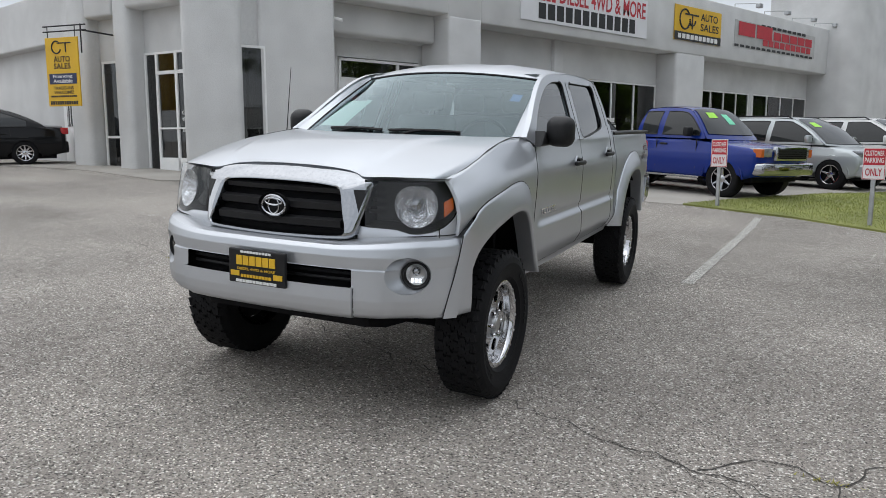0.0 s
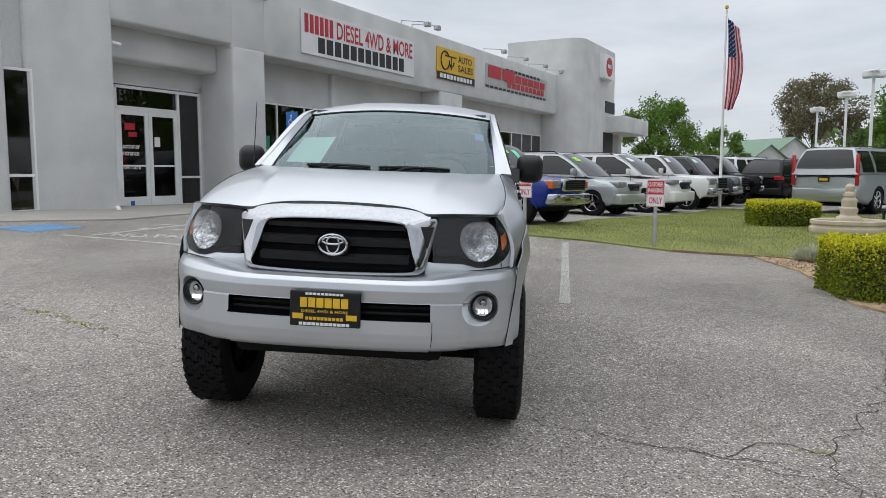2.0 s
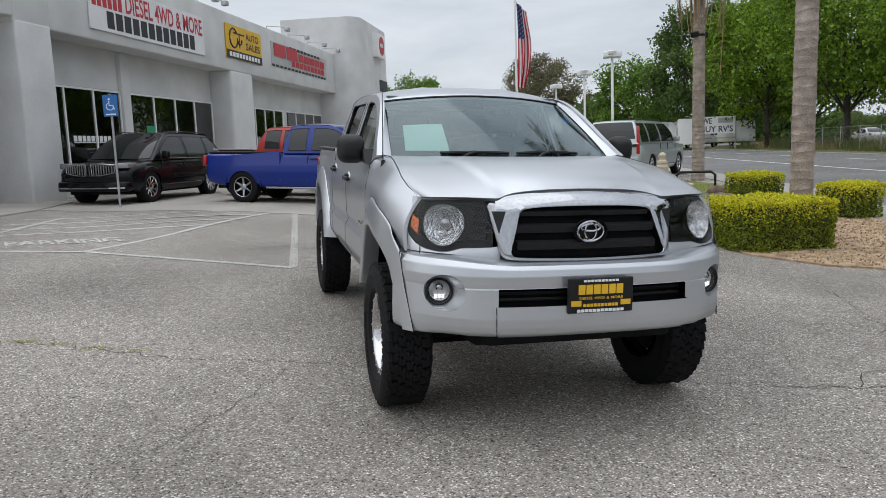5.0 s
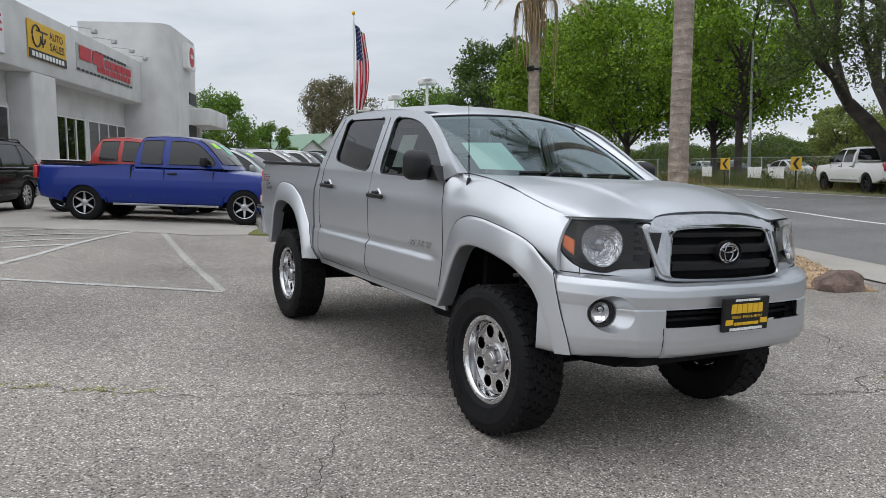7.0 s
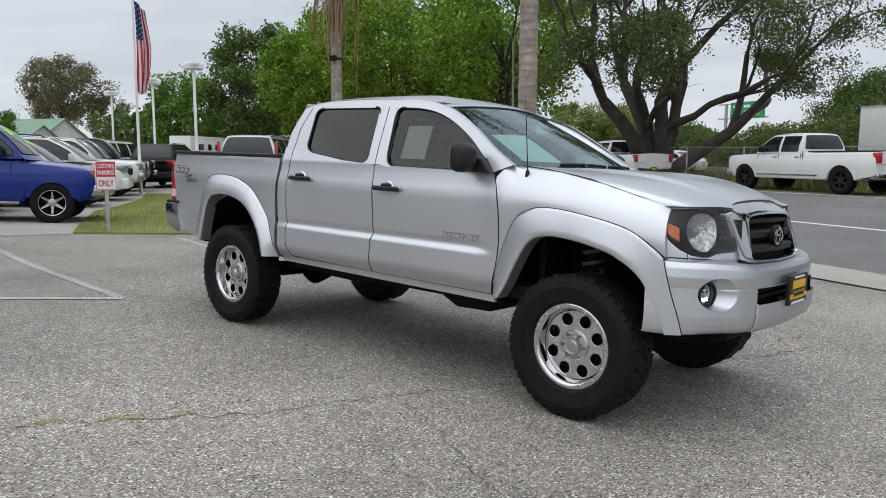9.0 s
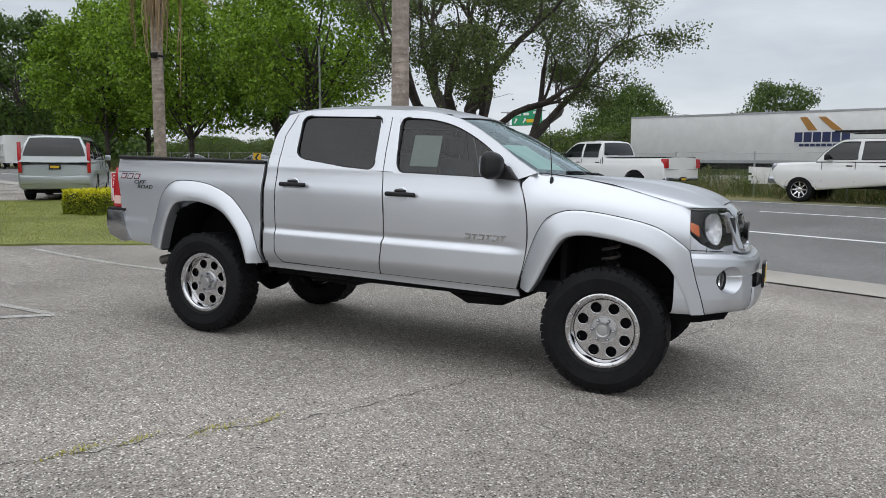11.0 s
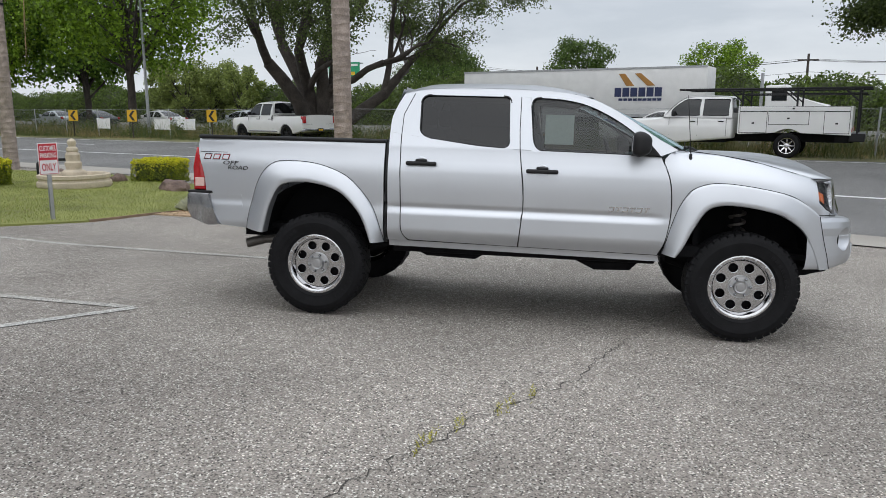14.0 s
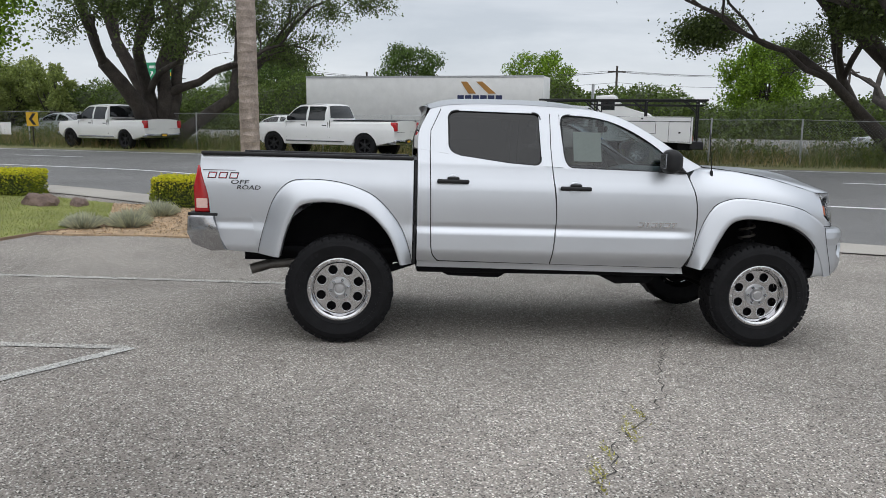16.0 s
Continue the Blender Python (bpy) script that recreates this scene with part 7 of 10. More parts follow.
def x_roof_rails(y0, y1, z, material=None):
    def fn(v, w, front, rear):
        for s in (-1, 1):
            part("roof_rail", tube(bmesh.new(), [(s * w * 0.68, y0, z - 0.02), (s * w * 0.68, y0 + 0.12, z + 0.05), (s * w * 0.68, y1 - 0.12, z + 0.05), (s * w * 0.68, y1, z - 0.02)], 0.018, 6), material or M_TRIM, v)
    return fn


def x_cards(materials, sx=-0.6):
    """Price stickers on the windscreen."""
    def fn(v, w, front, rear):
        on = SCREEN["at"]
        for k, mt in enumerate(materials):
            a = sx + 0.62 * k
            bm = bmesh.new()
            grid(bm, [[on(a + d, t) for d in (0.0, 0.12, 0.24, 0.36)] for t in (0.60, 0.70, 0.80)] if k == 0 else [[on(a + d, t) for d in (0.0, 0.14, 0.28)] for t in (0.42, 0.58, 0.74)])
            part("price_sticker", bm, mt, v, "bright price sticker")
    return fn


def x_band(z0, z1, y0, y1, material):
    def fn(v, w, front, rear):
        for s in (-1, 1):
            part("side_trim", boxes((*sorted((s * (w - 0.02), s * (w + 0.012))), y0, y1, z0, z1), bevel=0.006), material, v)
    return fn


def axle_pose(fx, fy, nose_x, nose_y):
    """A vehicle with the middle of its front axle over a place and its nose to a direction."""
    return standing(fx, fy, math.degrees(math.atan2(nose_x, -nose_y)))


ROW = (0.86, -0.51)
# blue extended-cab pickup
vehicle("blue_pickup", "glossy blue extended-cab pickup truck on pale concrete", "pickup truck", axle_pose(1.42, 12.30, *ROW), wb=3.19, width=1.76, clear=0.36, wheel_r=0.36, coat=P_BLUE, front=-0.86, rear=4.2,
        body=[(-0.84, 0.62), (-0.85, 0.92), (-0.72, 1.00), (0.35, 1.09), (0.9, 1.13), (2.2, 1.14), (2.25, 1.13), (4.17, 1.13), (4.19, 0.62)],
        house=(0.42, 0.98, 2.08, 2.2, 1.12, 1.70, 0.60), windows=((0.10, 0.61), (0.69, 0.95)), doors=(0.62, 1.60), pickup=(2.26, 4.18, 1.13), trim=M_TRIM, rim=M_CHROME, spokes=6,
        extras=(x_lamps(0.80, 0.97, amber=True), x_grille(0.50, 0.74, 1.0, 4), x_bumper(0.46, 0.70), x_bumper(0.46, 0.64, False), x_tail(0.82, 1.06, 0.14, 0.12), x_band(0.335, 0.375, 0.5, 2.6, M_CHROME), x_cards((M_LIME, mat("mint_card", (0.2, 0.7, 0.45), 0.6)))))
# red pickup behind it
vehicle("red_pickup", "bright red pickup truck parked behind the blue one", "pickup truck", axle_pose(0.86, 15.41, *ROW), wb=2.75, width=1.78, clear=0.36, wheel_r=0.36, coat=P_RED, front=-0.86, rear=3.45,
        body=[(-0.84, 0.62), (-0.85, 0.95), (-0.72, 1.03), (0.35, 1.12), (0.9, 1.17), (2.2, 1.19), (3.4, 1.19), (3.43, 0.62)], house=(0.4, 0.95, 1.95, 2.15, 1.17, 1.74, 0.62), windows=((0.12, 0.58), (0.64, 0.93)), doors=(0.62, 1.66, 2.2), pickup=(2.26, 3.4, 1.19), rim=M_CHROME, spokes=6,
        extras=(x_lamps(0.80, 0.97), x_grille(0.50, 0.74, 1.0, 3), x_bumper(0.46, 0.70), x_bumper(0.46, 0.64, False), x_tail(0.8, 1.1), x_band(1.195, 1.215, 2.3, 3.4, M_WHITE)))
SUV = dict(windows=((0.10, 0.42), (0.46, 0.72), (0.76, 0.95)), doors=(0.5, 1.5, 2.35))


def suv(name, label, m, coat, L=(-0.88, 3.75), wb=2.83, width=1.87, r=0.37, roof=1.68, belt=1.08, extras=(), rim=None, spokes=5, trim=None, rails=True, hood=0.98, boxy=0.0):
    f, q = L
    return vehicle(name, label, "suv", m, wb=wb, width=width, clear=0.28, wheel_r=r, coat=coat, front=f, rear=q,
                   body=[(f + 0.02, 0.55), (f, hood - 0.26), (f + 0.08, hood - 0.11), (f + 0.3, hood - 0.01), (0.1, hood + 0.05), (0.75, belt), (q - 0.2, belt + 0.04), (q - 0.02, belt - 0.1), (q, 0.55)],
                   house=(0.18, 1.08, q - 0.62 + boxy, q - 0.12 + boxy * 0.4, belt - 0.01, roof, width * 0.345), rim=rim, spokes=spokes, trim=trim,
                   extras=(*extras, *((x_roof_rails(1.2, q - 0.6, roof),) if rails else ())), **SUV)


suv("black_suv", "glossy black crossover with a split chrome grille", axle_pose(-4.70, 15.3, -0.43, -0.90), P_BLACK, (-0.93, 3.78), 2.82, 1.9, 0.39, 1.66, 1.04, rim=M_ALLOY, spokes=10,
    extras=(x_lamps(0.84, 0.97, 0.62, 0.22), x_grille(0.30, 0.66, 0.93, 7, False, True), x_wing_grille, x_bumper(0.32, 0.55, True, P_BLACK), x_tail(0.95, 1.1), x_band(0.42, 0.445, 0.5, 2.3, M_CHROME), x_band(1.035, 1.055, 0.75, 2.9, M_CHROME)))
suv("silver_suv", "grey-silver compact suv with a price sticker", axle_pose(3.44, 16.75, *ROW), P_SILVER2, (-0.82, 3.7), 2.8, 1.85, 0.36, 1.66, 1.06, spokes=5,
    extras=(x_lamps(0.80, 0.93, 0.55), x_grille(0.30, 0.70, 0.88, 6, False, True), x_bumper(0.34, 0.62, True, P_SILVER2), x_tail(0.9, 1.08), x_cards((M_LIME,), -0.7)))
suv("white_suv", "white mid-size suv with alloy wheels", axle_pose(5.30, 19.2, *ROW), P_WHITE, (-0.86, 3.95), 2.93, 1.93, 0.38, 1.74, 1.12, spokes=5,
    extras=(x_lamps(0.86, 1.0, 0.55), x_grille(0.34, 0.72, 0.93, 6, False, True), x_bumper(0.36, 0.66, True, P_WHITE), x_tail(0.9, 1.08), x_cards((M_WHITE,), -0.7)))


def crew_pickup(name, label, m, coat, wb=3.57, front=-0.95, rear=4.85, width=2.0, r=0.40, belt=1.25, roof=1.92, clear=0.42, extras=(), rim=None, spokes=6, cab_end=2.55, trim=None, bumper=None):
    return vehicle(name, label, "pickup truck", m, wb=wb, width=width, clear=clear, wheel_r=r, coat=coat, front=front, rear=rear,
                   body=[(front + 0.02, 0.66), (front, belt - 0.22), (front + 0.12, belt - 0.06), (0.5, belt + 0.0), (0.9, belt + 0.01), (cab_end, belt + 0.01), (cab_end + 0.03, belt + 0.04), (rear - 0.03, belt + 0.06), (rear, 0.66)],
                   house=(0.48, 1.08, cab_end - 0.2, cab_end - 0.03, belt, roof, width * 0.365), windows=((0.12, 0.5), (0.55, 0.93)), doors=(0.62, 1.55, cab_end - 0.05), pickup=(cab_end + 0.04, rear - 0.02, belt + 0.06), wheel_w=0.28, rim=rim, spokes=spokes, trim=trim,
                   extras=(x_lamps(belt - 0.33, belt - 0.12, 0.6), x_grille(0.52, belt - 0.48, belt - 0.1, 3), x_bumper(0.5, 0.74, True, bumper), x_bumper(0.5, 0.70, False, bumper), x_tail(belt - 0.32, belt + 0.0, 0, 0.15), x_plate(0.54), *extras))


crew_pickup("white_pickup", "white crew-cab pickup truck in the parked row", axle_pose(7.0, 21.6, *ROW), P_WHITE, 3.24, -0.86, 4.4, 1.88, 0.38, 1.16, 1.78, extras=(x_cards((M_WHITE,), -0.7),))
crew_pickup("grey_pickup", "dark grey crew-cab pickup truck in the parked row", axle_pose(8.5, 24.2, *ROW), P_GREY, 3.24, -0.86, 4.4, 1.88, 0.38, 1.16, 1.80, extras=(x_cards((mat("pale_card", (0.6, 0.8, 0.75), 0.6),), -0.7),), rim=M_TRIM)
crew_pickup("black_pickup", "black full-size pickup truck in the parked row", axle_pose(10.2, 26.8, *ROW), P_BLACK, 3.6, -0.95, 4.7, 1.98, 0.40, 1.22, 1.90, rim=M_TRIM)
# second row, tails to the lawn
LANE = (0.73, 0.69)
suv("long_silver_suv", "long silver full-size suv seen from behind", axle_pose(13.3, 21.9, *LANE), P_SILVER2, (-0.95, 4.55), 3.30, 2.04, 0.42, 1.93, 1.20, hood=1.15, spokes=7, boxy=0.34,
    extras=(x_lamps(0.9, 1.1, 0.6), x_tail(0.85, 1.75, 0.16, 0.10), x_bumper(0.5, 0.78, False, P_SILVER2), x_plate(0.95), x_band(0.42, 0.45, 0.4, 2.9, M_CHROME)))
suv("small_black_suv", "black compact suv seen from behind", axle_pose(13.0, 28.2, *LANE), P_BLACK, (-0.88, 3.65), 2.66, 1.83, 0.36, 1.70, 1.08, boxy=0.15,
    extras=(x_lamps(0.8, 0.95), x_tail(0.95, 1.1, 0, 0.28), x_bumper(0.4, 0.66, False, M_TRIM), x_plate(0.78)))
suv("white_wagon", "white boxy suv behind the black one", axle_pose(13.0, 33.0, *LANE), P_WHITE, (-0.9, 4.2), 3.0, 1.95, 0.39, 1.88, 1.16, boxy=0.3, extras=(x_tail(0.85, 1.2), x_bumper(0.5, 0.75, False, M_TRIM), x_plate(0.9)))
# dark saloon by the workshop
vehicle("dark_saloon", "black saloon car parked by the workshop wing", "car", axle_pose(-17.9, 7.6, -0.59, -0.81), wb=2.7, width=1.8, clear=0.2, wheel_r=0.315, coat=P_BLACK, front=-0.9, rear=3.72,
        body=[(-0.88, 0.4), (-0.9, 0.62), (-0.7, 0.72), (0.3, 0.86), (0.8, 0.93), (3.0, 1.02), (3.6, 1.0), (3.7, 0.86), (3.7, 0.4)], house=(0.45, 1.25, 2.3, 3.3, 0.93, 1.42, 0.56), windows=((0.14, 0.48), (0.53, 0.82)), doors=(0.6, 1.55, 2.4), spokes=10,
        extras=(x_lamps(0.6, 0.75), x_tail(0.78, 0.95, 0.05, 0.3), x_bumper(0.3, 0.6, False, P_BLACK)))
# across the road, on the verge
def by_road(c, l, yaw=0.0):
    x, y = road_at(c, l)
    return standing(x, y, 180 - math.degrees(math.atan2(RD.x, RD.y)) + yaw)


crew_pickup("white_roadside_pickup", "white crew-cab pickup with black wheels on the verge", axle_pose(29.5, 16.8, 0.53, 0.85), P_WHITE, 3.57, -1.0, 4.85, 2.0, 0.43, 1.24, 1.87, 0.5, rim=M_TRIM, trim=M_TRIM, extras=(x_band(0.50, 0.56, 0.6, 2.9, M_CHROME),))
crew_pickup("white_lifted_pickup", "white long-bed crew-cab pickup with black wheels on the verge", axle_pose(24.2, 7.0, 0.47, 0.88), P_WHITE, 4.06, -1.02, 5.35, 2.04, 0.45, 1.31, 1.93, 0.56, rim=M_TRIM, trim=M_TRIM, extras=(x_band(0.56, 0.61, 0.6, 3.2, M_CHROME),))


def utility_body(v, w, front, rear):
    """Steel lockers round the rear wheels on a dark chassis, with a ladder rack over them."""
    arc = [(4.29 - 0.52 * math.cos(a), 0.44 + 0.50 * math.sin(a)) for a in (math.pi * k / 12 for k in range(13))]
    bm = prism(bmesh.new(), [(2.80, 0.74), *[p for p in arc if p[1] > 0.74], (6.05, 0.74), (6.05, 1.62), (2.80, 1.62)], -w, w, "x", 0.012, 1)
    u = part("service_body", bm, P_WHITE, v, "white steel service body with lockers", smooth=30)
    part("chassis", boxes((-0.5, 0.5, 2.3, 6.1, 0.50, 0.76), (-0.9, 0.9, 5.6, 6.0, 0.52, 0.74)), M_UNDER, v)
    part("bumper", boxes((-w * 0.96, w * 0.96, 6.0, 6.42, 0.55, 0.80), bevel=0.02), M_TRIM, v, "black step bumper")
    part("tail_lamp", boxes((-w * 0.98, -w * 0.86, 6.04, 6.07, 0.84, 0.98), (w * 0.86, w * 0.98, 6.04, 6.07, 0.84, 0.98)), M_TAIL, v)
    part("fuel_cap", lathe(bmesh.new(), [(0.0, 0.014), (0.05, 0.014), (0.062, 0.008), (0.075, 0.0)], 20, Matrix.Translation((-w - 0.002, 5.05, 1.18)) @ pose(0, 0, 0, 0, -90, 0)), M_TRIM, u)
    for s in (-1, 1):
        for y0, y1, z0, z1 in ((2.86, 3.66, 0.80, 1.44), (3.72, 4.86, 1.06, 1.44), (5.30, 5.98, 0.80, 1.44), (2.86, 5.98, 1.47, 1.595)):
            part("locker_door", boxes((*sorted((s * (w - 0.005), s * (w + 0.010))), y0, y1, z0, z1), bevel=0.006), P_WHITE, u)
            part("locker_gap", boxes((*sorted((s * (w - 0.005), s * (w + 0.003))), y0 - 0.014, y1 + 0.014, z0 - 0.014, z1 + 0.014)), M_SEAM, u)
            part("latch", boxes((*sorted((s * (w + 0.01), s * (w + 0.020))), (y0 + y1) / 2 - 0.035, (y0 + y1) / 2 + 0.035, z0 + (z1 - z0) * 0.42, z0 + (z1 - z0) * 0.42 + 0.05)), M_TRIM, u)
        for y in (2.9, 4.5, 6.2):
            part("rack_post", rod(bmesh.new(), (s * w * 0.9, y, 1.6 if y < 6 else 0.8), (s * w * 0.9, y, 2.16), 0.03), M_TRIM, u)
            part("rack_brace", rod(bmesh.new(), (s * w * 0.9, y - 0.45, 2.16), (s * w * 0.9, y, 1.75), 0.022), M_TRIM, u)
        part("rack_rail", rod(bmesh.new(), (s * w * 0.9, 0.9, 2.16), (s * w * 0.9, 6.5, 2.16), 0.035), M_TRIM, u)
        part("rack_rail", rod(bmesh.new(), (s * w * 0.9, 2.7, 2.0), (s * w * 0.9, 6.4, 2.0), 0.02), M_TRIM, u)
    for y in (1.0, 2.8, 4.5, 6.2):
        part("rack_bar", rod(bmesh.new(), (-w * 0.9, y, 2.16), (w * 0.9, y, 2.16), 0.025), M_TRIM, u)


vehicle("utility_truck", "white utility truck with lockers and a black ladder rack", "truck", by_road(20.4, 5.72), wb=4.29, width=2.06, clear=0.50, wheel_r=0.395, coat=P_WHITE, front=-1.0, rear=2.70,
        body=[(-0.98, 0.7), (-1.0, 1.08), (-0.88, 1.22), (0.5, 1.28), (0.9, 1.29), (2.55, 1.29), (2.66, 1.27), (2.68, 0.7)], house=(0.42, 1.05, 2.52, 2.62, 1.28, 1.93, 0.70), windows=((0.12, 0.53), (0.58, 0.95)), doors=(0.62, 1.55, 2.45), trim=M_TRIM, wheel_w=0.3, spokes=8, arches=(0.0,),
        extras=(x_lamps(0.96, 1.16), x_grille(0.52, 0.8, 1.2), x_bumper(0.55, 0.78), utility_body))
# articulated lorry on the freeway
lorry = thing("articulated_lorry", "white articulated lorry with a long box trailer", "lorry", m=pose(*road_at(41.5, 8.0), 0.31, 0, 0, -math.degrees(math.atan2(RD.x, RD.y))))
part("trailer_box", boxes((-1.3, 1.3, 0.0, 16.2, 1.15, 4.1), bevel=0.03), mat("trailer_skin", (0.66, 0.66, 0.65), 0.5, 0.1, var=0.05), lorry, "white ribbed trailer box", smooth=30)
part("trailer_rail", boxes((-1.32, -1.29, 0.0, 16.2, 4.0, 4.12), (-1.32, -1.29, 0.0, 16.2, 1.12, 1.3)), M_GREY_METAL, lorry)
part("trailer_lettering", boxes(*((-1.33, -1.305, y, y + 0.42, 2.35, 2.9) for y in (2.6, 3.1, 3.6, 4.1, 4.6, 5.1)), *((-1.33, -1.305, y, y + 0.25, 2.1, 2.25) for y in (2.6, 2.9, 3.2, 3.5, 3.8, 4.1, 4.4, 4.7, 5.0))), M_NAVY, lorry, "dark blue bars of lettering")["kind"] = "stuff"
bm = bmesh.new()
for k in range(2):
    prism(bm, [(3.0 + 1.3 * k, 3.0), (3.5 + 1.3 * k, 3.0), (4.3 + 1.0 * k, 3.75), (3.9 + 1.0 * k, 3.75)], -1.33, -1.305, "x")
part("trailer_stripe", bm, mat("bronze_vinyl", (0.35, 0.17, 0.04), 0.5), lorry)
part("chassis", boxes((-0.5, 0.5, -6.2, 16, 0.75, 1.12)), M_UNDER, lorry)
bm = prism(bmesh.new(), [(-3.2, 0.7), (-3.2, 2.9), (-4.3, 2.95), (-4.75, 2.2), (-6.4, 1.85), (-6.75, 1.5), (-6.75, 0.7)], -1.15, 1.15, "x", 0.10, 3)
tractor = part("tractor", bm, P_WHITE, lorry, "white bonneted tractor unit", smooth=40)
part("tractor_window", boxes((-1.165, -1.145, -4.35, -3.55, 2.05, 2.7)), M_CARGLASS, tractor)
part("tractor_window", prism(bmesh.new(), [(-4.29, 2.9), (-4.32, 2.9), (-4.76, 2.24), (-4.73, 2.24)], -1.0, 1.0, "x"), M_CARGLASS, tractor)
part("exhaust_pipe", rod(bmesh.new(), (-1.1, -3.0, 0.9), (-1.1, -3.0, 3.6), 0.09), M_GREY_METAL, tractor)
for s in (-1, 1):
    for y in (-5.7, -1.6, -0.3, 13.2, 14.5):
        road_wheel(lorry, s * 1.05, y, 0.52, 0.3, 8, M_ALLOY, s)
# traffic on the freeway, standing still here
for i, (c, l, coat, lab) in enumerate(((33.5, 40, P_SILVER2, "silver saloon on the freeway"), (33.5, 49, P_WHITE, "white saloon on the freeway"), (33.5, 57, P_GREY, "grey saloon on the freeway"), (33.5, 34, P_WHITE, "white saloon on the freeway"),
                                       (36, 25.5, P_WHITE, "white saloon on the freeway"), (36, 66, P_SILVER2, "silver saloon on the freeway"), (33.5, 75, P_WHITE, "white saloon on the freeway"), (36, 11.0, P_WHITE, "white saloon on the freeway"), (33.5, -9.0, P_SILVER2, "silver saloon on the freeway"))):
    x, y = road_at(c, l)
    vehicle("saloon_car", lab, "car", pose(x, y, land(x, y) + 0.03, 0, 0, 180 - math.degrees(math.atan2(RD.x, RD.y))), wb=2.75, width=1.8, clear=0.2, wheel_r=0.33, coat=coat, front=-0.9, rear=3.8,
            body=[(-0.88, 0.4), (-0.9, 0.62), (-0.7, 0.74), (0.3, 0.9), (0.8, 0.97), (3.0, 1.05), (3.65, 1.02), (3.78, 0.86), (3.78, 0.4)], house=(0.45, 1.25, 2.3, 3.3, 0.96, 1.46, 0.56), windows=((0.14, 0.48), (0.53, 0.82)), doors=(0.6, 1.55), spokes=6, group="freeway traffic",
            extras=(x_lamps(0.6, 0.76), x_tail(0.78, 0.98)))

# ---------------------------------------------------------------- planting
rng = np.random.default_rng(7)


def leafy(name, col, through_light=0.35, spread=0.45):
    """Matt leaves that let some light through, each of its own shade."""
    m = bpy.data.materials.new(name)
    m.use_nodes = True
    t = m.node_tree
    N, L = t.nodes, t.links
    N.remove(N["Principled BSDF"])
    g = N.new("ShaderNodeNewGeometry").outputs["Random Per Island"]
    ramp = N.new("ShaderNodeValToRGB")
    e = ramp.color_ramp.elements
    e[0].color, e[1].color = rgb(scaled(col, 1 - spread)), rgb((col[0] * (1 + spread), col[1] * (1 + spread * 0.8), col[2] * (1 + spread * 0.3)))
    L.new(g, ramp.inputs["Fac"])
    d, tr = N.new("ShaderNodeBsdfDiffuse"), N.new("ShaderNodeBsdfTranslucent")
    gl = N.new("ShaderNodeBsdfGlossy")
    gl.inputs["Roughness"].default_value = 0.45
    gl.inputs["Color"].default_value = rgb(0.5)
    for n in (d, tr):
        L.new(ramp.outputs["Color"], n.inputs["Color"])
    mx, m2 = N.new("ShaderNodeMixShader"), N.new("ShaderNodeMixShader")
    mx.inputs[0].default_value, m2.inputs[0].default_value = through_light, 0.05
    L.new(d.outputs[0], mx.inputs[1]), L.new(tr.outputs[0], mx.inputs[2])
    L.new(mx.outputs[0], m2.inputs[1]), L.new(gl.outputs[0], m2.inputs[2])
    L.new(m2.outputs[0], N["Material Output"].inputs["Surface"])
    return m


M_OAK = leafy("oak_leaf", (0.085, 0.125, 0.038))
M_SYC = leafy("bright_green_leaf", (0.155, 0.275, 0.024), 0.36, 0.6)
M_DARKLEAF = leafy("dark_green_leaf", (0.082, 0.145, 0.034), 0.35, 0.55)
M_ROUND = leafy("mid_green_leaf", (0.125, 0.24, 0.038), 0.35, 0.55)
M_BRONZE = leafy("bronze_leaf", (0.17, 0.165, 0.10))
M_OLEANDER = leafy("oleander_leaf", (0.092, 0.145, 0.032), 0.3, 0.5)
M_PALEBUSH = leafy("pale_green_leaf", (0.21, 0.27, 0.08))
M_HEDGE = leafy("hedge_leaf", (0.21, 0.27, 0.02), 0.35, 0.5)
M_HEDGE_TOP = leafy("new_growth_leaf", (0.66, 0.64, 0.035), 0.4, 0.25)
M_SILVERGRASS = leafy("silvery_grass", (0.56, 0.58, 0.47), 0.3, 0.25)
M_LAWNBLADE = leafy("lawn_blade", (0.23, 0.275, 0.065), 0.4, 0.28)
M_WEEDLEAF = leafy("weed_leaf", (0.10, 0.14, 0.04), 0.3, 0.5)
M_STRAWLEAF = leafy("straw_blade", (0.37, 0.30, 0.15), 0.3, 0.35)
M_DEADFROND = leafy("dead_frond", (0.42, 0.32, 0.20), 0.2, 0.4)
M_FROND = leafy("palm_frond", (0.08, 0.13, 0.035), 0.25, 0.35)
M_BARK = mat("dark_bark", (0.055, 0.046, 0.04), 0.95, var=0.35, scale=3, fine=22, fvar=0.3, bump=0.9)
M_PALMBARK = mat("palm_bark", (0.33, 0.275, 0.24), 0.95, var=0.28, scale=5, fine=40, fvar=0.2, bump=0.7)
# dark green for hedge cores: the shade between leaves put into the colour
M_CORE = mat("inner_shade", (0.05, 0.065, 0.025), 1.0, var=0.3, scale=4)
M_STONE = mat("cream_cast_stone", (0.50, 0.43, 0.33), 0.85, var=0.16, scale=4, fine=50, fvar=0.12, bump=0.2)
M_ROCK = mat("brown_rock", (0.17, 0.12, 0.10), 0.9, var=0.35, scale=6, fine=40, fvar=0.2, bump=0.8)


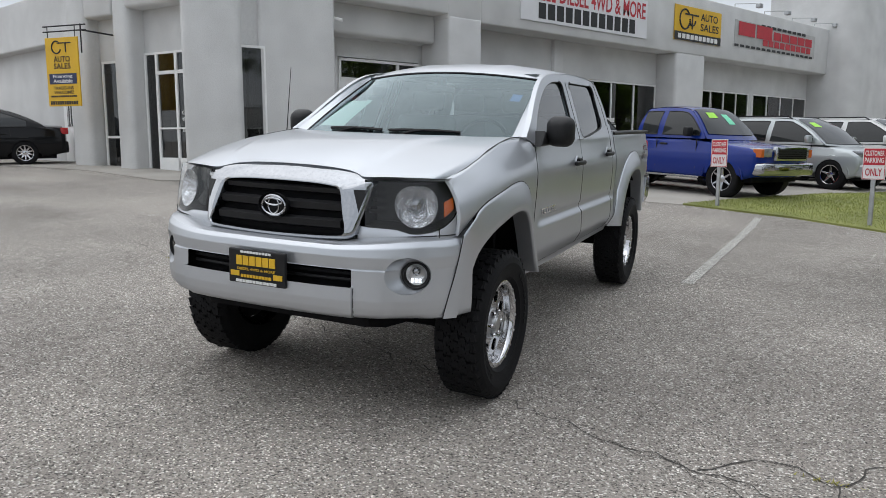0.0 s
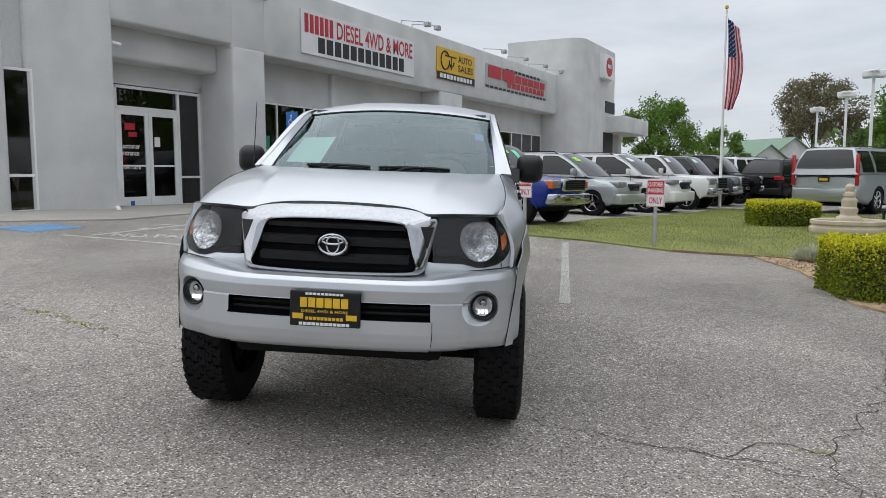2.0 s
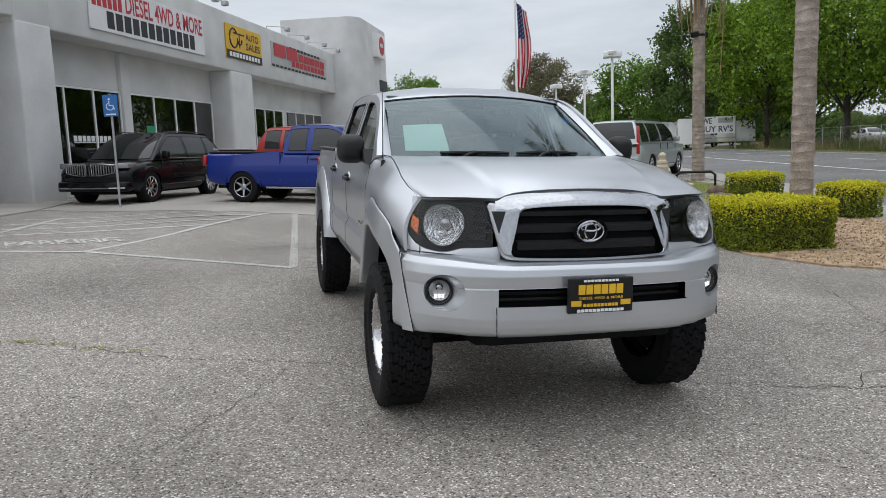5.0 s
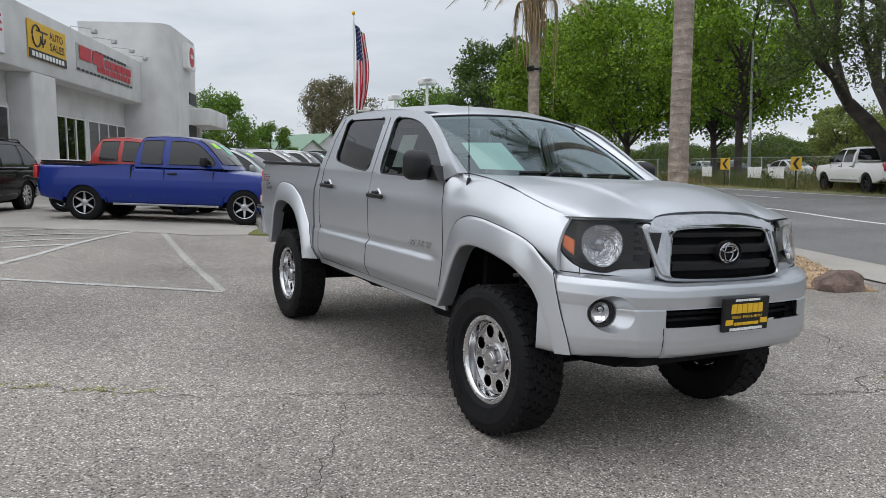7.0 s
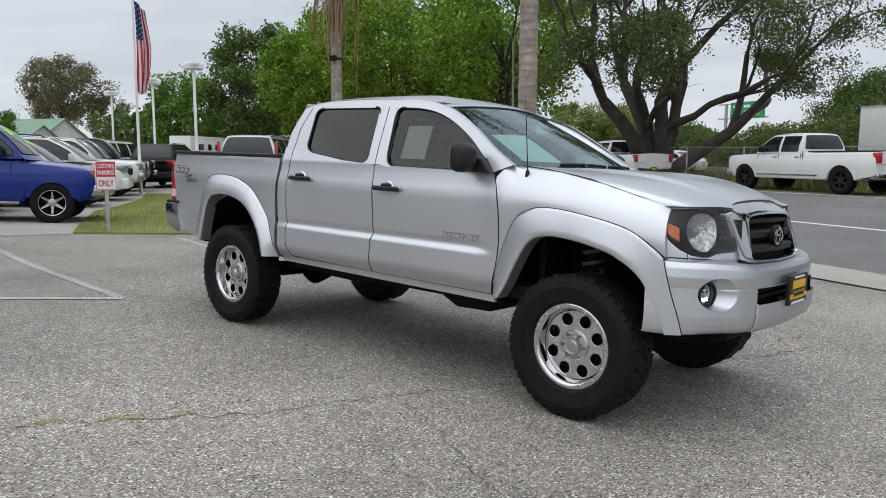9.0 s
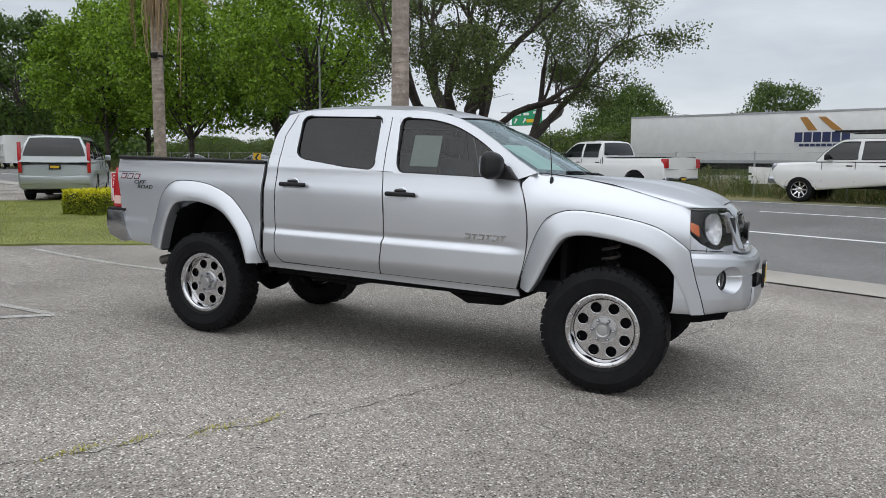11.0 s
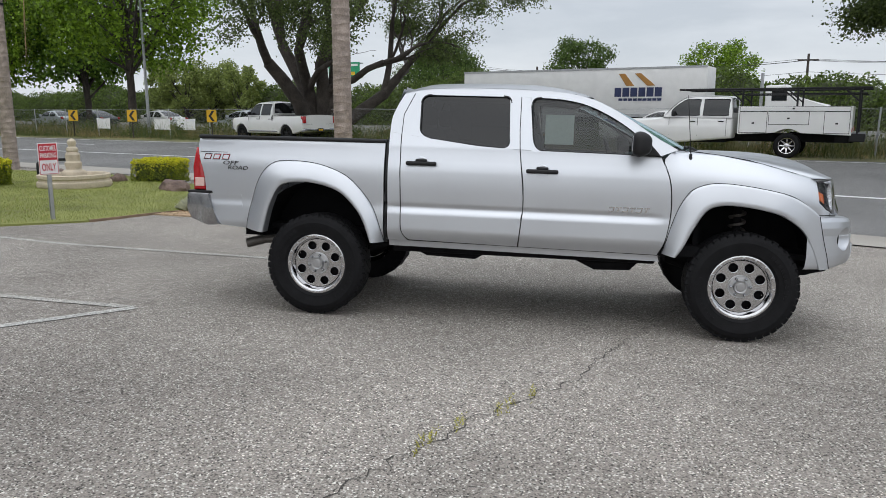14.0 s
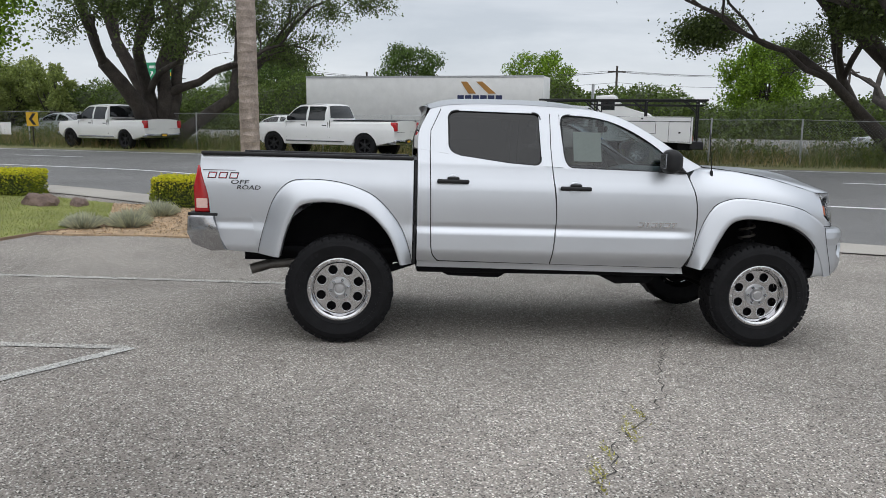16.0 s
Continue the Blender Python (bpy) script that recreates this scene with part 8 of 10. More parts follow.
def leaf_cloud(name, pts, size, material, parent, label="", ratio=0.55, up=None):
    """Many small bent leaves: one mesh of four-cornered blades at the points, turned at random."""
    pts = np.asarray(pts, dtype=float)
    n = len(pts)
    a = rng.normal(size=(n, 3))
    if up is not None:
        a = a * (1 - up) + np.array([0, 0, 1.0]) * up * np.sign(rng.uniform(-0.2, 1, (n, 1)))
    a /= np.linalg.norm(a, axis=1, keepdims=True)
    b = np.cross(a, rng.normal(size=(n, 3)))
    b /= np.linalg.norm(b, axis=1, keepdims=True)
    s = (size * rng.uniform(0.6, 1.4, (n, 1)))
    co = np.stack([pts - a * s * 0.5, pts + b * s * 0.5 * ratio, pts + a * s * 0.5, pts - b * s * 0.5 * ratio], axis=1).reshape(-1, 3)
    me = bpy.data.meshes.new(name)
    me.from_pydata(co.tolist(), [], np.arange(4 * n).reshape(n, 4).tolist())
    me.materials.append(material)
    ob = new(name, me)
    ob.parent = parent
    ob["kind"] = "stuff"
    if label:
        ob["label"] = label
    return ob


def blades(name, xy, height, width, material, label, category, lean=0.35, dz=0.0):
    """Upright blades of grass on the ground."""
    n = len(xy)
    h = height * rng.uniform(0.5, 1.5, n)
    z = np.array([land(x, y) for x, y in xy]) + dz
    a = rng.uniform(0, 2 * math.pi, n)
    root = np.column_stack([xy, z])
    w = np.column_stack([np.cos(a), np.sin(a), np.zeros(n)]) * (width * rng.uniform(0.6, 1.4, n))[:, None] / 2
    tip = root + np.column_stack([rng.normal(0, lean, n) * h, rng.normal(0, lean, n) * h, h])
    co = np.stack([root - w, root + w, tip], axis=1).reshape(-1, 3)
    me = bpy.data.meshes.new(name)
    me.from_pydata(co.tolist(), [], np.arange(3 * n).reshape(n, 3).tolist())
    me.materials.append(material)
    return tagged(new(name, me), label, category, kind="stuff")


def limb(bm, p, d, length, r, level, last, tips, rnd, droop=0.0, split=(2, 3), spread=0.55, shrink=0.72, bend=0.18, fringe=1):
    """A limb that bends, thins and forks; the ends are kept for leaves."""
    n = 4
    pts, radii = [Vector(p)], [r]
    d = Vector(d).normalized()
    for k in range(n):
        d = (d + Vector((rnd.gauss(0, bend), rnd.gauss(0, bend), rnd.gauss(0, bend) - droop * level))).normalized()
        if level < 3 and d.z < 0.28:
            d = Vector((d.x, d.y, 0.28)).normalized()
        pts.append(pts[-1] + d * length / n)
        radii.append(lerp(r, r * 0.62, (k + 1) / n))
    if level > 1 and pts[-1].z < 3.6:
        return
    tube(bm, pts, radii, max(4, 9 - level))
    if level >= last - fringe:
        tips += [tuple(q) for q in pts[1:]]
    if level == last:
        return
    for k in range(rnd.randint(*split)):
        side = d.cross(Vector((rnd.gauss(0, 1), rnd.gauss(0, 1), rnd.gauss(0, 1)))).normalized()
        limb(bm, pts[-1] if k == 0 else pts[rnd.choice((2, 3, 4))], d * math.cos(spread) + side * math.sin(spread) * rnd.uniform(0.6, 1.3), length * shrink * rnd.uniform(0.8, 1.2), radii[-1] * 0.78, level + 1, last, tips, rnd, droop, split, spread, shrink, bend, fringe)


def branching_tree(name, label, x, y, stems, last, leaf, per_tip, scatter, material, seed, category="tree", z=None, droop=0.0, bare=3.9, **kw):
    """A tree whose crown grows from its forks: stems are (direction, length, radius)."""
    rnd = random.Random(seed)
    tree = thing(name, label, category, m=pose(x, y, land(x, y) - 0.1 if z is None else z))
    tips = []
    for k, (d, length, r) in enumerate(stems):
        bm = bmesh.new()
        limb(bm, (d[0] * 0.25, d[1] * 0.25, 0), d, length, r, 0, last, tips, rnd, droop, **kw)
        part("stem" if k else "trunk", bm, M_BARK, tree, smooth=60)
    tips = np.array(tips)
    base = np.repeat(tips[tips[:, 2] > bare], per_tip, axis=0)
    leaf_cloud("crown", base + rng.normal(0, scatter, base.shape) * np.array([1.0, 1.0, 0.6]), leaf, material, tree)
    return tree


def crown_tree(name, label, x, y, height, radius, material, seed, leaf=0.4, count=7000, low=0.22, tall=1.0, lobes=16, trunk=0.28, category="tree"):
    """A leafy tree: a trunk, limbs out to the lobes of the crown, and leaves thick about the lobes with gaps between."""
    rnd = random.Random(seed)
    tree = thing(name, label, category, m=pose(x, y, land(x, y) - 0.1))
    mid = height * (1 + low) / 2
    half = height * (1 - low) / 2
    bm = bmesh.new()
    top = Vector((rnd.uniform(-0.4, 0.4), rnd.uniform(-0.4, 0.4), mid))
    tube(bm, [(0, 0, 0), (0.05, 0.02, height * low * 0.7), tuple(top * 0.6 + Vector((0, 0, height * low * 0.4))), tuple(top)], [trunk, trunk * 0.8, trunk * 0.6, trunk * 0.3], 8)
    part("trunk", bm, M_BARK, tree, smooth=60)
    pts = []
    for k in range(lobes):
        v = -0.92 + 1.84 * (k + rnd.uniform(0.2, 0.8)) / lobes
        a = k * 2.4 + rnd.uniform(-0.4, 0.4)
        out = math.sqrt(max(0.05, 1 - v * v)) * rnd.uniform(0.55, 0.9)
        c = Vector((radius * out * math.cos(a), radius * out * math.sin(a), mid + half * v * 0.86 * tall))
        r = radius * rnd.uniform(0.26, 0.44)
        root = Vector((0, 0, lerp(height * low * 0.8, mid, rnd.uniform(0, 0.8))))
        part("limb", tube(bmesh.new(), [tuple(root), tuple(root.lerp(c, 0.55) + Vector((0, 0, -0.2))), tuple(c)], [trunk * 0.35, trunk * 0.22, trunk * 0.08], 5), M_BARK, tree, smooth=60)
        n = int(count * 2.4 / lobes)
        g = rng.normal(size=(n, 3))
        g /= np.linalg.norm(g, axis=1, keepdims=True)
        lump = 0.75 + 0.4 * np.sin(g[:, :1] * 5 + k) * np.sin(g[:, 1:2] * 6 + 2 * k)
        pts.append(np.array(c) + g * r * lump * (rng.uniform(0.25, 1.1, (n, 1)) ** 0.5) * np.array([1.15, 1.15, 0.85]))
    leaf_cloud("crown", np.concatenate(pts), leaf * 0.56, material, tree, ratio=0.75)
    return tree


# lawn, bark bed and their edging
LAWN = [(0.55, 9.72), (2.26, 9.08), (3.5, 8.3), (4.7, 8.0), (5.9, 7.44), (8.6, 8.3), (9.1, 10), (10.2, 12), (11.4, 16.9), (9.3, 19.6), (7.95, 21.6), (6.2, 18.6), (4.2, 15.8), (2.9, 14.2), (1.72, 12.0)]
BED = [(4.7, 8.0), (4.9, 6.6), (4.57, 4.15), (4.9, 3.2), (6.3, 2.0), (8.4, 4.5), (8.8, 7.2), (8.6, 8.3), (5.9, 7.44)]


def inside(poly, x, y):
    hit = np.zeros(len(x), bool)
    for (ax, ay), (bx, by) in zip(poly, poly[1:] + poly[:1]):
        hit ^= ((ay > y) != (by > y)) & (x < (bx - ax) * (y - ay) / (by - ay + 1e-12) + ax)
    return hit


def sprinkle(poly, n):
    xs, ys = [p[0] for p in poly], [p[1] for p in poly]
    x, y = rng.uniform(min(xs), max(xs), n), rng.uniform(min(ys), max(ys), n)
    k = inside(poly, x, y)
    return np.column_stack([x[k], y[k]])


draped("lawn", LAWN, M_GRASS, 0.03, "patchy mown lawn beside the lot", "lawn", 0.6)
draped("bark_bed", BED, M_DIRT, 0.024, "bed of dry brown bark and leaves", "planting bed", 0.4)
blades("grass", sprinkle(LAWN, 150000), 0.030, 0.008, M_LAWNBLADE, "short green lawn grass", "grass", dz=0.025)
p = sprinkle(LAWN, 5000)
blades("dry_grass", p[rng.uniform(size=len(p)) < 0.6], 0.04, 0.010, M_STRAWLEAF, "dry yellow blades in the lawn", "grass", dz=0.025)
p = sprinkle(BED, 9000)
leaf_cloud("bark_chips", np.column_stack([p, [land(x, y) + 0.034 for x, y in p]]) + rng.normal(0, 0.004, (len(p), 3)), 0.034, mat("bark_chip", (0.40, 0.29, 0.18), 0.95, island=0.6), None)
tagged(bpy.data.objects["bark_chips"], "loose bark chips and dry leaves", "bark chips", kind="stuff")
for line, lab in ((LAWN[4:1:-1], "thin brown edging between lawn and bed"),):
    bm = bmesh.new()
    ribbon(bm, line, 0.022, 0.04, ragged=0.006)
    geo = bmesh.ops.extrude_face_region(bm, geom=bm.faces[:])
    for v in geo["geom"]:
        if isinstance(v, bmesh.types.BMVert):
            v.co.z -= 0.07
    single("edging", bm, mat("edging_wood", (0.22, 0.15, 0.10), 0.9, var=0.3, scale=5), lab, "edging", kind="structure")


def hedge(x0, x1, y0, y1, top, label, count, leaf=0.032, yaw=0.0):
    """A clipped hedge: dark core coloured as inner shade, dense leaves, fresh yellow growth on top."""
    cx, cy = (x0 + x1) / 2, (y0 + y1) / 2
    g = land(cx, cy)
    h = thing("hedge", label, "hedge", "clipped hedges", m=pose(cx, cy, g, 0, 0, yaw))
    a, b, t = (x1 - x0) / 2, (y1 - y0) / 2, top - g
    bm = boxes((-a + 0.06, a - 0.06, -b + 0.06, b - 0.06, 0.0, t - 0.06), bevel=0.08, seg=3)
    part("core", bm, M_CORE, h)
    u = rng.uniform(-1, 1, (count, 3))
    face = rng.choice(3, count, p=[0.3, 0.3, 0.4])
    sgn = np.sign(rng.uniform(-1, 1, count))
    sgn[face == 2] = 1
    u[np.arange(count), face] = sgn
    q = u * np.array([a, b, t / 2]) + np.array([0, 0, t / 2])
    over = np.maximum(np.abs(u[:, :2]) - 0.80, 0).sum(1)
    q[:, 2] -= np.where(u[:, 2] > 0.9, over * 0.16 * t, 0)
    q *= np.array([1, 1, 1]) * (1 - 0.5 * np.maximum(over - 0.2, 0))[:, None] * np.array([1, 1, 0]) + np.array([0, 0, 1])
    q += rng.normal(0, 0.018, q.shape) + 0.02 * np.sin(q[:, [1, 2, 0]] * 9)
    q[:, 2] = np.maximum(q[:, 2], 0.01)
    fresh = (q[:, 2] > t * 0.74 + rng.normal(0, 0.10, count)) & (rng.uniform(size=count) < 0.9)
    leaf_cloud("leaves", q[~fresh], leaf, M_HEDGE, h, "green hedge leaves", 0.6)
    leaf_cloud("new_growth", q[fresh], leaf, M_HEDGE_TOP, h, "yellow-green new leaves", 0.6, up=0.4)
    stray = q[fresh][:160] + np.array([0, 0, 0.03])
    leaf_cloud("twigs", stray, leaf * 1.4, M_HEDGE_TOP, h, "stray shoots", 0.35, up=0.6)
    return h


hedge(4.62, 5.95, 4.2, 5.35, 0.60, "large clipped yellow-green hedge on the bark bed", 26000, 0.034)
hedge(6.35, 7.65, 12.9, 14.0, 0.72, "clipped hedge on the lawn by the parked cars", 11000, 0.045)
hedge(8.35, 9.05, 6.6, 7.5, 0.55, "small clipped hedge by the road edge", 7000, 0.04)
hedge(8.9, 9.75, 10.0, 11.0, 0.62, "small clipped hedge behind the fountain", 7000, 0.04)


def grass_bush(x, y, h, r, n=1100):
    """A mound of fine silvery blades."""
    b = thing("ornamental_grass", "silvery mound of fine ornamental grass", "grass bush", "silvery grasses", m=at(x, y))
    a, k = rng.uniform(0, 2 * math.pi, n), rng.uniform(0.1, 1, n)
    dx, dy = np.cos(a) * r * k, np.sin(a) * r * k
    z = h * np.sqrt(1.05 - k * k * 0.8) * rng.uniform(0.7, 1.1, n)
    w = np.column_stack([-np.sin(a), np.cos(a), 0 * a]) * 0.006
    root = np.column_stack([dx * 0.6, dy * 0.6, 0 * a + 0.02])
    mid = np.column_stack([dx * 0.85, dy * 0.85, z * 0.7])
    tip = np.column_stack([dx * 1.15, dy * 1.15, z * rng.uniform(0.75, 1.25, n)])
    co = np.stack([root - w, root + w, mid + w, tip, mid - w], axis=1).reshape(-1, 3)
    me = bpy.data.meshes.new("blades")
    me.from_pydata(co.tolist(), [], np.arange(5 * n).reshape(n, 5).tolist())
    me.materials.append(M_SILVERGRASS)
    ob = new("blades", me)
    ob.parent = b
    ob["kind"] = "stuff"


for x, y, h, r in ((5.5, 7.65, 0.24, 0.33), (5.8, 7.05, 0.28, 0.36), (7.25, 7.0, 0.26, 0.34)):
    grass_bush(x, y, h, r)


def rock(x, y, sx, sy, sz, seed, label="rough brown garden rock on the bed"):
    rnd = random.Random(seed)
    bm = bmesh.new()
    bmesh.ops.create_icosphere(bm, subdivisions=3, radius=1)
    ph = [rnd.uniform(0, 6) for _ in range(6)]
    for v in bm.verts:
        c = v.co.normalized()
        k = 1 + 0.16 * math.sin(3 * c.x + ph[0]) * math.sin(3.3 * c.y + ph[1]) + 0.10 * math.sin(6 * c.z + ph[2]) * math.sin(7 * c.x + ph[3]) + 0.05 * math.sin(13 * c.y + ph[4])
        v.co = Vector((c.x * sx, c.y * sy, max(-0.25, c.z) * sz)) * k
    single("rock", bm, M_ROCK, label, "rock", "garden rocks", smooth=35, m=pose(x, y, land(x, y) + 0.02, 0, 0, rnd.uniform(0, 360)))


for k, (x, y, s) in enumerate(((6.0, 2.35, 0.27), (7.75, 9.3, 0.26), (8.35, 12.3, 0.3), (9.0, 12.9, 0.24), (8.9, 11.3, 0.2), (6.9, 14.3, 0.16), (8.0, 8.7, 0.18))):
    rock(x, y, s * 1.2, s * 0.8, s * 0.85, 30 + k)
# dark pipe bent into a loop over the irrigation box
bm = tube(bmesh.new(), [(-0.55, 0, 0), (-0.55, 0, 0.34), (-0.48, 0, 0.42), (0.30, 0.05, 0.42), (0.40, 0.05, 0.34), (0.40, 0.05, 0)], 0.035, 8)
single("pipe_loop", bm, M_TRIM, "dark pipe bent into a loop above the bed", "pipe", smooth=60, m=at(9.75, 13.3, -35))

# fountain
fountain = thing("garden_fountain", "dry cream cast-stone fountain on the lawn", "fountain", m=pose(7.6, 11.45, land(7.6, 11.45) + 0.02))
part("basin", lathe(bmesh.new(), [(0.0, 0.05), (0.56, 0.05), (0.60, 0.20), (0.62, 0.255), (0.66, 0.275), (0.70, 0.26), (0.70, 0.20), (0.67, 0.17), (0.68, 0.14), (0.71, 0.12), (0.72, 0.06), (0.70, 0.0)], 44), M_STONE, fountain, "round low basin with a rolled rim", smooth=35)
part("pedestal", lathe(bmesh.new(), [(0.24, 0.05), (0.24, 0.30), (0.22, 0.33), (0.16, 0.36), (0.15, 0.40), (0.165, 0.44), (0.165, 0.50), (0.135, 0.53), (0.14, 0.58), (0.145, 0.66), (0.12, 0.70), (0.105, 0.72), (0.12, 0.75), (0.11, 0.80)], 28), M_STONE, fountain, smooth=35)
part("finial", lathe(bmesh.new(), [(0.11, 0.80), (0.075, 0.82), (0.07, 0.85), (0.09, 0.89), (0.085, 0.94), (0.05, 0.98), (0.0, 1.0)], 24), M_STONE, fountain, smooth=35)


# ---------------------------------------------------------------- signs and poles
def parking_sign(x, y, z, yaw):
    s = thing("parking_sign", "red and white customer parking sign on a grey post", "sign", "customer parking signs", m=pose(x, y, land(x, y) - 0.05, 0, 0, yaw))
    zz = z - land(x, y) + 0.05
    part("post", boxes((-0.03, 0.03, 0.004, 0.012, 0, zz + 0.2), (-0.03, -0.024, 0.004, 0.03, 0, zz + 0.2), (0.024, 0.03, 0.004, 0.03, 0, zz + 0.2)), M_GREY_METAL, s)
    b = part("board", boxes((-0.152, 0.152, -0.002, 0.002, zz - 0.228, zz + 0.228), bevel=0.001), M_WHITE, s, "white sign board with red words")
    bm = boxes((-0.14, 0.14, -0.005, -0.002, zz - 0.02, zz + 0.216))
    part("red_field", bm, M_RED, b)
    part("red_border", boxes((-0.145, -0.138, -0.005, -0.002, zz - 0.22, zz - 0.02), (0.138, 0.145, -0.005, -0.002, zz - 0.22, zz - 0.02), (-0.145, 0.145, -0.005, -0.002, zz - 0.222, zz - 0.215)), M_RED, b)
    part("lettering", shift(lettering("CUSTOMER", 0.075, 0.25, 0.007), 0, 0, zz + 0.15), M_WHITE, b)
    part("lettering", shift(lettering("PARKING", 0.075, 0.25, 0.007), 0, 0, zz + 0.05), M_WHITE, b)
    part("lettering", shift(lettering("ONLY", 0.11, 0.22, 0.007), 0, 0, zz - 0.12), M_RED, b)


parking_sign(1.1, 9.71, 1.15, -28)
parking_sign(3.29, 8.73, 1.03, -20)
s = thing("accessible_sign", "blue accessible parking sign on a grey post", "sign", m=at(-4.36, 13.4, -12))
zz = 2.6 - land(-4.36, 13.4)
part("post", rod(bmesh.new(), (0, 0.03, -0.05), (0, 0.03, zz + 0.25), 0.025), M_GREY_METAL, s)
b = part("board", boxes((-0.1525, 0.1525, -0.002, 0.002, zz - 0.228, zz + 0.228)), M_BLUE, s, "blue board with a white wheelchair mark")
bm = bmesh.new()
tube(bm, [(0.075 * math.cos(a) - 0.01, -0.006, zz - 0.02 + 0.075 * math.sin(a)) for a in (math.radians(d) for d in range(110, 390, 20))], 0.009, 5)
tube(bm, [(-0.02, -0.006, zz + 0.10), (-0.02, -0.006, zz + 0.0), (0.055, -0.006, zz + 0.0), (0.085, -0.006, zz - 0.085)], 0.011, 5)
part("wheelchair_mark", bm, M_WHITE, b)
part("mark_head", lathe(bmesh.new(), [(0.0, 0.006), (0.022, 0.005), (0.022, -0.002)], 14, pose(-0.02, 0, zz + 0.135, 90, 0, 0)), M_WHITE, b)
part("lettering", boxes((-0.1, 0.1, -0.005, -0.002, zz - 0.2, zz - 0.17)), M_WHITE, b)

# flag, limp on its pole
flagpole = thing("flagpole", "white flagpole with a limp striped flag", "flagpole", m=at(7.83, 21.7))
part("pole", rod(bmesh.new(), (0, 0, 0), (0, 0, 6.55), 0.055, 0.03, 12), M_WHITE, flagpole, smooth=60)
part("pole_ball", lathe(bmesh.new(), [(0, 6.55), (0.05, 6.57), (0.065, 6.62), (0.05, 6.67), (0, 6.69)], 14), M_YELLOW, flagpole, smooth=60)
FLAG_RED, FLAG_WHITE, FLAG_BLUE = leafy("flag_red", (0.50, 0.02, 0.05), 0.3, 0.03), leafy("flag_white", (0.72, 0.70, 0.70), 0.3, 0.03), leafy("flag_blue", (0.02, 0.03, 0.12), 0.3, 0.03)


def flag_point(u, v):
    """u across the hanging cloth, v down it; the folds deepen towards the foot."""
    fold = 0.13 * math.sin(u * 13 + 2.6 * v) * (0.35 + 0.65 * v)
    sway = 0.05 * math.sin(v * 3.0) + 0.12 * v * (1 - v)
    wide = lerp(0.40, 0.50, math.sin(math.pi * min(1, v * 1.1)) ** 2) * (1 - 0.35 * max(0, v - 0.8) / 0.2)
    ragged = 0.35 * (1 - u) * u * 4 * max(0, v - 0.85)
    return (0.05 + sway * 0.9 + u * wide, fold, 6.28 - 2.95 * v - 0.40 * u * (1 - v) - ragged)


flag = part("flag", bmesh.new(), FLAG_WHITE, flagpole, "limp flag of red and white stripes with a blue field")
for k in range(13):
    bm = bmesh.new()
    v0 = 0.42 if k < 7 else 0.0
    grid(bm, [[flag_point((k + i / 3) / 13, lerp(v0, 1, j / 26)) for i in range(4)] for j in range(27)])
    part("stripe", bm, FLAG_WHITE if k % 2 else FLAG_RED, flag, smooth=True)
bm = bmesh.new()
grid(bm, [[flag_point(i / 14 * 7 / 13, 0.42 * j / 12) for i in range(15)] for j in range(13)])
part("blue_field", bm, FLAG_BLUE, flag, smooth=True)
bm = bmesh.new()
for i in range(5):
    for j in range(8):
        c = Vector(flag_point((i + 0.5) / 5 * 7 / 13, 0.42 * (j + 0.3 + 0.5 * (i % 2)) / 8))
        for off in (-0.012, 0.012):
            bm.faces.new([bm.verts.new(c + Vector((0.02 * math.cos(a), off, 0.02 * math.sin(a)))) for a in (1.57 + 2 * math.pi * k / 5 for k in range(5))])
part("star", bm, FLAG_WHITE, flag)["kind"] = "stuff"


def lot_lamp(x, y, h, yaw):
    s = thing("lot_lamp", "pale double-headed parking lot lamp", "street lamp", "lot lamps", m=at(x, y, yaw))
    part("pole", boxes((-0.08, 0.08, -0.08, 0.08, 0, h - 0.1), bevel=0.01), M_WHITE, s)
    for k in (-1, 1):
        part("lamp_head", boxes((*sorted((k * 0.12, k * 1.0)), -0.45, 0.45, h - 0.22, h + 0.12), bevel=0.05), M_ALU, s, "square pale lamp head", smooth=40, m=pose(0, 0, 0, 0, -6 * k, 0))
        part("lamp_glass", boxes((*sorted((k * 0.2, k * 0.92)), -0.38, 0.38, h - 0.25, h - 0.215)), M_PAPER, s, m=pose(0, 0, 0, 0, -6 * k, 0))


for x, y in ((20.4, 39.1), (23.7, 50.2), (26.7, 62.9)):
    lot_lamp(x, y, 6.6, -25)

# fence, verge and what stands along it
bm = bmesh.new()
FC, L0, L1, FH = 21.9, -32.0, 62.0, 1.55
for k in range(int((L1 - L0) / 0.11)):
    for s in (-1, 1):
        a, b = L0 + k * 0.11, L0 + k * 0.11 + s * FH
        p, q = Vector((*road_at(FC, a), 0.33)), Vector((*road_at(FC, b), 0.33 + FH))
        w = Vector((RD.x, RD.y, 0)) * 0.002
        bm.faces.new([bm.verts.new(v) for v in (p - w, p + w, q + w, q - w)])
fence = thing("chain_link_fence", "sagging grey chain-link fence on steel posts", "fence")
part("mesh", bm, M_GREY_METAL, fence, "diamond wire mesh")["kind"] = "stuff"
for k in range(31):
    x, y = road_at(FC, L0 + 0.5 + 3.05 * k)
    part("post", rod(bmesh.new(), (x, y, 0.2), (x + random.uniform(-0.05, 0.05), y + random.uniform(-0.05, 0.05), 0.33 + FH), 0.03), M_GREY_METAL, fence)
part("wire", tube(bmesh.new(), [(*road_at(FC, L0 + 94 * k / 40), 0.33 + FH - 0.03 - 0.04 * (k % 2)) for k in range(41)], 0.008, 4), M_GREY_METAL, fence)


